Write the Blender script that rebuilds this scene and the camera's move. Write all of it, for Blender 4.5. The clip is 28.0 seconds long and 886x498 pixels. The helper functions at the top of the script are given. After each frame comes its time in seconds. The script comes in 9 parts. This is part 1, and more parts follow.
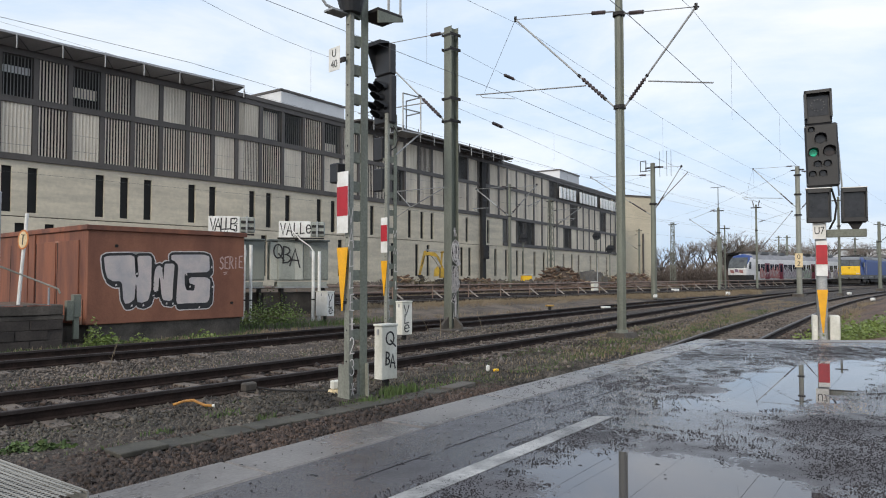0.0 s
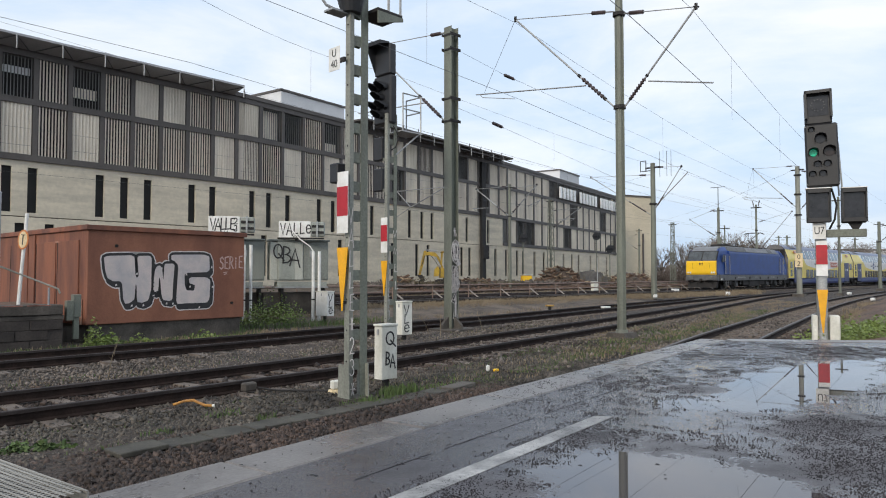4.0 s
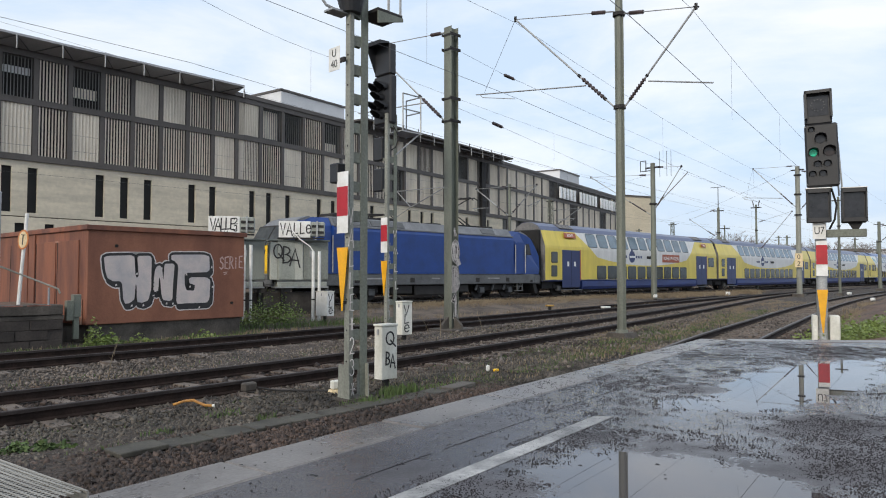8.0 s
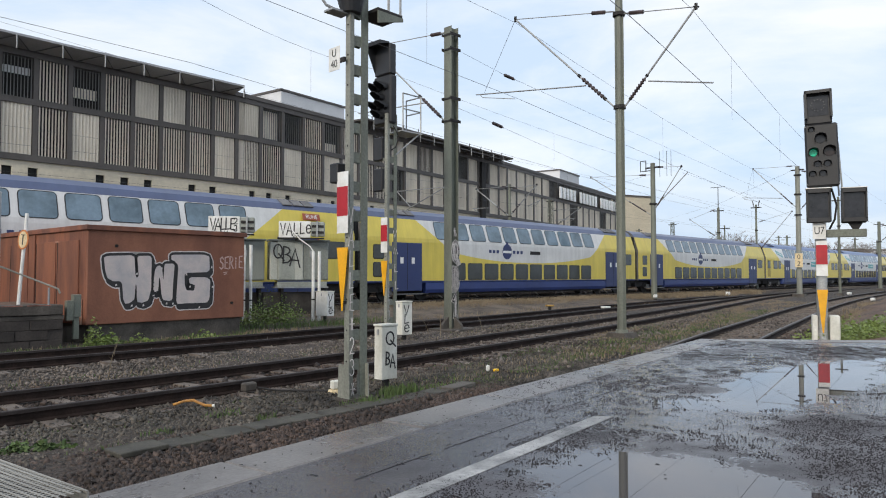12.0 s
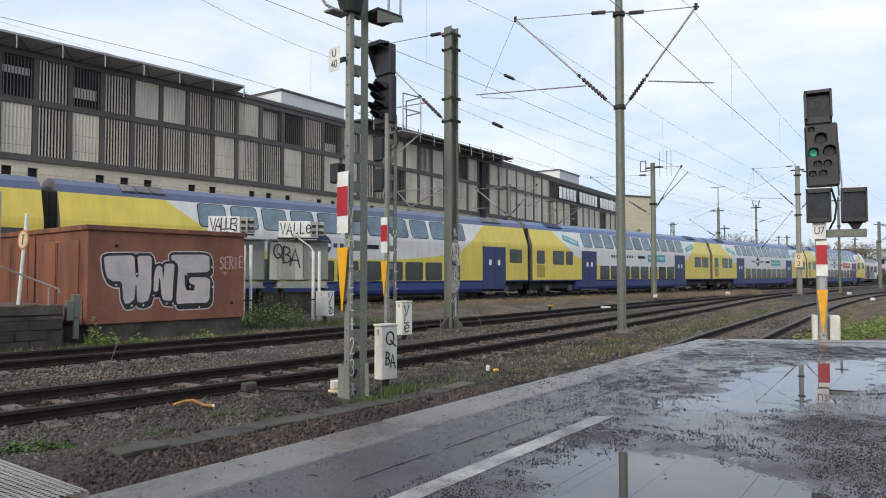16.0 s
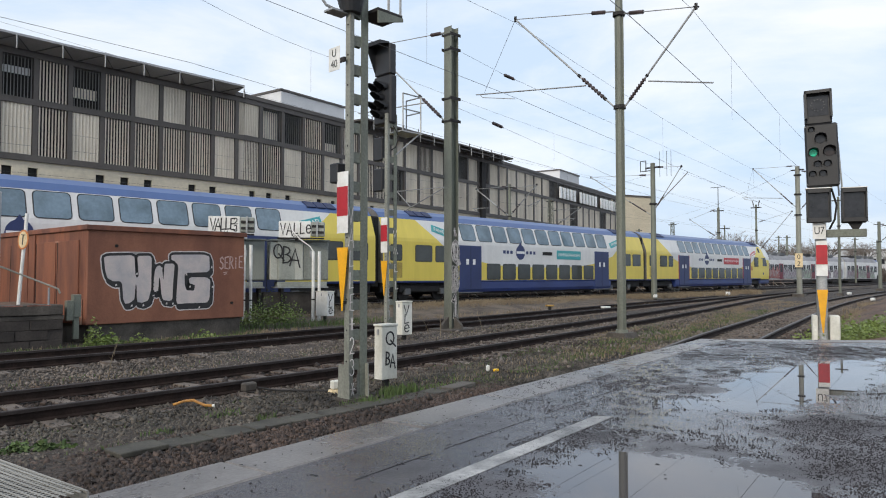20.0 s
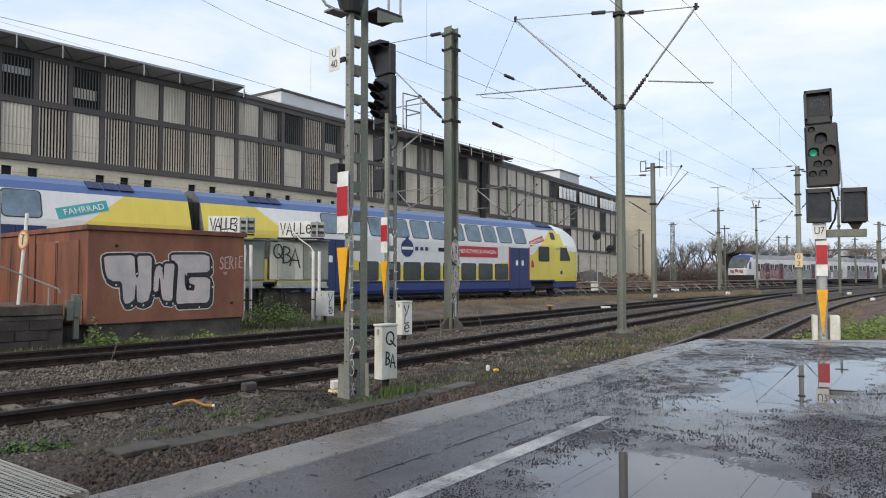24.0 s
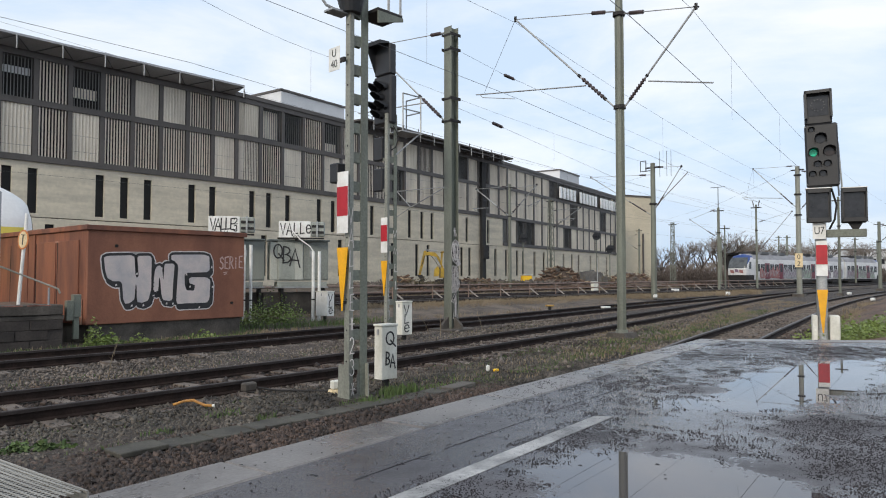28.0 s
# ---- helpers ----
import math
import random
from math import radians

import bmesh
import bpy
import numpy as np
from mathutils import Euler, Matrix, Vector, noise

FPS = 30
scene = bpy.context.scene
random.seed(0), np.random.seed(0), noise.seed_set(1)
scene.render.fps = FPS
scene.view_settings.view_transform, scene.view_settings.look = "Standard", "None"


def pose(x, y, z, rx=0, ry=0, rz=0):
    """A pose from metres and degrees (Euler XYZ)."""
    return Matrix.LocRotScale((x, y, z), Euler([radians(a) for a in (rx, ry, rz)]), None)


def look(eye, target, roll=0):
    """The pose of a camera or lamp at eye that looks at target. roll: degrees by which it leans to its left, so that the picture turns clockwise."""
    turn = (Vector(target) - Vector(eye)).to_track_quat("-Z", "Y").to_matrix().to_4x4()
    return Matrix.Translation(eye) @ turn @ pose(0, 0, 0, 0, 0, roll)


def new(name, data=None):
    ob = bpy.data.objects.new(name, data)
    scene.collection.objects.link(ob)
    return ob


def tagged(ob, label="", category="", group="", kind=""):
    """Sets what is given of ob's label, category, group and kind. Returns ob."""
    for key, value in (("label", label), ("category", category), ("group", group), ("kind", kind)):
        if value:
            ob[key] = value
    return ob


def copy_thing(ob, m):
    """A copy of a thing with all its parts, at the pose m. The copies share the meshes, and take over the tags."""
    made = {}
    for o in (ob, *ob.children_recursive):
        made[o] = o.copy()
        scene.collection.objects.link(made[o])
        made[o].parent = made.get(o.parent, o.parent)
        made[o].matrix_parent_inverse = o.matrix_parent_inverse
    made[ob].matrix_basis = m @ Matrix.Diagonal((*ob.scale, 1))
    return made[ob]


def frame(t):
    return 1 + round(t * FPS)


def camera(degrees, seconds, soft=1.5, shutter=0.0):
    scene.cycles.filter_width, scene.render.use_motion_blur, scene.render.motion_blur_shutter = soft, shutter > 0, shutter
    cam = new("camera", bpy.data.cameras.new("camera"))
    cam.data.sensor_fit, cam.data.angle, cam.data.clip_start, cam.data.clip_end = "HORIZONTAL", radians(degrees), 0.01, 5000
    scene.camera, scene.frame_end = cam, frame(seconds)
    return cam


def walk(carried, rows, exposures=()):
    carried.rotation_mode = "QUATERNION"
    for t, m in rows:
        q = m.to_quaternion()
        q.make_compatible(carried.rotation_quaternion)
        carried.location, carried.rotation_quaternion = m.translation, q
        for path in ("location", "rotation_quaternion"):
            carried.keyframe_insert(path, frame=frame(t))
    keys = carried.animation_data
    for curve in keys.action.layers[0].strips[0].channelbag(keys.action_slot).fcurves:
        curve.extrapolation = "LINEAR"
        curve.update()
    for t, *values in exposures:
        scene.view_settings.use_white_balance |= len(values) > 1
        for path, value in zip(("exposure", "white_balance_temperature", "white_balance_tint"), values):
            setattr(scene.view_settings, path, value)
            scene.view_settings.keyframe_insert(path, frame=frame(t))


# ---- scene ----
# ---- camera: a tripod at the end of the platform ----
EYE = (0.0, 0.0, 1.54)
cam = camera(65.0, 28.0, soft=1.05)
CAM = look(EYE, (0.0, 100.0, 1.54 + 100.0 * 47.0 / 1230.6))
walk(cam, [(0.0, CAM), (28.0, CAM)], [(0.0, 0.18), (28.0, 0.18)])

# ---- sky and sun ----
SUN_EL, SUN_AZ = 27.0, 211.0
world = bpy.data.worlds.new("sky")
scene.world = world
world.use_nodes = True
wn, wl = world.node_tree.nodes, world.node_tree.links
wn.clear()


def wnode(kind, **kw):
    n = wn.new(kind)
    for k, v in kw.items():
        n.inputs[k].default_value = v
    return n


w_out = wn.new("ShaderNodeOutputWorld")
w_bg = wnode("ShaderNodeBackground", Strength=1.0)
w_sky = wn.new("ShaderNodeTexSky")
w_sky.sky_type, w_sky.sun_disc = "NISHITA", False
w_sky.sun_elevation, w_sky.sun_rotation = radians(SUN_EL), radians(SUN_AZ)
w_scale = wnode("ShaderNodeVectorMath")
w_scale.operation = "SCALE"
w_scale.inputs["Scale"].default_value = 0.1
w_co = wn.new("ShaderNodeTexCoord")
w_map = wn.new("ShaderNodeMapping")
w_map.inputs["Scale"].default_value = (1.0, 1.0, 3.2)
w_noise = wnode("ShaderNodeTexNoise", Scale=2.8, Detail=8.0, Roughness=0.58, Distortion=0.3)
w_ramp = wn.new("ShaderNodeValToRGB")
w_ramp.color_ramp.elements[0].position, w_ramp.color_ramp.elements[0].color = 0.36, (0.625, 0.765, 0.955, 1)
w_ramp.color_ramp.elements[1].position, w_ramp.color_ramp.elements[1].color = 0.66, (0.95, 0.975, 1.01, 1)
w_mix = wn.new("ShaderNodeMix")
w_mix.data_type = "RGBA"
w_mix.inputs["Factor"].default_value = 0.88
wl.new(w_sky.outputs[0], w_scale.inputs[0])
wl.new(w_co.outputs["Generated"], w_map.inputs[0])
wl.new(w_map.outputs[0], w_noise.inputs["Vector"])
wl.new(w_noise.outputs["Fac"], w_ramp.inputs[0])
wl.new(w_scale.outputs[0], w_mix.inputs["A"])
wl.new(w_ramp.outputs[0], w_mix.inputs["B"])
# paler blue haze low over the horizon
w_sep = wn.new("ShaderNodeSeparateXYZ")
w_low = wn.new("ShaderNodeValToRGB")
w_low.color_ramp.elements[0].position, w_low.color_ramp.elements[0].color = 0.0, (0.70, 0.775, 0.86, 1)
w_low.color_ramp.elements[1].position, w_low.color_ramp.elements[1].color = 0.17, (1, 1, 1, 1)
w_mul = wn.new("ShaderNodeVectorMath")
w_mul.operation = "MULTIPLY"
wl.new(w_co.outputs["Generated"], w_sep.inputs[0])
wl.new(w_sep.outputs["Z"], w_low.inputs[0])
wl.new(w_mix.outputs["Result"], w_mul.inputs[0])
wl.new(w_low.outputs[0], w_mul.inputs[1])
wl.new(w_mul.outputs[0], w_bg.inputs["Color"])
wl.new(w_bg.outputs[0], w_out.inputs["Surface"])

sun = new("sun", bpy.data.lights.new("sun", "SUN"))
sun.data.energy, sun.data.angle, sun.data.color = 1.75, radians(14), (1.0, 0.90, 0.76)
az = radians(SUN_AZ)
sun_from = Vector((math.sin(az) * math.cos(radians(SUN_EL)), math.cos(az) * math.cos(radians(SUN_EL)), math.sin(radians(SUN_EL))))
sun.matrix_world = look(sun_from * 50, (0, 0, 0))

# ---- materials ----
MATS = {}


def mat(name, color, color2=None, rough=0.6, metal=0.0, scale=2.0, fine=40.0, bump=0.15, dist=0.01, streak=1.0, grain=0.25, spec=0.5, rrange=0.0, emit=0.0, island=0.0):
    """A surface with broad stains between two colours, fine grain and relief."""
    m = bpy.data.materials.new(name)
    m.use_nodes = True
    nt = m.node_tree
    n, l = nt.nodes, nt.links
    b = n["Principled BSDF"]
    co, info, off, mp = n.new("ShaderNodeTexCoord"), n.new("ShaderNodeObjectInfo"), n.new("ShaderNodeVectorMath"), n.new("ShaderNodeMapping")
    off.operation = "MULTIPLY_ADD"
    off.inputs[1].default_value = (17.0, 13.0, 11.0)
    l.new(info.outputs["Random"], off.inputs[0])
    l.new(co.outputs["Object"], off.inputs[2])
    l.new(off.outputs[0], mp.inputs[0])
    mp.inputs["Scale"].default_value = (1, 1, 1 / streak)
    big, small = n.new("ShaderNodeTexNoise"), n.new("ShaderNodeTexNoise")
    big.inputs["Scale"].default_value, big.inputs["Detail"].default_value, big.inputs["Roughness"].default_value = scale, 6, 0.62
    small.inputs["Scale"].default_value, small.inputs["Detail"].default_value = fine, 3
    l.new(mp.outputs[0], big.inputs["Vector"])
    l.new(off.outputs[0], small.inputs["Vector"])
    ramp = n.new("ShaderNodeValToRGB")
    c2 = color2 or tuple(c * 0.7 for c in color)
    ramp.color_ramp.elements[0].position, ramp.color_ramp.elements[0].color = 0.34, (*c2, 1)
    ramp.color_ramp.elements[1].position, ramp.color_ramp.elements[1].color = 0.62, (*color, 1)
    l.new(big.outputs["Fac"], ramp.inputs[0])
    mul, rng = n.new("ShaderNodeVectorMath"), n.new("ShaderNodeMapRange")
    mul.operation = "SCALE"
    rng.inputs["From Min"].default_value, rng.inputs["From Max"].default_value = 0.25, 0.75
    rng.inputs["To Min"].default_value, rng.inputs["To Max"].default_value = 1 - grain, 1 + grain
    l.new(small.outputs["Fac"], rng.inputs["Value"])
    l.new(ramp.outputs[0], mul.inputs[0])
    l.new(rng.outputs[0], mul.inputs["Scale"])
    if island:
        # loose pieces: each has a tone of its own
        geo, tone, isl = n.new("ShaderNodeNewGeometry"), n.new("ShaderNodeMapRange"), n.new("ShaderNodeVectorMath")
        tone.inputs["To Min"].default_value, tone.inputs["To Max"].default_value = 1 - island, 1 + island
        isl.operation = "SCALE"
        l.new(geo.outputs["Random Per Island"], tone.inputs["Value"])
        l.new(mul.outputs[0], isl.inputs[0])
        l.new(tone.outputs[0], isl.inputs["Scale"])
        mul = isl
    l.new(mul.outputs[0], b.inputs["Base Color"])
    b.inputs["Roughness"].default_value, b.inputs["Metallic"].default_value = rough, metal
    b.inputs["Specular IOR Level"].default_value = spec
    if rrange:
        rr = n.new("ShaderNodeMapRange")
        rr.inputs["To Min"].default_value, rr.inputs["To Max"].default_value = max(0.02, rough - rrange), min(1, rough + rrange)
        l.new(big.outputs["Fac"], rr.inputs["Value"])
        l.new(rr.outputs[0], b.inputs["Roughness"])
    if bump:
        bp = n.new("ShaderNodeBump")
        bp.inputs["Strength"].default_value, bp.inputs["Distance"].default_value = bump, dist
        l.new(small.outputs["Fac"], bp.inputs["Height"])
        l.new(bp.outputs[0], b.inputs["Normal"])
    if emit:
        b.inputs["Emission Color"].default_value, b.inputs["Emission Strength"].default_value = (*color, 1), emit
    MATS[name] = m
    return m


M_BALLAST = mat("ballast", (0.066, 0.050, 0.040), (0.024, 0.018, 0.0145), 0.9, scale=0.55, fine=22, bump=0.8, dist=0.05, grain=0.6)
M_STONE = mat("ballast_stone", (0.102, 0.087, 0.070), (0.025, 0.021, 0.017), 0.7, scale=0.8, fine=30, bump=0.3, grain=0.4, island=0.6)
M_STONEPALE = mat("pale_ballast_stone", (0.160, 0.133, 0.112), (0.038, 0.031, 0.026), 0.7, scale=0.8, fine=30, bump=0.3, grain=0.4, island=0.6)
M_RUSTSTONE = mat("rusty_ballast_stone", (0.071, 0.0485, 0.0385), (0.018, 0.0125, 0.010), 0.7, scale=0.8, fine=30, bump=0.3, grain=0.4, island=0.65)
M_RAILHEAD = mat("rail_head", (0.10, 0.09, 0.086), (0.05, 0.04, 0.036), 0.5, 0.4, scale=3, fine=60, bump=0.03)
M_RUSTHEAD = mat("rusty_rail_head", (0.040, 0.031, 0.029), (0.022, 0.017, 0.016), 0.6, 0.0, scale=3, fine=60, bump=0.03, spec=0.3)
M_RAIL = mat("rusty_rail", (0.030, 0.020, 0.017), (0.013, 0.009, 0.008), 0.85, 0.0, scale=4, fine=50, spec=0.15)
M_SLEEPER = mat("concrete_sleeper", (0.16, 0.13, 0.108), (0.075, 0.058, 0.048), 0.85, scale=3, fine=40)
M_CONC = mat("platform_concrete", (0.195, 0.178, 0.168), (0.095, 0.085, 0.080), 0.29, scale=1.4, fine=60, bump=0.12, rrange=0.2)
M_WALLCONC = mat("facade_concrete", (0.66, 0.585, 0.455), (0.50, 0.445, 0.35), 0.85, scale=0.28, fine=5, bump=0.05, streak=0.16, grain=0.09)
M_FRAME = mat("anthracite_cladding", (0.098, 0.085, 0.077), (0.068, 0.059, 0.054), 0.55, scale=0.5, fine=10, bump=0.03, grain=0.1)
M_SLAT = mat("pale_metal_slat", (0.68, 0.605, 0.51), (0.50, 0.44, 0.37), 0.6, scale=0.5, fine=12, bump=0.03, streak=5, grain=0.1)
M_PANEL = mat("pale_profiled_panel", (0.76, 0.69, 0.58), (0.53, 0.475, 0.395), 0.6, scale=0.6, fine=12, bump=0.03, streak=4, grain=0.08)
# near-black for the shade of interiors; also rubber, seams and gaps
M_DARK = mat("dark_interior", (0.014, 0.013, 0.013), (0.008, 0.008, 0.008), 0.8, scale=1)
M_GLASSDARK = mat("dark_window_glass", (0.018, 0.017, 0.018), (0.01, 0.01, 0.01), 0.25, scale=0.6, bump=0)
M_ROOFGREY = mat("roof_box_grey", (0.60, 0.60, 0.605), (0.53, 0.53, 0.535), 0.6, scale=0.4, fine=8, bump=0.02, grain=0.04)
M_CREAM = mat("cream_render", (0.60, 0.53, 0.40), (0.50, 0.44, 0.33), 0.85, scale=0.2, fine=8, bump=0.04)
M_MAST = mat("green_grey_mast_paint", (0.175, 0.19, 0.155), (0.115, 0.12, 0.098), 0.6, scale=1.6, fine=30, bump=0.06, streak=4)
# lighter copy of the mast paint, for pale steel and the masts' lit channels
M_MASTPALE = mat("pale_mast_paint", (0.27, 0.275, 0.24), (0.17, 0.175, 0.15), 0.6, scale=1.6, fine=30, bump=0.06, streak=4)
M_GALV = mat("galvanised_steel", (0.40, 0.41, 0.41), (0.26, 0.265, 0.27), 0.5, 0.3, scale=3, fine=40, bump=0.04)
M_WHITE = mat("white_enamel", (0.80, 0.80, 0.78), (0.62, 0.61, 0.57), 0.45, scale=3, fine=30, bump=0.03, grain=0.06)
M_DIRTYWHITE = mat("weathered_white_plastic", (0.74, 0.73, 0.67), (0.54, 0.53, 0.46), 0.55, scale=3.5, fine=30, bump=0.05, streak=2, grain=0.08)
M_RED = mat("signal_red", (0.44, 0.013, 0.024), (0.34, 0.012, 0.02), 0.45, scale=4, fine=30, bump=0.02, grain=0.06)
M_AMBER = mat("signal_amber", (0.85, 0.42, 0.01), (0.70, 0.34, 0.01), 0.45, scale=4, fine=30, bump=0.02, grain=0.06)
M_BLACK = mat("signal_black", (0.021, 0.022, 0.025), (0.014, 0.014, 0.016), 0.5, scale=3, fine=30, bump=0.05)
M_GREENLENS = mat("green_lens", (0.01, 0.50, 0.28), (0.01, 0.30, 0.17), 0.2, scale=40, bump=0, emit=0.16)
M_AMBERLENS = mat("unlit_amber_lens", (0.035, 0.02, 0.014), (0.02, 0.012, 0.01), 0.2, scale=9, bump=0)
M_LENS = mat("unlit_lens", (0.03, 0.03, 0.034), (0.012, 0.012, 0.014), 0.15, scale=9, bump=0)
M_RUSTRED = mat("red_brown_wall_paint", (0.270, 0.112, 0.066), (0.175, 0.070, 0.044), 0.75, scale=0.9, fine=30, bump=0.08, streak=2.5, grain=0.12)
M_RUSTSIDE = mat("streaked_red_brown_door_paint", (0.25, 0.094, 0.052), (0.105, 0.045, 0.034), 0.7, scale=1.7, fine=30, bump=0.08, streak=6, grain=0.15)
M_SILVER = mat("silver_spray_paint", (0.60, 0.52, 0.49), (0.40, 0.385, 0.40), 0.55, scale=1.3, fine=30, bump=0.02, grain=0.08)
M_INK = mat("black_spray_paint", (0.02, 0.02, 0.022), (0.03, 0.028, 0.028), 0.6, scale=6, bump=0)
M_PALEINK = mat("pale_spray_paint", (0.66, 0.62, 0.60), (0.5, 0.46, 0.44), 0.6, scale=6, bump=0)
M_GREYGREEN = mat("grey_green_cabinet_paint", (0.34, 0.36, 0.325), (0.23, 0.245, 0.22), 0.6, scale=2, fine=30, bump=0.05, streak=3)
M_DARKCONC = mat("dark_wet_concrete", (0.050, 0.041, 0.036), (0.022, 0.018, 0.016), 0.8, scale=1.4, fine=20, bump=0.3, dist=0.02)
M_MIDCONC = mat("weathered_slab_concrete", (0.125, 0.112, 0.098), (0.055, 0.048, 0.042), 0.8, scale=1.4, fine=25, bump=0.25)
M_PARKED = mat("dull_white_train_paint", (0.64, 0.64, 0.64), (0.48, 0.48, 0.485), 0.4, scale=0.7, fine=12, bump=0.01, grain=0.05)
M_CANOPY = mat("canopy_sheet_metal", (0.40, 0.405, 0.42), (0.31, 0.315, 0.33), 0.5, scale=0.5, fine=10, bump=0.03, grain=0.1)
M_WIRE = mat("catenary_wire", (0.12, 0.125, 0.13), (0.09, 0.09, 0.095), 0.6, 0.3, scale=3, bump=0)
M_INSUL = mat("brown_insulator", (0.095, 0.068, 0.068), (0.045, 0.035, 0.036), 0.3, scale=3, bump=0)
M_BLUE = mat("blue_train_paint", (0.009, 0.050, 0.235), (0.008, 0.038, 0.17), 0.42, scale=1.1, fine=14, bump=0.01, grain=0.05)
M_YELLOW = mat("yellow_train_paint", (0.72, 0.60, 0.10), (0.66, 0.55, 0.10), 0.35, scale=0.7, fine=12, bump=0.01, grain=0.05)
M_LOCOYELLOW = mat("golden_yellow_loco_front", (0.85, 0.52, 0.02), (0.78, 0.47, 0.02), 0.35, scale=0.7, fine=12, bump=0.01, grain=0.05)
M_TWHITE = mat("white_train_paint", (0.78, 0.79, 0.78), (0.70, 0.71, 0.71), 0.35, scale=0.7, fine=12, bump=0.01, grain=0.04)
M_DARKRED = mat("dark_red_door_paint", (0.15, 0.02, 0.035), (0.12, 0.018, 0.03), 0.45, scale=0.7, fine=12, bump=0.01, grain=0.05)
M_DOORBLUE = mat("navy_door_paint", (0.022, 0.038, 0.13), (0.018, 0.03, 0.105), 0.4, scale=0.7, fine=12, bump=0.01, grain=0.05)
M_TRED = mat("red_train_paint", (0.36, 0.03, 0.045), (0.28, 0.03, 0.04), 0.4, scale=0.7, fine=12, bump=0.01, grain=0.05)
M_CYAN = mat("turquoise_sticker", (0.05, 0.36, 0.38), (0.04, 0.30, 0.33), 0.4, scale=2, bump=0, grain=0.05)
M_ORANGEBROWN = mat("rust_red_sticker", (0.36, 0.085, 0.035), (0.30, 0.07, 0.03), 0.4, scale=2, bump=0, grain=0.05)
M_UNDER = mat("dark_underframe", (0.028, 0.026, 0.026), (0.016, 0.015, 0.015), 0.8, scale=2, fine=20)
M_GREYSKIRT = mat("grey_underframe_paint", (0.12, 0.125, 0.13), (0.08, 0.082, 0.085), 0.6, scale=2, fine=20)
# upper panes: the sky's pale reflection is put into this blue base colour
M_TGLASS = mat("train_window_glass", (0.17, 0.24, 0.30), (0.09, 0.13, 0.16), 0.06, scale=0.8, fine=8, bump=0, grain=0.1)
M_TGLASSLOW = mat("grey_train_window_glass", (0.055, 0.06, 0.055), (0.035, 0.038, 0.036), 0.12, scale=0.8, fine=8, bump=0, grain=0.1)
M_BARK = mat("bark", (0.085, 0.072, 0.06), (0.05, 0.042, 0.035), 0.9, scale=3, fine=30)
M_TWIG = mat("bare_twigs", (0.22, 0.188, 0.163), (0.14, 0.118, 0.103), 0.9, scale=0.5, fine=5, bump=0)
M_HEDGE = mat("brown_scrub", (0.125, 0.098, 0.084), (0.07, 0.056, 0.049), 0.95, scale=0.4, fine=6, bump=0.3)
M_DRYGRASS = mat("dry_grass", (0.27, 0.215, 0.145), (0.15, 0.115, 0.075), 0.9, scale=0.7, fine=7, bump=0, grain=0.3)
M_GRASS = mat("green_weeds", (0.085, 0.135, 0.038), (0.05, 0.075, 0.026), 0.75, scale=1.2, fine=9, bump=0, grain=0.3)
M_BUSH = mat("bramble_leaves", (0.20, 0.27, 0.065), (0.11, 0.15, 0.04), 0.6, scale=1.5, fine=9, bump=0, grain=0.3)
M_EARTH = mat("brown_earth", (0.14, 0.088, 0.062), (0.065, 0.042, 0.032), 0.95, scale=0.6, fine=12, bump=0.6, dist=0.05, grain=0.4)
M_STEELPERF = mat("perforated_steel", (0.33, 0.315, 0.285), (0.22, 0.21, 0.19), 0.7, 0.0, scale=4, fine=40, bump=0.02, grain=0.06)
M_YELLOWMACH = mat("yellow_machine_paint", (0.46, 0.30, 0.03), (0.18, 0.12, 0.03), 0.5, scale=2, fine=20)
M_WOODPILE = mat("reddish_scrap_timber", (0.17, 0.105, 0.07), (0.08, 0.05, 0.038), 0.9, scale=1, fine=9)

# ---- helpers ----
TURN = 46.05


def place(u, v, z=0.0, rz=0.0):
    """A pose by metres along (u) and to the far side of (v) the main line."""
    return pose(0, 0, 0, 0, 0, TURN) @ pose(u, v, z, 0, 0, rz)


def part(name, bm, material, parent, label="", kind="", smooth=False):
    me = bpy.data.meshes.new(name)
    bm.normal_update()
    bm.to_mesh(me)
    bm.free()
    me.materials.append(material)
    if smooth:
        me.polygons.foreach_set("use_smooth", [True] * len(me.polygons))
    ob = new(name, me)
    ob.parent = parent
    return tagged(ob, label, "", "", kind)


def thing(name, m, label, category, group="", kind=""):
    ob = new(name)
    ob.matrix_basis = m
    return tagged(ob, label, category, group, kind)


def bx(bm, x0, x1, y0, y1, z0, z1, m=None, bevel=0.0):
    vs = [bm.verts.new((x, y, z)) for x in (x0, x1) for y in (y0, y1) for z in (z0, z1)]
    fs = [bm.faces.new([vs[i] for i in q]) for q in ((0, 1, 3, 2), (4, 6, 7, 5), (0, 4, 5, 1), (2, 3, 7, 6), (0, 2, 6, 4), (1, 5, 7, 3))]
    if bevel:
        r = bmesh.ops.bevel(bm, geom=list({e for f in fs for e in f.edges}), offset=bevel, segments=1, affect="EDGES")
        vs = list({v for f in r["faces"] for v in f.verts} | {v for v in vs if v.is_valid})
    if m is not None:
        bmesh.ops.transform(bm, matrix=m, verts=vs)
    return bm


def box(*a, **k):
    return bx(bmesh.new(), *a, **k)


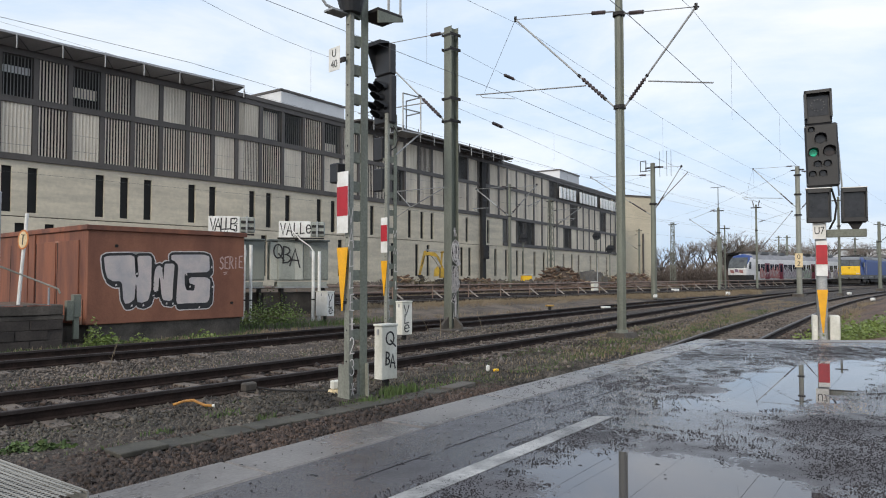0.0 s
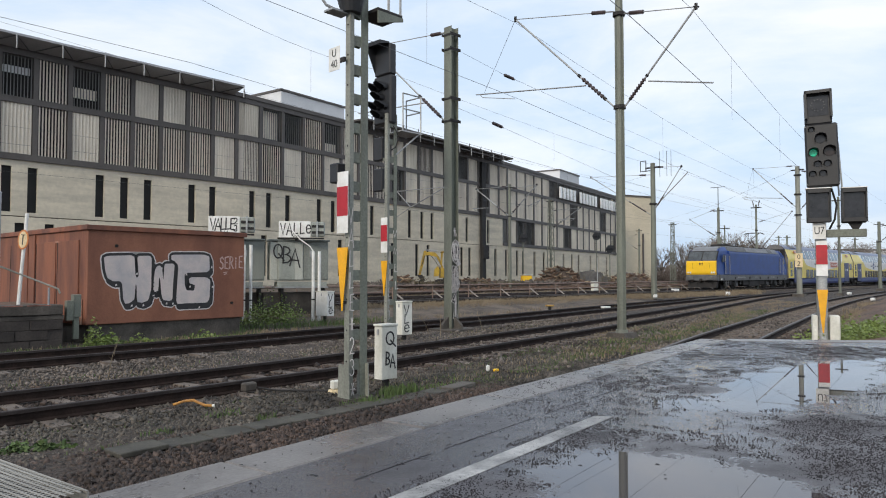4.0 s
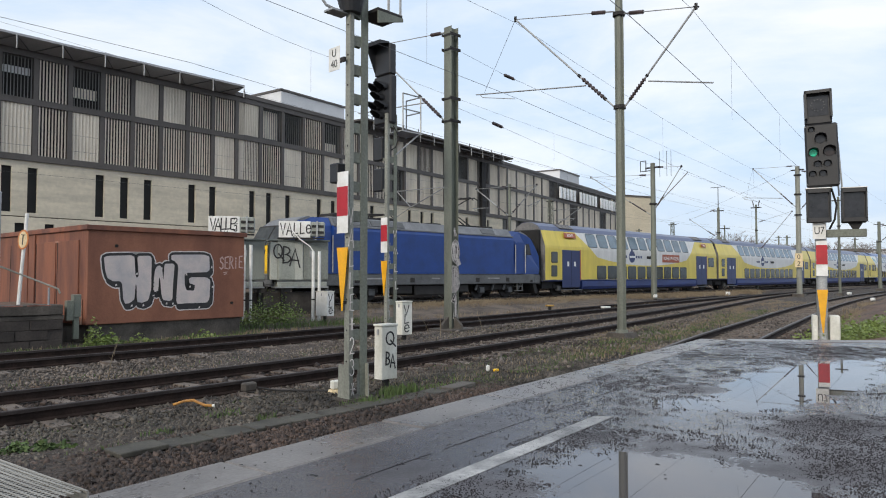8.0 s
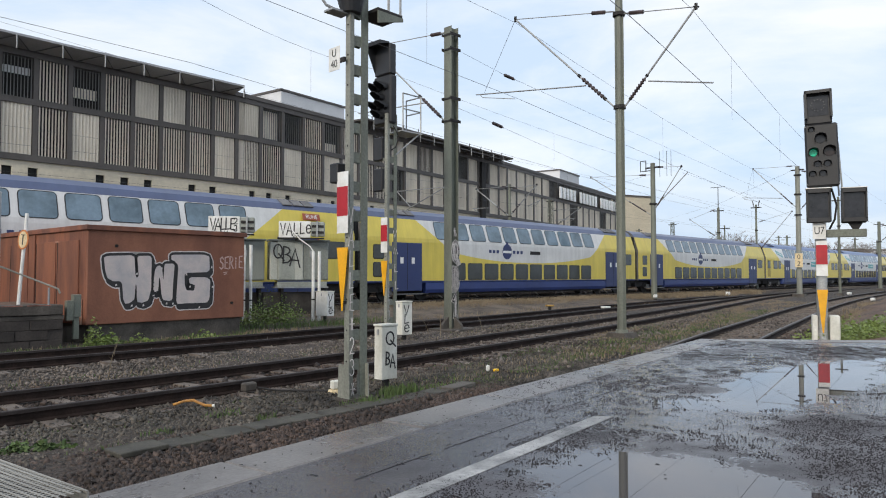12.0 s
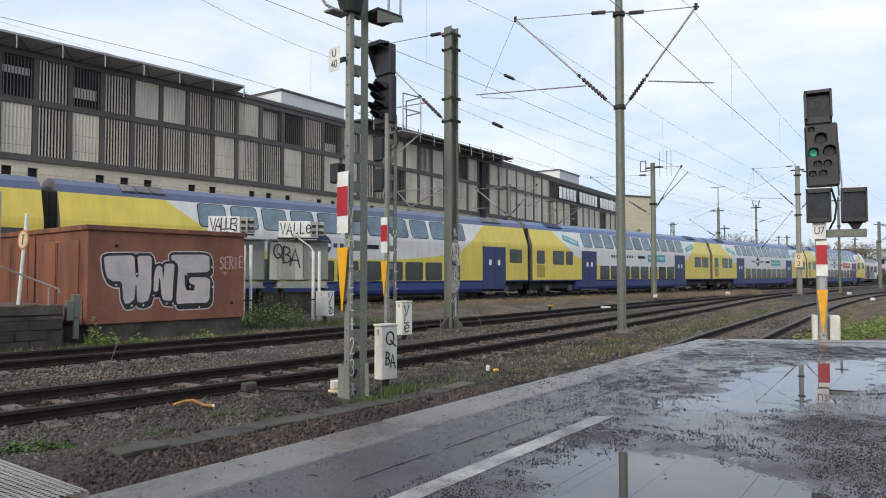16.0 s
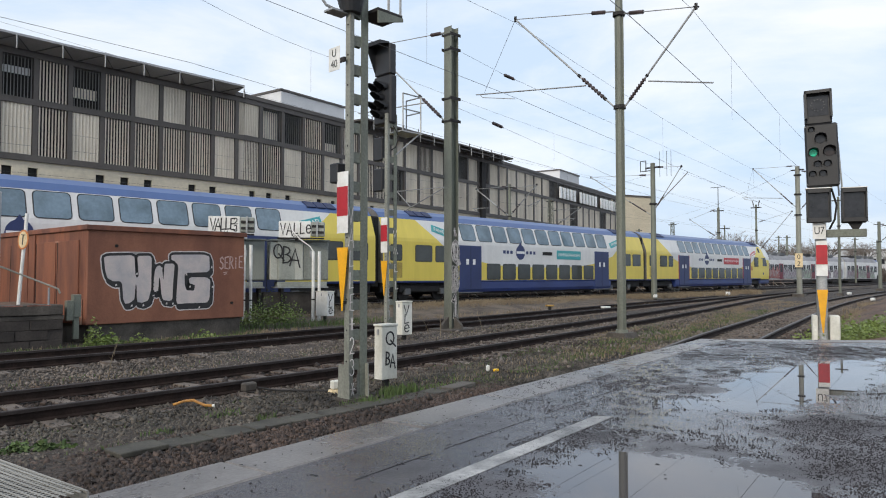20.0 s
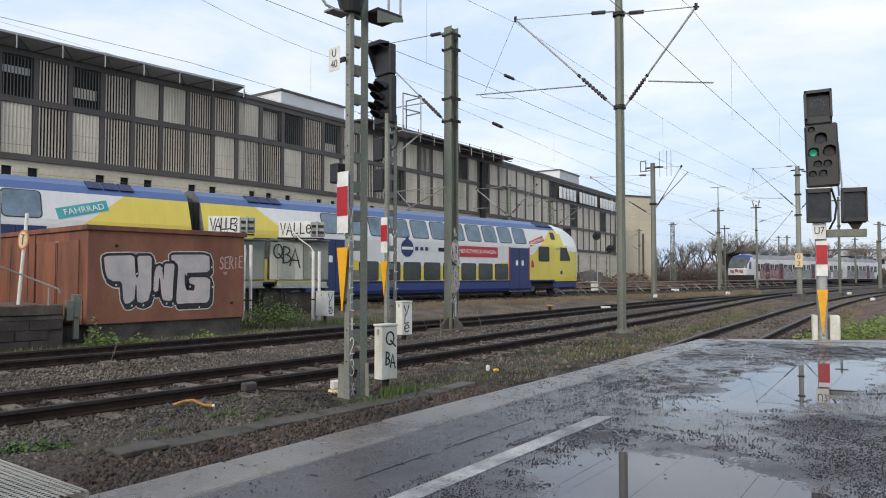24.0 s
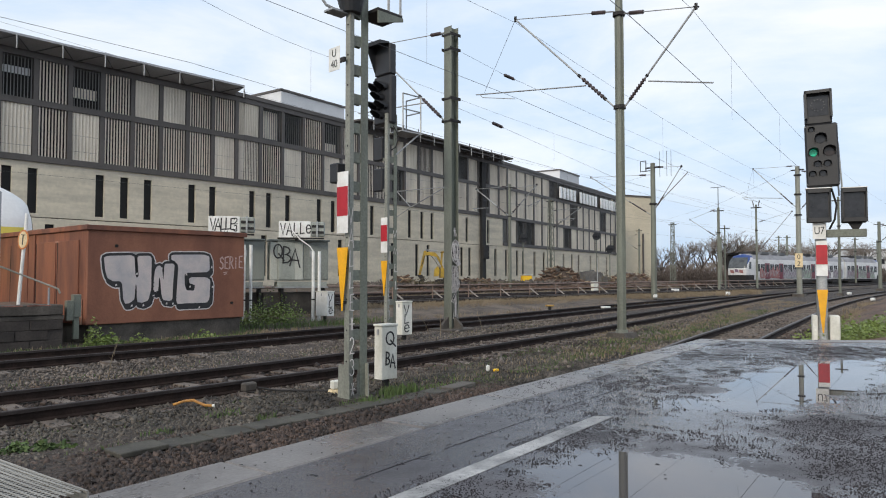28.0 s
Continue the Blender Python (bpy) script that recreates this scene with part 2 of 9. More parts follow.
def rod(bm, p, q, r, r2=None, n=8):
    p, q = Vector(p), Vector(q)
    r2 = r if r2 is None else r2
    t = (q - p).to_track_quat("Z", "Y").to_matrix()
    a = [bm.verts.new(p + t @ Vector((r * math.cos(i * math.tau / n), r * math.sin(i * math.tau / n), 0))) for i in range(n)]
    b = [bm.verts.new(q + t @ Vector((r2 * math.cos(i * math.tau / n), r2 * math.sin(i * math.tau / n), 0))) for i in range(n)]
    for i in range(n):
        bm.faces.new((a[i], a[(i + 1) % n], b[(i + 1) % n], b[i]))
    bm.faces.new(a[::-1])
    bm.faces.new(b)
    return bm


def tube(bm, pts, r, n=5):
    """One bent tube through points, mitred at the bends."""
    p = [Vector(c) for c in pts]
    d = [(b - a).normalized() for a, b in zip(p, p[1:])]
    side = d[0].orthogonal().normalized()
    rings = []
    for k, c in enumerate(p):
        t = d[0] if k == 0 else d[-1] if k == len(p) - 1 else (d[k - 1] + d[k]).normalized()
        side = (side - t * side.dot(t)).normalized()
        up = t.cross(side)
        rings.append([bm.verts.new(c + (side * math.cos(i * math.tau / n) + up * math.sin(i * math.tau / n)) * r) for i in range(n)])
    for a, b in zip(rings, rings[1:]):
        for i in range(n):
            bm.faces.new((a[i - 1], a[i], b[i], b[i - 1]))
    bm.faces.new(rings[0])
    bm.faces.new(rings[-1][::-1])
    return bm


def prism(bm, outline, a, b, axis="y"):
    """An outline in the plane across an axis, drawn out from a to b."""
    def at(p, d):
        return {"x": (d, p[0], p[1]), "y": (p[0], d, p[1]), "z": (p[0], p[1], d)}[axis]
    lo, hi = [bm.verts.new(at(p, a)) for p in outline], [bm.verts.new(at(p, b)) for p in outline]
    k = len(outline)
    for i in range(k):
        bm.faces.new((lo[i], lo[(i + 1) % k], hi[(i + 1) % k], hi[i]))
    bm.faces.new(lo[::-1])
    bm.faces.new(hi)
    bmesh.ops.recalc_face_normals(bm, faces=bm.faces[:])
    return bm


def words(name, text, size, m, material, parent, depth=0.004, align="CENTER"):
    cu = bpy.data.curves.new(name, "FONT")
    cu.body, cu.size, cu.extrude, cu.align_x, cu.align_y = text, size, depth, align, "CENTER"
    cu.materials.append(material)
    ob = new(name, cu)
    ob.parent, ob.matrix_basis = parent, m
    return ob


def stroke(bm, pts, w, y=0.0, depth=0.004):
    """A sprayed line of even width in the x-z plane, as one bent strip."""
    p = [Vector((x, 0, z)) for x, z in pts]
    p = [q for i, q in enumerate(p) if i == 0 or (q - p[i - 1]).length > 1e-5]
    rows = []
    for i, q in enumerate(p):
        a = (q - p[i - 1]).normalized() if i else (p[1] - q).normalized()
        b = (p[i + 1] - q).normalized() if i < len(p) - 1 else a
        t = a + b
        t = t.normalized() if t.length > 0.2 else a
        n = Vector((-t.z, 0, t.x)) * (w / 2) / max(0.6, abs(t.dot(a)))
        e = (-a if i == 0 else b if i == len(p) - 1 else Vector()) * (w / 2)
        rows.append([bm.verts.new(q + e + s * n + Vector((0, yy, 0))) for s, yy in ((-1, y - depth), (1, y - depth), (1, y), (-1, y))])
    for r, s in zip(rows, rows[1:]):
        for k in range(4):
            bm.faces.new((r[k], r[(k + 1) % 4], s[(k + 1) % 4], s[k]))
    bm.faces.new(rows[0][::-1])
    bm.faces.new(rows[-1])
    bmesh.ops.recalc_face_normals(bm, faces=bm.faces[:])
    return bm


def cloud_mesh(name, verts, faces, material, label, category, kind="stuff"):
    """Many small pieces as one mesh."""
    verts, faces = np.asarray(verts, np.float32), np.asarray(faces, np.int32)
    me = bpy.data.meshes.new(name)
    k = faces.shape[1]
    me.vertices.add(len(verts))
    me.vertices.foreach_set("co", verts.ravel())
    me.loops.add(faces.size)
    me.loops.foreach_set("vertex_index", faces.ravel())
    me.polygons.add(len(faces))
    me.polygons.foreach_set("loop_start", np.arange(0, faces.size, k, dtype=np.int32))
    me.update(calc_edges=True)
    me.materials.append(material)
    return tagged(new(name, me), label, category, "", kind)


rng = np.random.default_rng(7)
CT, ST = math.cos(radians(TURN)), math.sin(radians(TURN))


def to_world(u, v):
    return u * CT - v * ST, u * ST + v * CT


def to_uv(x, y):
    return x * CT + y * ST, -x * ST + y * CT


# ---- tracks in plan: u along, v across ----
LINES = {
    "platform_track": [(-60, -4.9), (-25, 0.0), (0, 3.5), (9, 5.0), (17, 6.9), (26, 8.65), (39, 11.0), (61, 14.0), (80, 15.8), (130, 18.4), (320, 19.5)],
    "near_track": [(-60, 9.9), (-8, 9.85), (3, 9.9), (8, 10.3), (13, 11.0), (20, 12.2), (30, 14.1), (40, 16.2), (55, 19.2), (80, 21.9), (130, 22.9), (320, 23.0)],
    "middle_track": [(-60, 15.4), (-8, 15.3), (5, 15.3), (9, 15.55), (13, 16.0), (20, 16.65), (28, 17.85), (36, 19.1), (44, 20.2), (58, 21.6), (66, 22.1)],
    "main_track": [(-220, 26.45), (320, 26.45)],
    "far_track": [(-120, 34.0), (-20, 34.0), (20, 35.0), (60, 38.4), (98, 38.0), (147, 31.6), (200, 30.2), (320, 30.2)],
    "stabling_track": [(-120, 30.2), (40, 30.2), (200, 30.2), (320, 30.2)],
}
RAISED = {"main_track": 0.28, "far_track": 0.34, "stabling_track": 0.30}


def smooth_line(knots, step):
    """Points on a rounded line through knots, evenly along u."""
    ku, kv = np.array([k[0] for k in knots], float), np.array([k[1] for k in knots], float)
    u = np.arange(ku[0], ku[-1] + step / 2, step)
    if len(knots) < 3:
        return u, np.interp(u, ku, kv)
    sl = np.gradient(kv, ku)
    i = np.clip(np.searchsorted(ku, u) - 1, 0, len(ku) - 2)
    w = ku[i + 1] - ku[i]
    t = (u - ku[i]) / w
    v = (2 * t**3 - 3 * t**2 + 1) * kv[i] + (t**3 - 2 * t**2 + t) * w * sl[i] + (-2 * t**3 + 3 * t**2) * kv[i + 1] + (t**3 - t**2) * w * sl[i + 1]
    return u, v


def ground_z(u, v):
    """Height of the ballast: level by the platform, raised under the main line."""
    return -0.2 + 0.27 * np.clip((np.asarray(v, float) - 20.5) / 3.0, 0, 1)


# ---- ground ----
def make_ground():
    us = np.concatenate(([-3000, -800, -250, -120], np.arange(-60, 130, 2.0), [140, 170, 220, 320, 800, 3000]))
    vs = np.concatenate(([-3000, -600, -120, -40], np.arange(-14, 60, 1.0), [70, 100, 180, 600, 3000]))
    U, V = np.meshgrid(us, vs, indexing="ij")
    Z = ground_z(U, V) + np.where((np.abs(U) < 150) & (V > -14) & (V < 60), rng.normal(0, 0.018, U.shape), 0)
    X, Y = to_world(U, V)
    a, b = U.shape
    idx = np.arange(a * b).reshape(a, b)
    faces = np.stack([idx[:-1, :-1], idx[1:, :-1], idx[1:, 1:], idx[:-1, 1:]], -1).reshape(-1, 4)
    g = cloud_mesh("ground", np.stack([X, Y, Z], -1).reshape(-1, 3), faces, M_BALLAST, "dark weathered railway ballast with earth between the tracks", "ground", "structure")
    g.data.polygons.foreach_set("use_smooth", [True] * len(g.data.polygons))


make_ground()


def make_track(name, knots, z0):
    root = thing(name, Matrix(), "rusty railway track on concrete sleepers in ballast", "railway track", "tracks", "structure")
    u, v = smooth_line(knots, 1.0)
    sl = np.gradient(v, u)
    nu, nv = -sl / np.hypot(1, sl), 1 / np.hypot(1, sl)
    for side in (-0.755, 0.755):
        body, head = bmesh.new(), bmesh.new()
        for bm, prof in ((body, [(-0.07, -0.165), (0.07, -0.165), (0.07, -0.15), (0.02, -0.13), (0.014, -0.045), (-0.014, -0.045), (-0.02, -0.13), (-0.07, -0.15)]), (head, [(-0.036, -0.045), (0.036, -0.045), (0.036, -0.006), (0.026, 0.0), (-0.026, 0.0), (-0.036, -0.006)])):
            rings = []
            for i in range(len(u)):
                ring = []
                for o, z in prof:
                    x, y = to_world(u[i] + nu[i] * (side + o), v[i] + nv[i] * (side + o))
                    ring.append(bm.verts.new((x, y, z + z0)))
                rings.append(ring)
            for r, s in zip(rings, rings[1:]):
                for k in range(len(prof)):
                    bm.faces.new((r[k], r[(k + 1) % len(prof)], s[(k + 1) % len(prof)], s[k]))
            bmesh.ops.recalc_face_normals(bm, faces=bm.faces[:])
        rail = part("rail", body, M_RAIL, root)
        part("rail_head", head, M_RAILHEAD if name in ("platform_track", "main_track") else M_RUSTHEAD, rail, "worn steel running surface" if name in ("platform_track", "main_track") else "rusty running surface")
    return root, u, v, sl


TRACKS = {k: make_track(k, kn, RAISED.get(k, 0.0)) for k, kn in LINES.items()}


def make_sleepers():
    bm = bmesh.new()
    prof = [(-0.13, -0.2), (0.13, -0.2), (0.10, 0.0), (-0.10, 0.0)]
    prism(bm, prof, -1.28, 1.28, "y")
    me = bpy.data.meshes.new("sleeper")
    bm.to_mesh(me)
    bm.free()
    me.materials.append(M_SLEEPER)
    for k, (lo, hi) in {"near_track": (-6, 60), "middle_track": (-4, 62), "platform_track": (14, 70), "main_track": (2, 60)}.items():
        root, u, v, sl = TRACKS[k]
        for w in np.arange(lo, hi, 0.62):
            vv, s = np.interp(w, u, v), np.interp(w, u, sl)
            ob = new("sleeper", me)
            ob.parent = root
            ob.matrix_basis = place(w, vv, RAISED.get(k, 0.0) - 0.165 + rng.normal(0, 0.006), math.degrees(math.atan(s)) + rng.normal(0, 0.5))


make_sleepers()

# ---- platform ----
PZ = 0.76
EDGE_A, EDGE_B = Vector((-1.26, 2.47)), Vector((3.18, 8.61))
ED = (EDGE_B - EDGE_A).normalized()
EN = Vector((ED.y, -ED.x))


def on_platform(a, b):
    """A place by metres back from the platform's end corner (a) and in from its edge (b)."""
    p = EDGE_B - ED * a + EN * b
    return p.x, p.y


PUDDLES = ((2.7, 5.2, 1.7, 0.43, 46), (0.84, 2.55, 0.50, 0.66, -24), (4.6, 6.6, 0.7, 0.2, 20))
FILMS = ((1.30, 3.84, 0.55, 0.20, 35),)
DRAINED = ((2.13, 3.70, 0.35, 0.22, 25), (1.95, 3.0, 0.72, 0.50, 25), (0.66, 3.40, 0.26, 0.15, 20), (0.12, 2.6, 0.26, 0.20, 30))


def asphalt():
    m = mat("wet_asphalt", (0.066, 0.058, 0.062), (0.036, 0.031, 0.034), 0.42, scale=1.1, fine=110, bump=0.5, dist=0.006, grain=0.5)
    n, l = m.node_tree.nodes, m.node_tree.links
    b = n["Principled BSDF"]
    geo = n.new("ShaderNodeNewGeometry")
    wob = n.new("ShaderNodeTexNoise")
    wob.inputs["Scale"].default_value, wob.inputs["Detail"].default_value, wob.inputs["Roughness"].default_value = 1.3, 8, 0.62
    l.new(geo.outputs["Position"], wob.inputs["Vector"])
    total = None
    for cx, cy, rx, ry, turn in PUDDLES:
        mp, ln = n.new("ShaderNodeMapping"), n.new("ShaderNodeVectorMath")
        mp.vector_type = "TEXTURE"
        mp.inputs["Location"].default_value, mp.inputs["Rotation"].default_value, mp.inputs["Scale"].default_value = (cx, cy, 0), (0, 0, radians(turn)), (rx, ry, 1000)
        ln.operation = "LENGTH"
        l.new(geo.outputs["Position"], mp.inputs[0])
        l.new(mp.outputs[0], ln.inputs[0])
        if total is None:
            total = ln.outputs["Value"]
        else:
            mn = n.new("ShaderNodeMath")
            mn.operation = "MINIMUM"
            l.new(total, mn.inputs[0])
            l.new(ln.outputs["Value"], mn.inputs[1])
            total = mn.outputs[0]
    sub = n.new("ShaderNodeMath")
    sub.operation = "MULTIPLY_ADD"
    sub.inputs[1].default_value = 2.2
    l.new(wob.outputs["Fac"], sub.inputs[0])
    l.new(total, sub.inputs[2])
    wet = n.new("ShaderNodeMapRange")
    wet.interpolation_type = "SMOOTHSTEP"
    wet.inputs["From Min"].default_value, wet.inputs["From Max"].default_value = 1.72, 2.42
    wet.inputs["To Min"].default_value, wet.inputs["To Max"].default_value = 1, 0
    l.new(sub.outputs[0], wet.inputs["Value"])
    # grains that stand out of the film of water
    vor = n.new("ShaderNodeTexNoise")
    vor.inputs["Scale"].default_value, vor.inputs["Detail"].default_value = 55, 3
    l.new(geo.outputs["Position"], vor.inputs["Vector"])
    gr = n.new("ShaderNodeMath")
    gr.operation = "MULTIPLY_ADD"
    gr.inputs[1].default_value, gr.inputs[2].default_value = 1.2, -0.6
    l.new(vor.outputs["Fac"], gr.inputs[0])
    ad = n.new("ShaderNodeMath")
    ad.operation = "ADD"
    l.new(wet.outputs[0], ad.inputs[0])
    l.new(gr.outputs[0], ad.inputs[1])
    film = n.new("ShaderNodeMapRange")
    film.interpolation_type = "SMOOTHSTEP"
    film.inputs["From Min"].default_value, film.inputs["From Max"].default_value = 0.38, 0.56
    l.new(ad.outputs[0], film.inputs["Value"])
    ro = n.new("ShaderNodeMapRange")
    ro.inputs["To Max"].default_value = 0.012
    damp = n.new("ShaderNodeMapRange")
    damp.inputs["From Min"].default_value, damp.inputs["From Max"].default_value = 0.44, 0.70
    damp.inputs["To Min"].default_value, damp.inputs["To Max"].default_value = 0.075, 0.58
    # coarse, drained patches
    drained = wob.outputs["Fac"]
    for cx, cy, rx, ry, turn in DRAINED:
        dm, dl, dr, da = n.new("ShaderNodeMapping"), n.new("ShaderNodeVectorMath"), n.new("ShaderNodeMapRange"), n.new("ShaderNodeMath")
        dm.vector_type = "TEXTURE"
        dm.inputs["Location"].default_value, dm.inputs["Rotation"].default_value, dm.inputs["Scale"].default_value = (cx, cy, 0), (0, 0, radians(turn)), (rx, ry, 1000)
        dl.operation, da.operation = "LENGTH", "ADD"
        dr.inputs["From Min"].default_value, dr.inputs["From Max"].default_value = 0.4, 1.4
        dr.inputs["To Min"].default_value, dr.inputs["To Max"].default_value = 0.15, -0.006
        l.new(geo.outputs["Position"], dm.inputs[0])
        l.new(dm.outputs[0], dl.inputs[0])
        l.new(dl.outputs["Value"], dr.inputs["Value"])
        l.new(drained, da.inputs[0])
        l.new(dr.outputs[0], da.inputs[1])
        drained = da.outputs[0]
    l.new(drained, damp.inputs["Value"])
    l.new(damp.outputs[0], ro.inputs["To Min"])
    l.new(film.outputs[0], ro.inputs["Value"])
    l.new(ro.outputs[0], b.inputs["Roughness"])
    bump = next(k for k in n if k.type == "BUMP")
    st = n.new("ShaderNodeMapRange")
    st.inputs["To Min"].default_value, st.inputs["To Max"].default_value = 0.35, 0.0
    l.new(film.outputs[0], st.inputs["Value"])
    l.new(st.outputs[0], bump.inputs["Strength"])
    b.inputs["IOR"].default_value = 1.55
    return m


M_ASPHALT = asphalt()
M_GRAIN = mat("dark_asphalt_grain", (0.036, 0.032, 0.034), (0.017, 0.0155, 0.0165), 0.7, scale=4, fine=60, bump=0, spec=0.2)


def make_platform():
    end_dir = Vector((12.0, 7.65)) - EDGE_B
    top = [EDGE_B, EDGE_B + end_dir, EDGE_B + end_dir - ED * 40, EDGE_B - ED * 40]
    root = thing("platform", Matrix(), "wet asphalt station platform with pale concrete edge slabs and puddles", "platform", "", "structure")
    bm = bmesh.new()
    inner = [EDGE_B + EN * 0.30, EDGE_B + end_dir, EDGE_B + end_dir - ED * 40, EDGE_B - ED * 40 + EN * 0.30]
    prism(bm, [(p.x, p.y) for p in inner], -0.15, PZ, "z")
    part("asphalt_surface", bm, M_ASPHALT, root, "wet dark asphalt with puddles")
    bm = bmesh.new()
    wall = [EDGE_B + EN * 0.10 - ED * 0.05, EDGE_B + EN * 0.296 - ED * 0.05, EDGE_B - ED * 40 + EN * 0.296, EDGE_B - ED * 40 + EN * 0.10]
    prism(bm, [(p.x, p.y) for p in wall], -0.2, PZ - 0.14, "z")
    part("retaining_wall", bm, M_MIDCONC, root)
    me = None
    for i in range(26):
        bm = bmesh.new()
        bx(bm, 0.004, 0.996, -0.298, 0.0, -0.13, 0.004, bevel=0.008)
        if me is None:
            me = bpy.data.meshes.new("edge_slab")
            bm.to_mesh(me)
            me.materials.append(M_CONC)
        bm.free()
        ob = new("edge_slab", me)
        ob.parent = root
        x, y = on_platform(i + 1.0, 0.0)
        ob.matrix_basis = pose(x, y, PZ + 0.002 * (i % 3), 0, 0, math.degrees(math.atan2(ED.y, ED.x)))
    # painted line
    bm = bmesh.new()
    line = [on_platform(a, b) for a, b in ((5.2, 0.87), (5.15, 0.96), (20, 0.97), (20, 0.86))]
    prism(bm, line, PZ - 0.01, PZ + 0.003, "z")
    part("painted_line", bm, M_LINE, root, "worn white painted safety line")
    # joint between the slabs' bedding and the asphalt
    bm = bmesh.new()
    a = 0.02
    while a < 20:
        b = a + rng.uniform(0.15, 0.9)
        w = rng.uniform(0.0012, 0.0035)
        prism(bm, [on_platform(*c) for c in ((a, 0.62), (a, 0.62 + w), (b, 0.62 + w), (b, 0.62))], PZ - 0.01, PZ + 0.002, "z")
        a = b + rng.uniform(0.02, 0.3)
    part("asphalt_joint", bm, M_GRAIN, root)
    bm = bmesh.new()
    d = end_dir.normalized()
    s = Vector((d.y, -d.x))
    line = [EDGE_B + d * 0.3, EDGE_B + d * 10, EDGE_B + d * 10 + s * 0.3, EDGE_B + d * 0.3 + s * 0.3]
    prism(bm, [(p.x, p.y) for p in line], PZ - 0.1, PZ + 0.003, "z")
    part("end_kerb", bm, M_CONC, root)


M_LINE = mat("worn_white_line", (0.42, 0.41, 0.40), (0.09, 0.088, 0.087), 0.45, scale=5, fine=60, bump=0.2, rrange=0.15)
make_platform()

# ---- the long building behind the tracks ----
FAC = [Vector((-31.7, 28.22)), Vector((-13.9, 48.2)), Vector((6.6, 76.9)), Vector((27.7, 111.0))]
Z0, ZSEAM, ZCLAD, ZTOP = 0.05, 4.75, 8.05, 13.8
ZMIDS = (11.17, 11.2, 11.36)


def facade_frame(i):
    d = FAC[i + 1] - FAC[i]
    return pose(FAC[i].x, FAC[i].y, 0, 0, 0, math.degrees(math.atan2(d.y, d.x))), d.length


def panel_mesh(style, w, hgt):
    """A cladding panel of upright slats: closed, open or nearly bare."""
    bm = bmesh.new()
    if style == "L":
        k = 8
        for i in range(k):
            x0 = w * i / k
            bx(bm, x0 + 0.012, x0 + w / k - 0.012, -0.06, -0.02, 0, hgt)
            bx(bm, x0 + w / k * 0.3, x0 + w / k * 0.7, -0.095, -0.06, 0, hgt)
        bx(bm, 0.0, w, -0.012, 0.0, 0, hgt)
    else:
        k = 9
        for i in range(k):
            x0 = w * (i + 0.5) / k
            t = 0.024 if style == "D" else 0.038
            bx(bm, x0 - t, x0 + t, -0.075, -0.055, 0, hgt)
    return bm


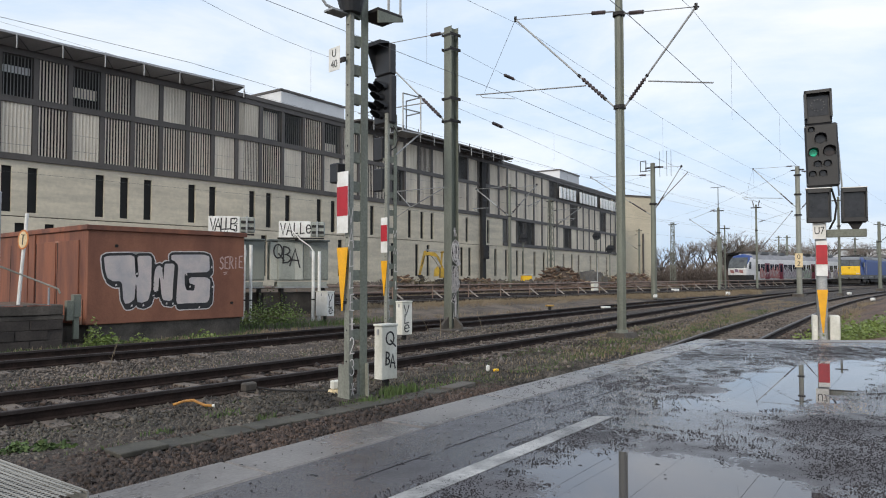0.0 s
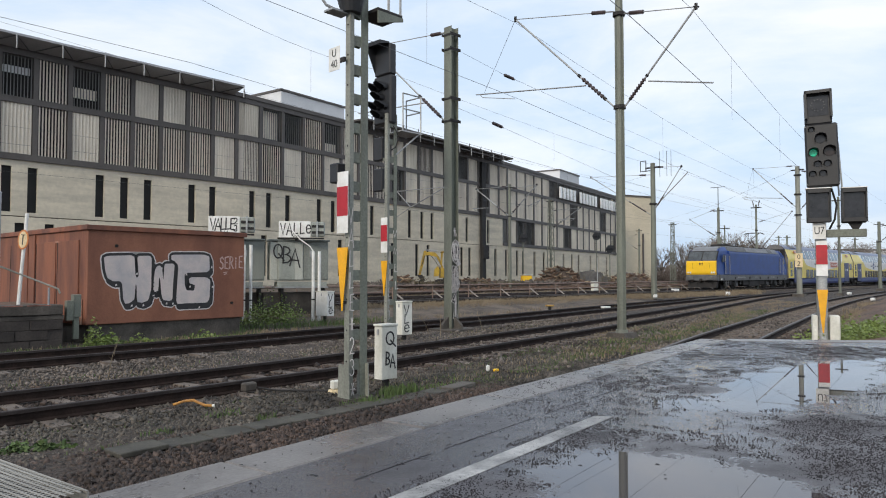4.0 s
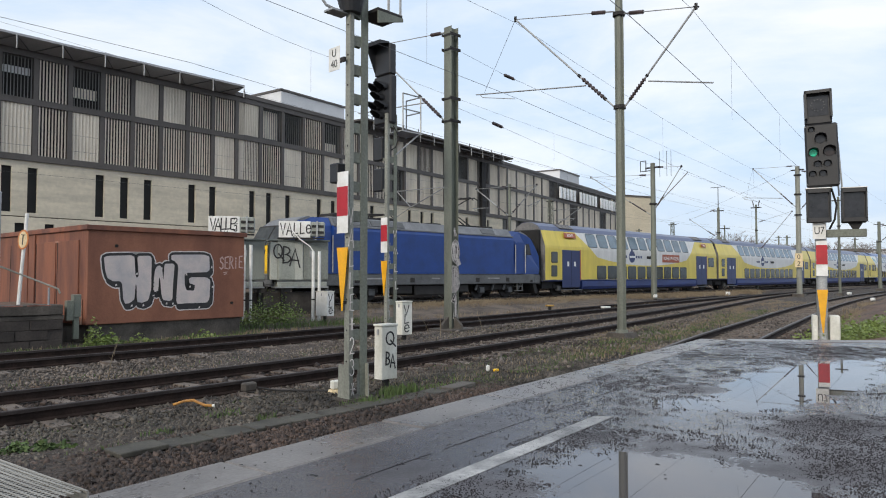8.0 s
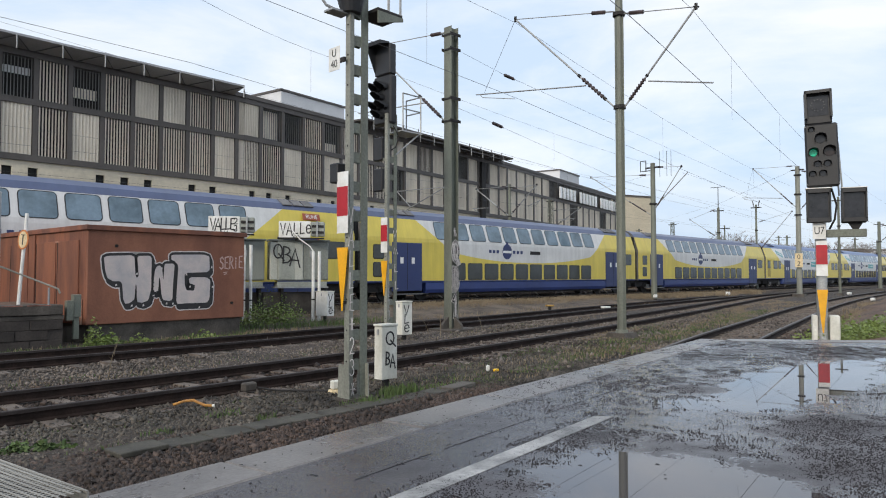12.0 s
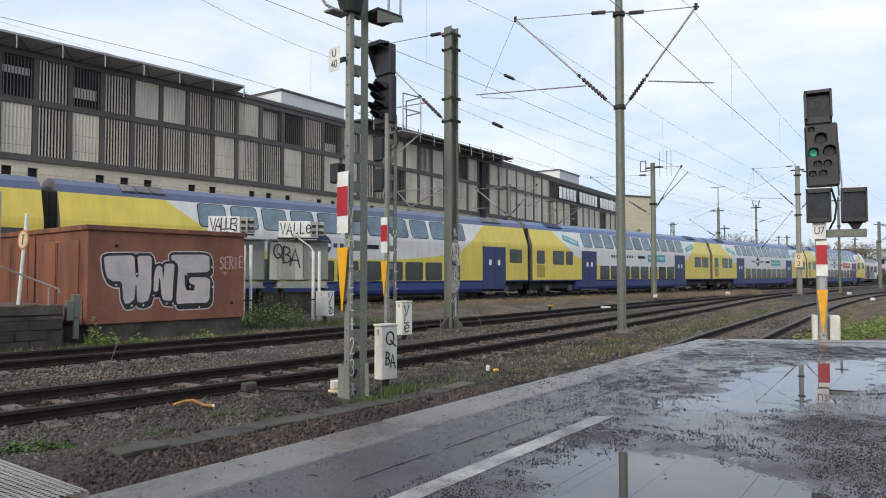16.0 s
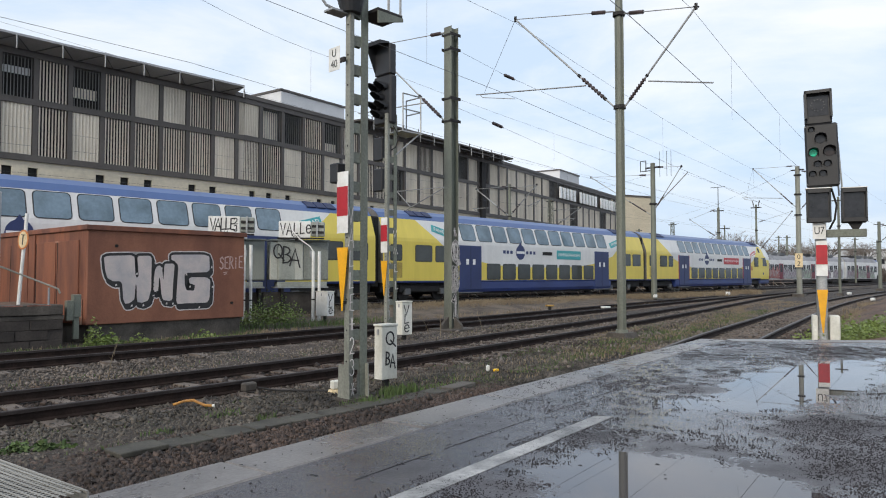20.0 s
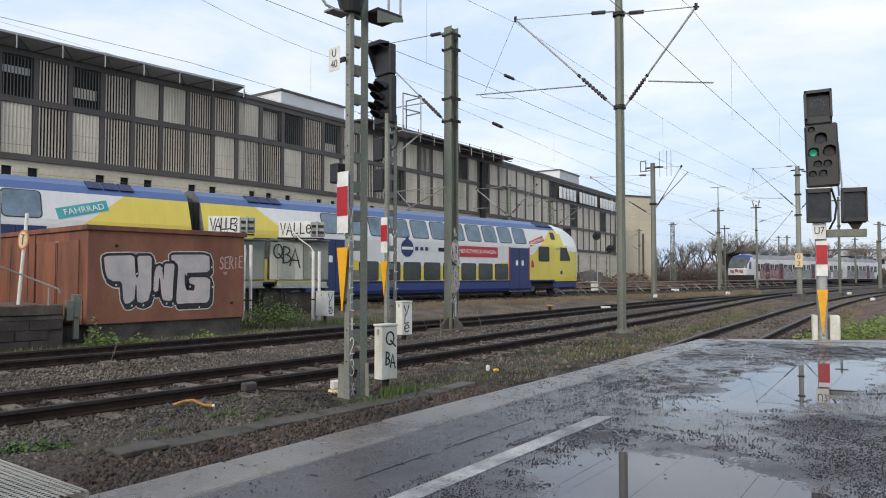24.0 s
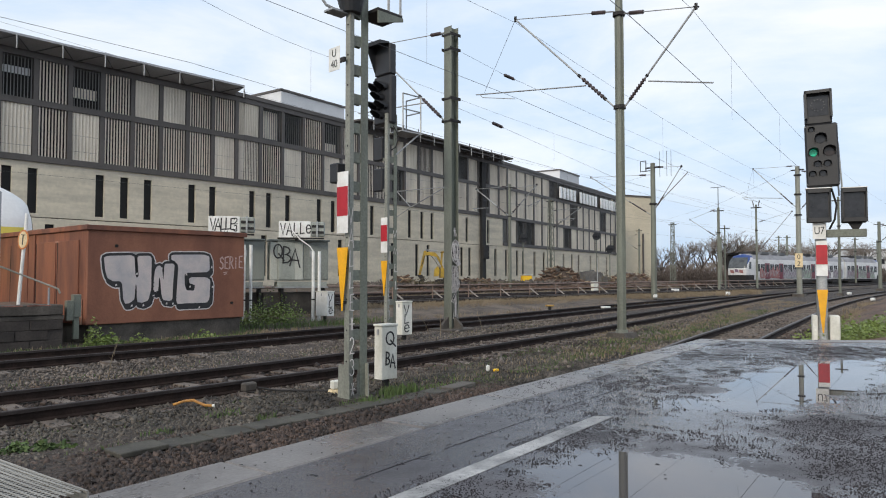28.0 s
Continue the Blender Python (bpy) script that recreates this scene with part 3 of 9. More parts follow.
def make_building():
    root = thing("shopping_centre", Matrix(), "long concrete car park building with slatted grey upper storeys", "building")
    styles = {0: ("LSSLSSDSDSLLSS", "SLSSLSLSLSSSSL"), 1: ("LDDSDSLSLLSLLDLDLL", "SSLSLLSSDLLLLLLDLL"), 2: ("LLLLLLDDDDDDDDDDDD", "LLLLLLLLLDLLLLDLLL", "DLDDLLLLDLLLLLLLDL")}
    bays = {0: 1.8, 1: 2.06, 2: 2.4}
    starts = {0: 0.96, 1: -0.65, 2: -1.3}
    slits = {0: (-9.2, -7.4, -4.6, -3.1, -1.5, 0.0, 1.28, 4.89, 6.33, 7.78, 10.72, 12.21), 1: (0.53, 2.03, 3.83, 7.03, 8.57, 13.27, 18.44, 20.3, 21.88, 26.15, 27.88, 32.01), 2: (1.0, 4.0, 6.2, 9.5, 13.0, 16.0, 18.2, 22.0, 26.5, 30.0, 33.5, 37.0)}
    low = {0: (-8.0, -5.5, -2.0, 0.7, 2.2, 5.6, 8.4, 11.5), 1: (1.62, 5.2, 9.4, 12.56, 16.0, 19.52, 21.26, 26.95, 28.4, 30.66, 33.5), 2: (0.6, 3.4, 5.0, 8.2, 11.0, 13.4, 17.5, 20.5, 23.0, 27.8, 31.0, 35.0)}
    shared = {}
    for i in range(3):
        m, L = facade_frame(i)
        x_off = L - 14.78 if i == 0 else 0.0
        rows = [ZTOP, ZMIDS[i], ZCLAD] + ([5.05] if i == 2 else [])
        zwall = rows[-1]
        # concrete storeys, pierced by slits
        bm = bmesh.new()
        marks = sorted([(x + x_off, 0.5, max(ZSEAM + 0.25, 4.99), 7.5) for x in slits[i]] if i < 2 else []) + sorted((x + x_off, 0.5 if i < 2 else 0.62, 1.5, 4.42) for x in low[i])
        for z0, z1 in (((Z0, ZSEAM), (ZSEAM + 0.05, zwall)) if i < 2 else ((Z0, zwall),)):
            here = sorted(k for k in marks if z0 < k[2] < z1 and 0 < k[0] < L - 0.6)
            x = 0.0
            for a, w, s0, s1 in here:
                if a < x:
                    continue
                bx(bm, x, a, 0, 0.4, z0, z1)
                bx(bm, a, a + w, 0, 0.4, z0, s0)
                bx(bm, a, a + w, 0, 0.4, s1, z1)
                x = a + w
                # near-black pane: the darkness inside the slit is put into its colour
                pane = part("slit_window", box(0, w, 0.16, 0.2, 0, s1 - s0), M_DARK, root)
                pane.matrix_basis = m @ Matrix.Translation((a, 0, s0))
            bx(bm, x, L, 0, 0.4, z0, z1)
        wall = part("concrete_wall", bm, M_WALLCONC, root, "board-marked beige concrete wall")
        wall.matrix_basis = m
        # near-black sheet added behind the slats in place of the building's inner shade
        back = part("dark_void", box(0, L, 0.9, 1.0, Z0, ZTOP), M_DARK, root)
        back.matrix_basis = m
        # anthracite frame
        pitch = bays[i]
        n = int(L / pitch)
        start = starts[i]
        bm = bmesh.new()
        for z in rows:
            bx(bm, 0, L, -0.12, 0.3, z - 0.2, z + 0.14)
        for k in range(n + 2):
            x = start + k * pitch
            if -0.1 < x < L + 0.2:
                bx(bm, x - 0.13, x + 0.13, -0.10, 0.28, rows[-1] + 0.14, ZTOP - 0.2)
        frame_ob = part("cladding_frame", bm, M_FRAME, root, "anthracite metal cladding grid")
        frame_ob.matrix_basis = m
        for r in range(len(rows) - 1):
            z0, z1 = rows[r + 1] + 0.14, rows[r] - 0.2
            for k in range(n + 2):
                st = styles[i][r][k % len(styles[i][r])] if styles[i][r] else "L"
                x0 = start + k * pitch + 0.14
                w = pitch - 0.28
                if x0 < 0 < x0 + w - 0.4:
                    x0, w = 0.02, x0 + w - 0.02
                if x0 + 0.25 < L < x0 + w:
                    w = L - x0 - 0.02
                if x0 < 0 or x0 + w > L + 0.1:
                    continue
                key = (st, round(w, 3), round(z1 - z0, 3))
                if key not in shared:
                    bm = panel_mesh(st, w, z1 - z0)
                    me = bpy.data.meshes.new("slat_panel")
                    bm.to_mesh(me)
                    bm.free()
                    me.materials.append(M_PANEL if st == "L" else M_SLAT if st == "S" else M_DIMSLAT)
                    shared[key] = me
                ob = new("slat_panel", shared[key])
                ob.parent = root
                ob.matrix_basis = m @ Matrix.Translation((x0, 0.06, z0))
        # things seen behind the open slats
        for fi, k, z, hh, mt in ((0, 8, 0.75, 0.6, M_PANEL), (0, 6, 1.5, 0.4, M_ROOFGREY), (1, 1, 0.3, 2.0, M_PANEL), (1, 4, 0.2, 0.7, M_PANEL)):
            if fi == i:
                bl = part("roller_blind", prism(bmesh.new(), [(0, 0), (pitch - 0.4, 0), (pitch - 0.4, hh), (0, hh)], 0.35, 0.38, "y"), mt, root, "pale blind behind the slats")
                bl.matrix_basis = m @ Matrix.Translation((start + k * pitch + 0.2, 0, rows[1] + z))
        # body behind the facade
        body = part("building_body", box(0, L, 1.0, 26, Z0, ZTOP + 0.1), M_ROOFGREY, root)
        body.matrix_basis = m
        # coping
        cop = part("coping", box(0, L, -0.2, 0.6, ZTOP + 0.14, ZTOP + 0.42), M_FRAME, root)
        cop.matrix_basis = m
    for i, a, b in ((0, 0.0, 25.8), (1, 11.0, 35.0)):
        m, L = facade_frame(i)
        soffit = [(0.3, ZTOP + 0.14), (-0.14, ZTOP + 0.14), (-1.55, ZTOP + 0.44), (-1.55, ZTOP + 0.56), (0.3, ZTOP + 0.62)] if i == 0 else [(0.3, ZTOP + 0.46), (-1.55, ZTOP + 0.46), (-1.55, ZTOP + 0.60), (0.3, ZTOP + 0.62)]
        bm = prism(bmesh.new(), soffit, a, b, "x")
        can = part("roof_canopy", bm, M_CANOPY if i == 0 else M_FRAME, root, "dark sheet-metal roof canopy")
        can.matrix_basis = m
        k = 0.76 if i == 0 else a + 0.9
        while k < b:
            st = part("canopy_strut", rod(bmesh.new(), (k, -1.58, ZTOP - 0.28), (k, -1.58, ZTOP + 0.46), 0.032, n=6), M_GALV, can)
            for way in (-1, 1):
                part("canopy_brace", rod(bmesh.new(), (k, -1.56, ZTOP + 0.42), (k + way * 1.05, -0.2, ZTOP + 0.10), 0.03, n=5), M_GREYSKIRT, can)
            if i == 1:
                part("canopy_truss", box(k, k + 2.1, -1.4, -1.34, ZTOP + 0.16, ZTOP + 0.24), M_FRAME, can)
                part("canopy_truss", rod(bmesh.new(), (k, -1.37, ZTOP + 0.9), (k + 1.05, -0.5, ZTOP + 0.2), 0.04, n=5), M_FRAME, can)
            k += 2.27 if i == 0 else 2.1
    for i, x0, x1, y0, y1, z1, mt in ((1, 5.96, 13.2, 3.0, 15.0, 16.25, M_ROOFGREY), (1, 12.6, 16.0, 6.0, 11.0, 17.2, M_ROOFGREY), (2, 21.6, 29.0, 2.0, 6.2, 16.2, M_ROOFGREY)):
        m, L = facade_frame(i)
        rb = part("roof_box", box(x0, x1, y0, y1, ZTOP + 0.1, z1, bevel=0.03), mt, root, "pale grey roof plant room")
        rb.matrix_basis = m
        part("roof_box_coping", box(x0 - 0.1, x1 + 0.1, y0 - 0.1, y1, z1 + 0.003, z1 + 0.16), M_FRAME, rb)
    col = part("service_column", box(30.45, 31.2, -0.4, -0.13, 0.9, ZTOP - 0.3, bevel=0.02), M_UNDER, root, "dark service column on the facade")
    part("service_box", box(30.35, 31.5, -0.62, -0.402, 3.3, 4.75, bevel=0.03), M_UNDER, col, "dark box on the service column")
    part("wall_pier", box(31.3, 32.3, -0.35, -0.13, 0.3, 3.05, bevel=0.02), M_WALLCONC, col, "pale concrete pier")
    col.matrix_basis = facade_frame(1)[0]
    # sign of white letters, as plain bars
    m, L = facade_frame(2)
    sign = thing("roof_sign", m @ Matrix.Translation((15.6, -0.5, 11.6)), "raised white sign lettering on the dark facade", "sign")
    x = 0.0
    for k, w in enumerate((1, 1, 1, 1, 1, 0, 1, 1, 1, 1, 1, 1, 0, 1, 1, 1, 1, 1, 0.6, 1)):
        if w:
            bm = box(0, 0.74 if w == 1 else 0.34, 0, 0.16, 0, 1.5, bevel=0.02)
            lt = part("letter_bar", bm, M_SIGNWHITE, sign)
            lt.location = (x, 0, 0)
        x += 1.22
    # cream neighbour at the far end
    nb = thing("cream_building", pose(30.8, 119.0, 0, 0, 0, 26), "plain cream rendered building end wall", "building")
    part("wall", box(0, 6.6, 0, 16, 0, 15.2), M_CREAM, nb)
    part("roof", box(-0.15, 6.75, -0.15, 16.1, 15.2, 15.45), M_FRAME, nb)
    for z in (4.6, 7.6, 10.6, 13.2):
        part("wall_joint", box(0, 6.6, -0.03, 0.0, z, z + 0.07), M_WALLCONC, nb)
    part("downpipe", rod(bmesh.new(), (4.4, -0.12, 0), (4.4, -0.12, 8.8), 0.16), M_FRAME, nb)


M_SIGNWHITE = mat("bright_white_sign", (0.92, 0.92, 0.90), (0.88, 0.88, 0.86), 0.5, scale=2, bump=0, grain=0.02)
# slat metal again, darkened in colour for the shade of the open bays
M_DIMSLAT = mat("shaded_metal_slat", (0.17, 0.165, 0.16), (0.10, 0.10, 0.095), 0.6, scale=0.5, fine=12, bump=0.03, streak=5, grain=0.1)
make_building()

# ---- the double-deck train ----
MAIN_V = 26.45
RAIL_Z = 0.28
CARL = 26.0
PROFILE = [(-1.36, 0.9), (-1.39, 0.96), (-1.39, 2.95), (-1.37, 3.12), (-1.04, 4.10), (-0.82, 4.36), (-0.45, 4.56), (0.0, 4.63)]
PROFILE = PROFILE + [(-y, z) for y, z in PROFILE[-2::-1]]


def side_y(z):
    """Half width of a coach at a height over the rail."""
    for (y0, z0), (y1, z1) in zip(PROFILE, PROFILE[1:]):
        if z0 <= z <= z1:
            return y0 + (y1 - y0) * (z - z0) / (z1 - z0)
    return -1.39


def livery(kind, roof, base, bow_h, knee_x, knee_s, late=0.0):
    """Coach paint: blue roof and skirt, yellow ends, white middle with a swooping edge."""
    m = mat("coach_livery_" + kind, (0.72, 0.72, 0.71), (0.66, 0.66, 0.65), 0.33, scale=0.5, fine=10, bump=0.01, grain=0.04)
    n, l = m.node_tree.nodes, m.node_tree.links
    b = n["Principled BSDF"]
    co, sep = n.new("ShaderNodeTexCoord"), n.new("ShaderNodeSeparateXYZ")
    l.new(co.outputs["Object"], sep.inputs[0])

    def mth(op, a, c, d=None):
        k = n.new("ShaderNodeMath")
        k.operation = op
        for i, s in enumerate((a, c, d)):
            if s is None:
                continue
            if hasattr(s, "links"):
                l.new(s, k.inputs[i])
            else:
                k.inputs[i].default_value = s
        return k.outputs[0]

    off = mth("SUBTRACT", sep.outputs["X"], CARL / 2)
    dx = mth("MAXIMUM", mth("SUBTRACT", mth("ABSOLUTE", off, 0.0), late), 0.0)
    bow = mth("MULTIPLY", mth("POWER", mth("DIVIDE", dx, 6.5), 2.2), bow_h)
    knee = mth("MULTIPLY", mth("MAXIMUM", mth("SUBTRACT", dx, knee_x), 0.0), knee_s)
    edge = mth("ADD", mth("ADD", bow, knee), base)
    is_yellow = mth("LESS_THAN", sep.outputs["Z"], edge)
    is_blue, is_roof = mth("LESS_THAN", sep.outputs["Z"], 1.0), mth("GREATER_THAN", sep.outputs["Z"], 4.08)
    mixes = b.inputs["Base Color"].links[0].from_socket
    for fac, col in ((is_yellow, (0.71, 0.57, 0.095)), (is_blue, (0.026, 0.048, 0.175)), (is_roof, roof)):
        mx = n.new("ShaderNodeMix")
        mx.data_type = "RGBA"
        mx.inputs["B"].default_value = (*col, 1)
        l.new(fac, mx.inputs["Factor"])
        l.new(mixes, mx.inputs["A"])
        mixes = mx.outputs["Result"]
    # road dirt in broad patches
    dirt = n.new("ShaderNodeTexNoise")
    dirt.inputs["Scale"].default_value, dirt.inputs["Detail"].default_value = 0.9, 6
    l.new(co.outputs["Object"], dirt.inputs["Vector"])
    dr = n.new("ShaderNodeMapRange")
    dr.inputs["From Min"].default_value, dr.inputs["From Max"].default_value = 0.3, 0.7
    dr.inputs["To Min"].default_value, dr.inputs["To Max"].default_value = (0.72 if kind == "dusty" else 0.86), 1.05
    dmap = n.new("ShaderNodeMapping")
    dmap.inputs["Scale"].default_value = (3.2, 1.0, 0.35)
    run = n.new("ShaderNodeTexNoise")
    run.inputs["Scale"].default_value, run.inputs["Detail"].default_value, run.inputs["Roughness"].default_value = 1.0, 8, 0.68
    l.new(co.outputs["Object"], dmap.inputs[0])
    l.new(dmap.outputs[0], run.inputs["Vector"])
    both = mth("MULTIPLY_ADD", run.outputs["Fac"], 0.6, mth("MULTIPLY", dirt.outputs["Fac"], 0.4))
    l.new(both, dr.inputs["Value"])
    sc = n.new("ShaderNodeVectorMath")
    sc.operation = "SCALE"
    l.new(mixes, sc.inputs[0])
    l.new(dr.outputs[0], sc.inputs["Scale"])
    l.new(sc.outputs[0], b.inputs["Base Color"])
    return m


M_LIVERY = livery("dusty", (0.075, 0.098, 0.19), 2.0, 0.45, 6.8, 0.5)
M_LIVERY_NEW = livery("clean", (0.066, 0.12, 0.285), 1.75, 0.8, 6.6, 0.4, 1.7)
M_PANELYELLOW = mat("dull_yellow_panel", (0.42, 0.31, 0.06), (0.30, 0.22, 0.05), 0.5, scale=2, fine=20, bump=0.05)
M_RUBBER = mat("black_window_rubber", (0.016, 0.016, 0.018), (0.01, 0.01, 0.011), 0.55, scale=3, bump=0)
M_VENT = mat("navy_vent_grille", (0.022, 0.034, 0.10), (0.012, 0.018, 0.055), 0.6, scale=6, fine=30, bump=0.1)
M_ROOFBLUE = mat("blue_coach_roof", (0.066, 0.12, 0.285), (0.052, 0.095, 0.24), 0.35, scale=0.7, fine=12, bump=0.01, grain=0.06)
M_STICKERRED = mat("bright_red_sticker", (0.50, 0.025, 0.035), (0.42, 0.02, 0.03), 0.4, scale=2, bump=0, grain=0.05)
M_SKIRT = mat("navy_skirt_paint", (0.026, 0.048, 0.175), (0.02, 0.036, 0.13), 0.4, scale=0.6, fine=10, bump=0.01, grain=0.06)
# grey of the coach ends, with their shade in the colour; also on roof vents
M_ENDGREY = mat("shaded_grey_coach_end", (0.17, 0.165, 0.165), (0.09, 0.088, 0.088), 0.7, scale=1, fine=12)


def pane(x0, x1, z0, z1, off=0.012, r=0.1):
    """A pane lying on both of a coach's slopes: its face follows the side."""
    bm = bmesh.new()
    out = []
    for cx, cz, a0 in ((x1 - r, z1 - r, 0), (x0 + r, z1 - r, 90), (x0 + r, z0 + r, 180), (x1 - r, z0 + r, 270)):
        for k in range(4):
            a = radians(a0 + 30 * k)
            out.append((cx + r * math.cos(a), cz + r * math.sin(a)))
    lo = [bm.verts.new((x, side_y(z) + 0.02, z)) for x, z in out]
    hi = [bm.verts.new((x, side_y(z) - off, z)) for x, z in out]
    for i in range(len(out)):
        bm.faces.new((lo[i], lo[(i + 1) % len(out)], hi[(i + 1) % len(out)], hi[i]))
    bm.faces.new(hi[::-1])
    bm.faces.new(lo)
    bmesh.ops.recalc_face_normals(bm, faces=bm.faces[:])
    return bm


def bogie(root, x, wheel_r=0.46):
    bg = part("bogie", box(x - 1.75, x + 1.75, -1.1, -0.92, 0.42, 0.78, bevel=0.05), M_UNDER, root)
    bg2 = part("bogie_frame", box(x - 0.4, x + 0.4, -1.0, 1.0, 0.4, 0.85, bevel=0.05), M_UNDER, bg)
    for wx in (-1.25, 1.25):
        for y in (-0.76, 0.76):
            part("wheel", rod(bmesh.new(), (x + wx, y - 0.06, wheel_r), (x + wx, y + 0.06, wheel_r), wheel_r, n=20), M_UNDER, bg)
        part("axle_box", box(x + wx - 0.2, x + wx + 0.2, -1.2, -0.95, 0.3, 0.62, bevel=0.03), M_GREYSKIRT, bg)


def shell(x0, x1):
    bm = bmesh.new()
    prism(bm, PROFILE, x0, x1, "x")
    return bm


def nose(root, x0, way, half, depth, zone, kinds):
    """A cab front: rings of a half profile drawn in towards a steep face, split into its painted zones."""
    ring0 = list(half) + [(-y, z) for y, z in half[-2::-1]]
    fs = (0, 0.12, 0.24, 0.36, 0.48, 0.58, 0.68, 0.76, 0.83, 0.88, 0.92, 0.95, 0.97, 0.985, 0.995, 0.999)
    pts = [[(x0 + way * f * depth(z), y * (1 - f**8) ** 0.125, z - 0.2 * f**4 * max(0.0, z - half[-1][1] + 1.0)) for y, z in ring0] for f in fs]
    meshes = {k: bmesh.new() for k in kinds}

    def quad(corners, f):
        c = sum((Vector(p) for p in corners), Vector()) / 4
        bm = meshes[zone(abs(c.x - x0), c.z, f)]
        bm.faces.new([bm.verts.new(p) for p in corners])

    n = len(ring0)
    for j in range(len(fs) - 1):
        for k in range(n - 1):
            quad((pts[j][k], pts[j][k + 1], pts[j + 1][k + 1], pts[j + 1][k]), fs[j])
    last = pts[-1]
    for k in range(n // 2):
        quad((last[k], last[k + 1], last[n - 2 - k], last[n - 1 - k]), 1.0)
    for kind, bm in meshes.items():
        bmesh.ops.remove_doubles(bm, verts=bm.verts[:], dist=0.0005)
        bmesh.ops.recalc_face_normals(bm, faces=bm.faces[:])
        part(kind, bm, kinds[kind][0], root, kinds[kind][1], smooth=True)


def decal(pts):
    """A thin sticker that follows a coach's side."""
    bm = bmesh.new()
    lo, hi = [bm.verts.new((x, side_y(z) + 0.02, z)) for x, z in pts], [bm.verts.new((x, side_y(z) - 0.014, z)) for x, z in pts]
    for i in range(len(pts)):
        bm.faces.new((lo[i - 1], lo[i], hi[i], hi[i - 1]))
    bm.faces.new(hi[::-1])
    bm.faces.new(lo)
    bmesh.ops.recalc_face_normals(bm, faces=bm.faces[:])
    return bm


def make_coach(style, cab=False, sticker=None):
    doors = (2.05, 21.65) if style == 1 else (5.6, 19.0)
    name = "control_coach" if cab else "double_deck_coach"
    label = "yellow, white and blue double-deck train coach" + (" with a rounded driver's cab" if cab else (" with bicycle bays" if style == 2 else ""))
    root = thing(name, place(0, MAIN_V, RAIL_Z), label, "train coach", "coaches of the train")
    end = CARL - 0.25 if not cab else CARL - 2.55
    sh = part("coach_body", shell(0.25, end), M_LIVERY if style == 1 else M_LIVERY_NEW, root)
    # the coach end is unlit; that shade is part of the cap's grey
    part("end_wall", prism(bmesh.new(), [(y * 0.99, 0.92 + (z - 0.9) * 0.99) for y, z in PROFILE], 0.235, 0.252, "x"), M_ENDGREY, root)
    sk0, sk1 = (4.35, CARL - 4.35) if style == 1 else (4.95, CARL - 4.95)
    part("skirt", prism(bmesh.new(), [(-1.39, 0.898), (-1.39, 0.55), (-1.33, 0.38), (1.33, 0.38), (1.39, 0.55), (1.39, 0.898)], sk0, sk1, "x"), M_SKIRT, root, "dark blue side skirt")
    part("gangway", box(-0.02, 0.26, -1.05, 1.05, 0.7, 4.1, bevel=0.05), M_DARK, root, "black rubber gangway bellows")
    if not cab:
        part("gangway", box(CARL - 0.26, CARL + 0.02, -1.05, 1.05, 0.7, 4.1, bevel=0.05), M_DARK, root, "black rubber gangway bellows")
    else:
        # nose: steep, rounding back into the roof, with a white front and wrap-round windows
        zs = (0.9, 1.2, 1.5, 1.8, 2.0, 2.2, 2.4, 2.6, 2.8, 3.0, 3.15, 3.3, 3.45, 3.6, 3.75, 3.9, 4.0, 4.1, 4.2, 4.36, 4.5, 4.63)

        def depth(z):
            return 2.96 - 0.04 * abs(z - 1.9) - 0.16 * max(0.0, z - 2.7) ** 2 - 0.85 * max(0.0, z - 3.45) ** 2

        def zone(x, z, f):
            if f > 0.955 and 2.2 < z < 3.5:
                return "windscreen"
            if z > 2.8 and x > 0.62 + (4.05 - z) * 0.68 or f > 0.86 and z > 1.3:
                return "front_mask"
            return "cab_roof" if z > 4.1 else "cab_nose"

        nose(root, end, 1, [(side_y(z) if z < 4.6 else 0.0, z) for z in zs], depth, zone, {"cab_nose": (M_YELLOW, "yellow rounded driver's cab"), "front_mask": (M_TWHITE, "white upper front"), "windscreen": (M_GLASSDARK, "dark windscreen"), "cab_roof": (M_ROOFBLUE, "blue cab roof")})
        part("cab_back", prism(bmesh.new(), [(y * 0.98, 0.93 + (z - 0.9) * 0.98) for y, z in PROFILE], end - 0.01, end + 0.02, "x"), M_DARK, root)
        part("cab_fairing", box(end + 0.2, end + 2.75, -1.25, 1.25, 0.42, 0.96, bevel=0.12), M_SKIRT, root)
        part("front_coupling", box(end + 2.6, end + 3.15, -0.2, 0.2, 0.75, 1.05, bevel=0.05), M_UNDER, root)
        part("cab_side_window", decal([(24.05, 2.2), (25.15, 2.2), (25.13, 2.42), (24.76, 3.03), (24.11, 3.03)]), M_GLASSDARK, root, "dark wrap-round cab window")
        for x0, x1, z0, z1 in ((21.78, 22.9, 2.12, 3.03), (23.3, 23.75, 3.5, 3.96)):
            fr = part("crew_window", pane(x0, x1, z0, z1, 0.01, 0.08), M_RUBBER, root)
            part("window_pane", pane(x0 + 0.05, x1 - 0.05, z0 + 0.05, z1 - 0.05, 0.018, 0.06), M_GLASSDARK, fr)
        for y in (-1.0, 1.0):
            part("headlamp", box(end + 2.72, end + 2.86, y - 0.2, y + 0.2, 1.2, 1.42, bevel=0.03), M_TWHITE, root)
        for x, z in ((23.6, 2.88), (23.77, 2.88), (23.94, 2.88)):
            part("class_mark", box(x, x + 0.1, -1.402, -1.38, z, z + 0.12), M_PALEBAR, root)
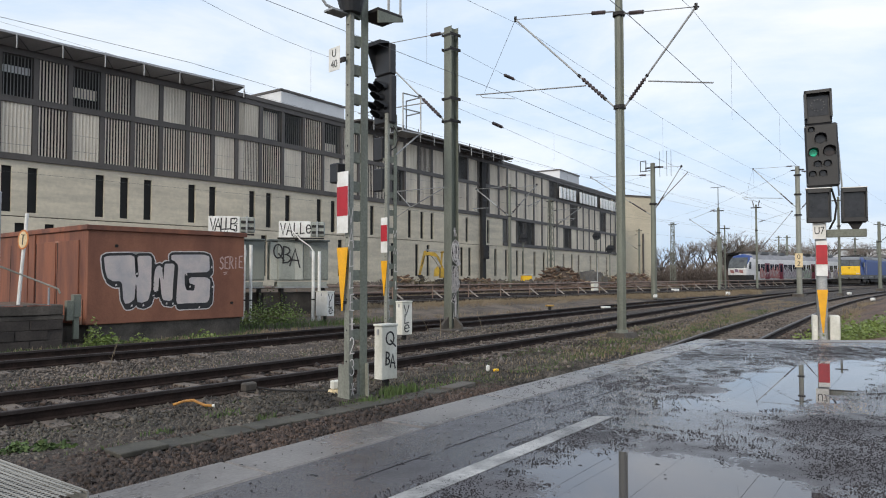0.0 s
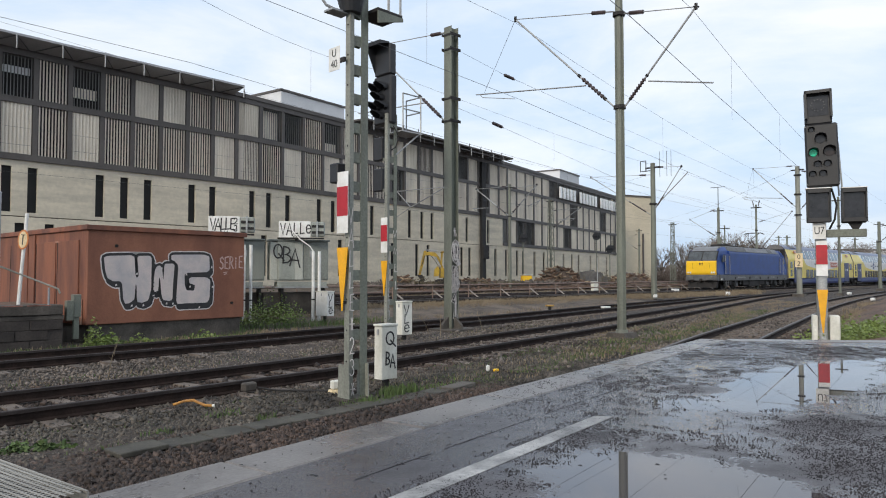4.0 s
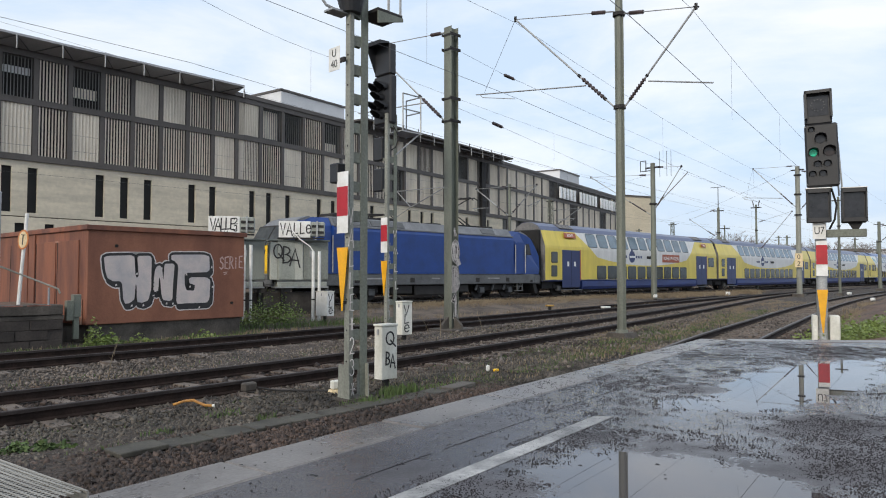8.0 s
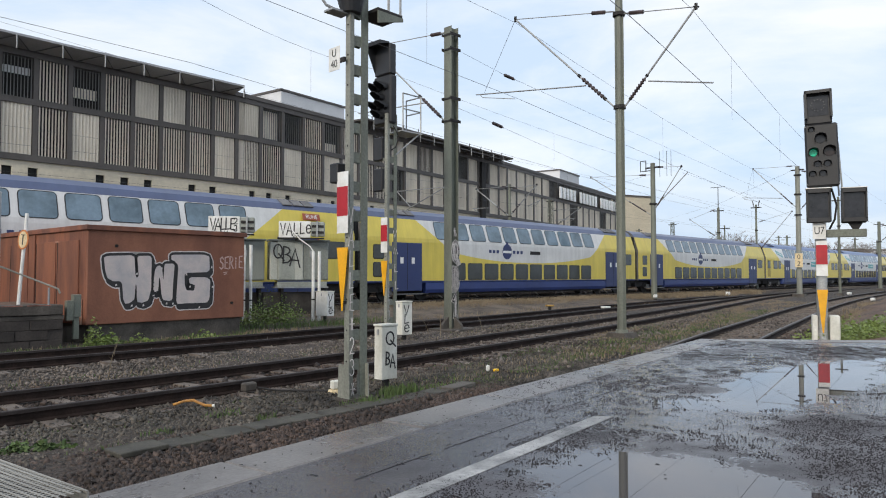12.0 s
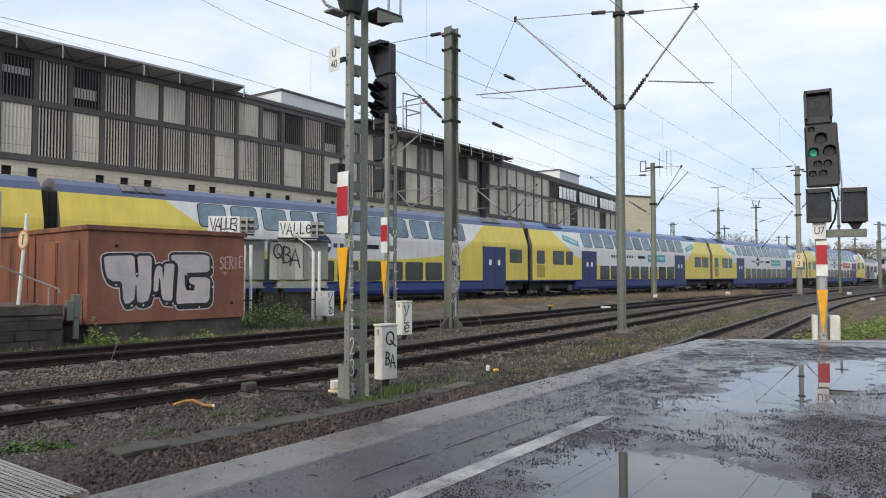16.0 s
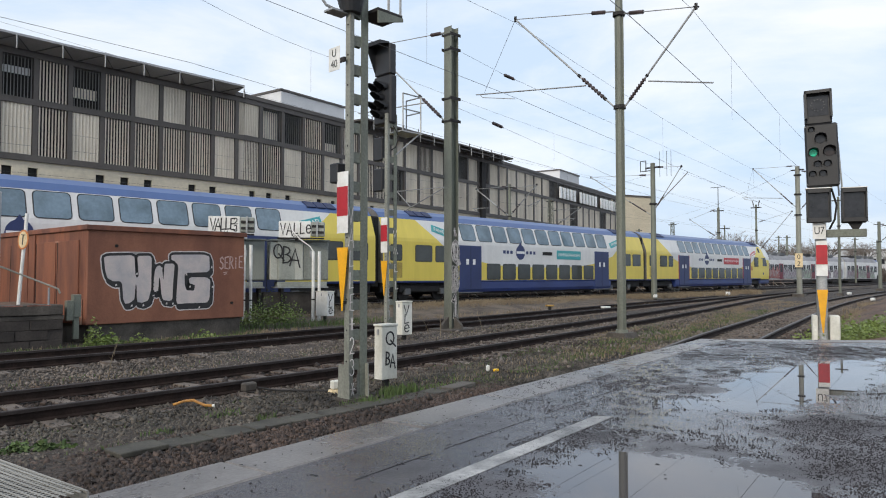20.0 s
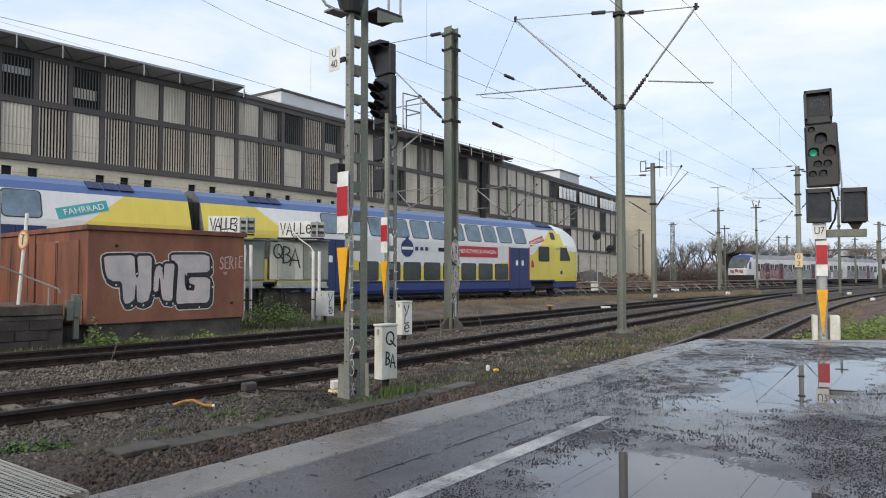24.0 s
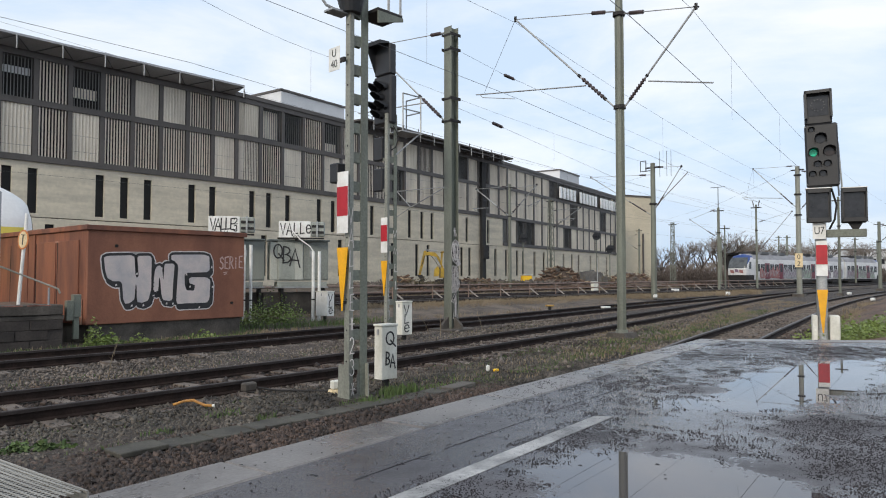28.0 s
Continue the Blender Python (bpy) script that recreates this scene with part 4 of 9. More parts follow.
        part("pictogram", decal([(21.05, 1.75), (21.33, 1.75), (21.29, 2.02), (21.17, 2.2), (21.07, 2.1)]), M_TRED, root, "small red pictogram")
        part("round_mark", prism(bmesh.new(), [(24.2 + 0.12 * math.cos(a * math.tau / 12), 1.45 + 0.13 * math.sin(a * math.tau / 12)) for a in range(12)], -1.402, -1.38, "y"), M_DOORBLUE, root)
    if style == 2:
        # slanted stickers where the white runs into the yellow ends
        for way, xa, word in ((1, 20.98 if cab else 21.15, sticker[2].split("-")[0]),) + (((-1, 3.65, "FAHRRAD"),) if not cab else ()):
            za, rise, wid, hh = (2.98, 0.42, 1.55, 0.30) if cab else (3.13, 0.40, 1.65, 0.36)
            low, high = (za, za + rise) if way == 1 else (za + rise, za)
            band = part("slanted_sticker", decal([(xa, low), (xa + wid, high), (xa + wid - 0.08 * way, high + hh), (xa - 0.08 * way, low + hh)]), sticker[0], root, "slanted lettered sticker")
            zc = za + rise / 2 + hh / 2
            words("sticker_lettering", word, min(hh * 0.85, 1.5 * wid / len(word)), pose(xa + wid / 2, side_y(zc) - 0.034, zc, 90 - 18.6, 0, 0) @ pose(0, 0, 0, 0, 0, way * math.degrees(math.atan(rise / wid))), M_TWHITE, band, 0.003)
    if style == 2:
        part("yellow_panel", pane(0.68, 1.47, 1.15, 1.9, 0.01, 0.06), M_PANELYELLOW, root, "dull yellow blanked window")
    n_up, u0, pitch = (11, 5.08, 1.40) if style == 1 else (11, 5.80, 1.365)
    n_lo, l0, low_pitch = (10, 6.14, 1.385) if style == 1 else (8, 7.85, 1.40)
    for k in range(n_up):
        x = u0 + pitch * k
        fr = part("upper_window", pane(x + 0.05, x + 1.23, 3.12, 4.06, 0.008, 0.15), M_RUBBER, root)
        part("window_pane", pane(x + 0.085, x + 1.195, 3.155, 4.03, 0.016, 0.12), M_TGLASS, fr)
    for k in range(n_lo):
        x = l0 + low_pitch * k
        fr = part("lower_window", pane(x, x + 1.2, 1.02, 1.93, 0.008, 0.10), M_RUBBER, root)
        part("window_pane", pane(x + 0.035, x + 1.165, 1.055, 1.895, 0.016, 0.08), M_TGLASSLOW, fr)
    dw = 2.0 if style == 1 else 1.78
    for d0 in doors:
        dr = part("door", box(d0, d0 + dw, -1.42, -1.37, 0.5, 2.88, bevel=0.012), M_DOORBLUE, root, "dark blue double door")
        if sticker and sticker[0] is not M_CYAN:
            for e in (d0 - 0.09, d0 + dw) if cab else (d0 + dw,):
                part("door_edge", box(e, e + 0.09, -1.41, -1.38, 0.95, 2.92), M_TRED, dr, "red door edge")
        part("door_gap", box(d0 + dw / 2 - 0.01, d0 + dw / 2 + 0.01, -1.425, -1.419, 0.55, 2.85), M_DARK, dr)
        for x in (0.52, dw - 0.72):
            part("door_window", box(d0 + x, d0 + x + 0.2, -1.43, -1.419, 1.85, 2.15), M_TWHITE, dr)
        part("step", box(d0, d0 + dw, -1.5, -1.3, 0.32, 0.38), M_GREYSKIRT, root)
    if style == 1:
        ends = ((0.85, 1.55, 2.05, 2.75), (0.85, 1.5, 1.2, 1.9), (24.05, 25.2, 2.0, 2.78))
    else:
        ends = ((0.68, 1.47, 1.98, 2.78), (2.35, 3.55, 1.95, 2.8), (3.78, 4.55, 1.95, 2.8)) + (() if cab else ((22.64, 23.84, 1.95, 2.8), (24.12, 25.3, 1.95, 2.8)))
    for x0, x1, z0, z1 in ends:
        fr = part("end_window", pane(x0, x1, z0, z1, 0.008, 0.09), M_RUBBER, root)
        part("window_pane", pane(x0 + 0.035, x1 - 0.035, z0 + 0.035, z1 - 0.035, 0.016, 0.07), M_TGLASSLOW, fr)
    for x in (2.4, 22.2):
        for k in range(3):
            g = part("roof_vent", box(x + k * 0.55, x + k * 0.55 + 0.47, -0.26, 0.26, -0.02, 0.03), M_VENT if style == 2 else M_ENDGREY, root)
            g.matrix_basis = Matrix.Translation((0, -0.72, 4.42)) @ Matrix.Rotation(radians(32), 4, "X")
    # round emblem, lettering bars, stickers
    lg = part("emblem", prism(bmesh.new(), [(10.9 + 0.42 * math.cos(a * math.tau / 14), 2.62 + 0.44 * math.sin(a * math.tau / 14)) for a in range(14)], -1.41, -1.38, "y"), M_DOORBLUE, root, "round dark blue emblem")
    part("emblem_tip", prism(bmesh.new(), [(10.75, 2.98), (11.05, 2.98), (10.9, 3.22)], -1.405, -1.38, "y"), M_DOORBLUE, lg)
    part("emblem_band", box(10.52, 11.28, -1.416, -1.40, 2.54, 2.68), M_TWHITE, lg)
    for x in (9.3, 9.62, 9.95, 11.45, 11.8, 12.15):
        part("lettering_bar", box(x, x + 0.2, -1.405, -1.38, 2.52, 2.7), M_DOORBLUE, root)
    part("destination_display", box(13.1, 14.1, -1.403, -1.38, 2.5, 2.7), M_DARK, root)
    if sticker:
        mt, spots, word = sticker
        for x, z, w, hh in spots:
            s = part("sticker", box(x, x + w, -1.41, -1.38, z, z + hh, bevel=0.01), mt, root)
            if z > 2.9:
                s.matrix_basis = Matrix.Translation((0, 0, z)) @ Matrix.Rotation(radians(-16 if z > 3.1 else -9), 4, "X") @ Matrix.Translation((0, 0.065 if z > 3.1 else 0.0, -z))
            if word:
                text = word if hh > 0.5 or len(word) < 8 else word.split("-")[0]
                words("sticker_lettering", text, min(hh * 0.8, 1.35 * w / len(text)), pose(x + w / 2, -1.413, z + hh / 2, 90, 0, 0), M_TWHITE, s, 0.002)
            else:
                part("sticker_lettering", box(x + 0.2, x + w - 0.2, -1.416, -1.405, z + hh * 0.33, z + hh * 0.67), M_TWHITE, s)
    part("underframe", box(4.6, CARL - 4.6, -1.15, 1.15, 0.25, 0.5, bevel=0.03), M_UNDER, root)
    part("undercarriage", box(0.4, end, -1.0, 1.0, 0.45, 1.0), M_UNDER, root)
    for x in (3.3, CARL - 3.3):
        bogie(root, x)
    return root


def make_loco():
    L = 18.9
    root = thing("electric_locomotive", place(0, MAIN_V, RAIL_Z), "dark blue electric locomotive with a yellow front", "locomotive")
    prof = [(-1.49, 1.35), (-1.49, 3.3), (-1.40, 3.5), (1.40, 3.5), (1.49, 3.3), (1.49, 1.35)]
    part("body", prism(bmesh.new(), prof, 3.0, L - 3.0, "x"), M_BLUE, root)
    for s, nm in ((1, "front_cab"), (-1, "rear_cab")):
        # cab in profile: a steep nose, a raked windscreen, a raised roof
        outline = [(0.46, 1.35), (0.36, 1.6), (0.40, 2.46), (0.98, 3.42), (1.35, 3.66), (1.9, 3.84), (2.98, 3.86), (2.998, 3.5), (2.998, 1.35)]
        bm = prism(bmesh.new(), outline, -1.49, 1.49, "y")
        for v in bm.verts:
            if v.co.z > 3.2:
                v.co.y *= 1 - 0.42 * (v.co.z - 3.2)
            if v.co.x < 1.4:
                v.co.y *= 0.93 + 0.05 * v.co.x
        bmesh.ops.bevel(bm, geom=[e for e in bm.edges if abs(e.verts[0].co.y - e.verts[1].co.y) < 0.3 and all(v.co.x < 2.9 for v in e.verts)], offset=0.07, segments=2, affect="EDGES")
        c = part(nm, bm, M_BLUE, root, "dark blue cab with a raised roof")
        if s == -1:
            c.matrix_basis = pose(L, 0, 0, 0, 0, 180)
        if s == 1:
            mask = part("front_mask", prism(bmesh.new(), [(0.47, 1.22), (0.32, 1.45), (0.30, 1.62), (0.35, 2.44), (0.42, 2.56), (0.62, 2.56), (0.62, 1.22)], -1.36, 1.36, "y"), M_LOCOYELLOW, c, "golden yellow cab front")
            for y in (-0.12, 0.0, 0.12):
                part("grille_slot", prism(bmesh.new(), [(y - 0.05, 2.38), (y + 0.05, 2.38), (y, 2.14)], 0.325, 0.345, "x"), M_UNDER, mask)
            for y in (-0.75, 0.75):
                part("mask_seam", box(0.315, 0.325, y - 0.008, y + 0.008, 1.5, 2.4), M_UNDER, mask)
        part("windscreen_frame", prism(bmesh.new(), [(0.40, 2.50), (0.985, 3.46), (1.05, 3.46), (0.47, 2.50)], -1.33, 1.33, "y"), M_UNDER, c, "black windscreen frame")
        for y0, y1 in ((-1.27, -0.05), (0.05, 1.27)):
            part("windscreen", prism(bmesh.new(), [(0.405, 2.58), (0.925, 3.40), (0.99, 3.40), (0.47, 2.58)], y0, y1, "y"), M_CABGLASS, c)
            part("wiper", rod(bmesh.new(), (0.40, (y0 + y1) / 2, 2.54), (0.66, (y0 + y1) / 2 + 0.25, 2.98), 0.016, n=5), M_DARK, c)
        part("roof_visor", prism(bmesh.new(), [(0.99, 3.47), (1.35, 3.70), (1.85, 3.87), (1.95, 3.87), (1.95, 3.6), (1.1, 3.45)], -1.12, 1.12, "y"), M_LOCOGREY, c, "grey visor over the windscreen")
        for y in (-1.08, 1.08):
            part("lamp_recess", box(0.33, 0.42, y - 0.24, y + 0.24, 1.40, 1.66, bevel=0.03), M_UNDER, c)
            for o in (-0.11, 0.11):
                part("headlamp", rod(bmesh.new(), (0.30, y + o, 1.53), (0.36, y + o, 1.53), 0.085, n=12), M_TWHITE, c)
        part("buffer_beam", box(0.34, 0.95, -1.40, 1.40, 0.78, 1.34, bevel=0.05), M_GREYSKIRT, c)
        for y in (-0.88, 0.88):
            bf = part("buffer", rod(bmesh.new(), (0.08, y, 1.05), (0.40, y, 1.05), 0.12, n=12), M_UNDER, c)
            part("buffer_plate", box(0.0, 0.08, y - 0.28, y + 0.28, 0.87, 1.22, bevel=0.03), M_GREYSKIRT, bf)
        part("coupling", box(0.12, 0.5, -0.12, 0.12, 0.72, 1.0, bevel=0.04), M_UNDER, c)
        part("snow_plough", prism(bmesh.new(), [(0.45, 0.2), (0.7, 0.2), (0.95, 0.76), (0.6, 0.76)], -1.3, 1.3, "y"), M_UNDER, c)
        for y in (-1.0, -0.3, 0.35, 1.0):
            part("brake_hose", tube(bmesh.new(), [(0.42, y, 0.9), (0.30, y, 0.62), (0.36, y + 0.06, 0.45)], 0.03, 6), M_UNDER, c)
        # side of the cab: window, door and rails
        for sy in (-1, 1):
            y = sy * 1.495
            part("cab_side_window", prism(bmesh.new(), [(1.34, 2.48), (1.86, 2.48), (1.86, 3.12), (1.56, 3.12)], y - 0.012, y + 0.012, "y"), M_GLASSDARK, c)
            part("cab_door", box(2.05, 2.82, y - 0.014, y + 0.014, 1.36, 3.2, bevel=0.006), M_BLUE, c)
            for x in (1.98, 2.9):
                part("handrail", rod(bmesh.new(), (x, sy * 1.55, 1.4), (x, sy * 1.55, 3.05), 0.025, n=6), M_GALV, c)
            for z in (0.36, 0.62):
                part("cab_step", box(2.2, 2.7, min(sy * 1.50, sy * 1.25), max(sy * 1.50, sy * 1.25), z, z + 0.04), M_GREYSKIRT, c)
            for x in (2.2, 2.68):
                part("step_rail", box(x, x + 0.03, min(sy * 1.50, sy * 1.45), max(sy * 1.50, sy * 1.45), 0.36, 0.8), M_GREYSKIRT, c)
    part("roof_hood", prism(bmesh.new(), [(-1.36, 3.502), (-1.05, 3.93), (1.05, 3.93), (1.36, 3.502)], 3.02, L - 3.02, "x"), M_LOCOGREY, root, "grey sloping roof hood")
    for x, w, mt in ((3.15, 2.1, M_GREYSKIRT), (5.35, 2.1, M_GREYSKIRT), (13.3, 1.1, M_GREYSKIRT)):
        lv = part("roof_louvre", box(x, x + w, -0.02, 0.02, -0.17, 0.17), mt, root)
        lv.matrix_basis = Matrix.Translation((0, -1.215, 3.72)) @ Matrix.Rotation(radians(-36), 4, "X")
    part("roof_edge_strip", box(3.02, L - 3.02, -1.46, -1.38, 3.46, 3.52), M_LOCOGREY, root)
    for x, w, hh in ((3.6, 0.7, 0.22), (6.7, 1.0, 0.2), (8.6, 0.7, 0.12), (10.0, 0.9, 0.12), (14.6, 0.6, 0.16)):
        part("roof_equipment", box(x, x + w, -0.5, 0.5, 3.932, 3.93 + hh, bevel=0.04), M_UNDER, root)
    part("side_sill", box(1.0, L - 1.0, -1.47, 1.47, 0.80, 1.345, bevel=0.03), M_GREYSKIRT, root, "dark grey sill below the blue body")
    for x in (4.2, 7.7, 10.4, 12.6, 15.2):
        part("sill_box", box(x, x + 0.28, -1.50, -1.46, 0.92, 1.14, bevel=0.01), M_UNDER, root)
    for x, w in ((4.9, 1.9), (9.2, 0.6), (13.6, 1.0)):
        part("lettering_bar", box(x, x + w, -1.479, -1.465, 1.08, 1.15), M_PALEBAR, root)
    for x in (1.15, 1.7, L - 1.4):
        part("sill_marking", box(x, x + 0.22, -1.479, -1.465, 0.86, 1.0), M_TWHITE if x < 1.5 else M_UNDER, root)
    for x0, x1, z0 in ((6.6, 8.0, 0.34), (8.15, 10.6, 0.25), (10.75, 12.2, 0.36)):
        part("underfloor_box", box(x0, x1, -1.32, 1.32, z0, 0.798, bevel=0.06), M_UNDER, root)
    for x in (4.2, L - 4.2):
        bogie(root, x, 0.62)
        for o in (-1.9, -0.5, 0.5, 1.9):
            part("bogie_damper", rod(bmesh.new(), (x + o, -1.24, 0.45), (x + o + 0.2, -1.24, 0.86), 0.06, n=8), M_GREYSKIRT, root)
    for x, up in ((6.2, False), (12.9, True)):
        pg = part("pantograph", box(x - 1.0, x + 1.0, -0.6, 0.6, 4.0, 4.06), M_UNDER, root, "raised pantograph" if up else "folded pantograph")
        knee, top, tip = (x - 1.0, 5.6, x + 0.25) if up else (x - 2.0, 4.27, x + 0.6)
        zk = 4.85 if up else 4.2
        for y in (-0.35, 0.35):
            part("pantograph_arm", tube(bmesh.new(), [(x + 0.7, y * 0.5, 4.06), (knee, y * 0.4, zk), (tip, y * 1.6, top)], 0.04, 6), M_UNDER, pg)
        for o in (-0.18, 0.18):
            part("contact_strip", tube(bmesh.new(), [(tip + o, -0.95, top - 0.16), (tip + o, -0.72, top), (tip + o, 0.72, top), (tip + o, 0.95, top - 0.16)], 0.032, 6), M_UNDER, pg)
        for o in (-0.8, 0.8):
            for y in (-0.5, 0.5):
                part("insulator", rod(bmesh.new(), (x + o, y, 3.92), (x + o, y, 4.01), 0.08), M_INSUL, pg)
    return root


M_CABGLASS = mat("grey_windscreen_glass", (0.10, 0.11, 0.115), (0.05, 0.055, 0.06), 0.08, scale=1.2, fine=8, bump=0, grain=0.1)
M_PALEBAR = mat("dull_pale_lettering", (0.34, 0.34, 0.34), (0.22, 0.22, 0.22), 0.6, scale=3, bump=0)
M_LOCOGREY = mat("light_grey_roof_paint", (0.20, 0.205, 0.215), (0.125, 0.13, 0.14), 0.5, scale=1, fine=20, bump=0.02)
LOCO = make_loco()
RUST = (M_ORANGEBROWN, ((2.5, 3.3, 1.3, 0.34), (15.6, 2.28, 2.9, 0.6), (23.0, 3.3, 0.9, 0.3)), "RUHE-WAGEN")
TURQ = (M_CYAN, ((14.6, 2.28, 2.7, 0.55),), "FAHRRAD-WAGEN")
REDS = (M_STICKERRED, ((14.5, 2.27, 3.4, 0.58),), "MEHRZWECK-WAGEN")
COACHES = [make_coach(1, sticker=RUST), make_coach(1), make_coach(1), make_coach(2, sticker=TURQ), make_coach(2, sticker=TURQ), make_coach(2, cab=True, sticker=REDS)]

# front of the train along the line, by seconds
RUN = [(0.0, 108.3), (1.0, 96.1), (2.0, 83.8), (3.0, 71.6), (4.0, 60.2), (6.0, 37.8), (8.0, 15.9), (10.0, -4.35), (12.0, -24.5), (14.0, -44.15), (16.0, -63.4), (18.0, -82.55), (20.0, -101.25), (22.0, -119.15), (24.0, -136.35), (26.0, -152.7), (27.0, -160.5), (28.0, -168.2)]

# ---- spray-paint tags ----
def ring(cx, cz, rx, rz, a0=0, a1=360, n=12):
    return [(cx + rx * math.cos(radians(a0 + (a1 - a0) * k / n)), cz + rz * math.sin(radians(a0 + (a1 - a0) * k / n))) for k in range(n + 1)]


GLYPH = {
    "Q": [ring(0.45, 0.55, 0.36, 0.42), [(0.5, 0.4), (0.95, 0.0)]],
    "B": [[(0.15, 0.0), (0.2, 1.0)], [(0.2, 1.0)] + ring(0.3, 0.75, 0.42, 0.24, 90, -90, 6) + ring(0.3, 0.26, 0.5, 0.25, 90, -90, 6) + [(0.15, 0.0)]],
    "A": [[(0.0, 0.0), (0.45, 1.0), (0.85, -0.1)], [(0.15, 0.35), (0.75, 0.3)]],
    "1": [[(0.4, 0.0), (0.4, 1.0), (0.15, 0.8)]],
    "~": [[(0.05, 0.2), (0.2, 0.9), (0.4, 0.1), (0.55, 0.8), (0.85, 0.15)]],
    "/": [[(0.1, 0.9), (0.4, 0.05), (0.75, 0.95)]],
    "V": [[(0.05, 1.0), (0.4, 0.0), (0.75, 1.0)]],
    "S": [[(0.75, 0.85), (0.5, 1.0), (0.2, 0.85), (0.25, 0.6), (0.65, 0.45), (0.7, 0.15), (0.4, 0.0), (0.1, 0.12)]],
    "R": [[(0.15, 0.0), (0.2, 1.0)] + ring(0.3, 0.75, 0.42, 0.24, 90, -90, 6) + [(0.8, 0.0)]],
    "E": [[(0.75, 1.0), (0.2, 0.95), (0.15, 0.05), (0.75, 0.0)], [(0.18, 0.5), (0.6, 0.52)]],
    "i": [[(0.4, 0.0), (0.4, 0.6)], [(0.38, 0.78), (0.44, 0.86)]],
    "2": [ring(0.4, 0.72, 0.3, 0.26, 160, -40, 7) + [(0.1, 0.02), (0.75, 0.04)]],
    "3": [ring(0.35, 0.74, 0.32, 0.24, 140, -80, 6) + ring(0.35, 0.26, 0.36, 0.25, 80, -150, 7)],
    "=": [[(0.1, 0.35), (0.8, 0.45)], [(0.25, 0.1), (0.7, 0.18)]],
    "L": [[(0.2, 1.0), (0.15, 0.05), (0.7, 0.1)]],
    "e": [[(0.15, 0.45), (0.8, 0.5)] + ring(0.45, 0.45, 0.34, 0.38, 10, 320, 9)],
    "*": [[(0.1, 0.5), (0.8, 0.5)], [(0.3, 0.15), (0.6, 0.85)], [(0.6, 0.15), (0.3, 0.85)]],
}


def tag(parent, text, x, z, size, w, material, y=0.0, step=(0.95, 0.0), name="spray_tag", depth=0.004, sx=0.85):
    """Painted letters in the x-z plane of a thing, seen from -y."""
    for k, ch in enumerate(text):
        bm = bmesh.new()
        ox, oz = x + step[0] * size * k, z + step[1] * size * k
        for line in GLYPH[ch]:
            stroke(bm, [(ox + px * size * sx, oz + pz * size) for px, pz in line], w, y, depth)
        part(name, bm, material, parent)


def nearer(root, k=0.87):
    """Sets a thing of the hut's group at its true, smaller size and nearer distance."""
    e = Vector(EYE)
    root.location = e + (root.matrix_basis.translation - e) * k
    root.scale = (k, k, k)


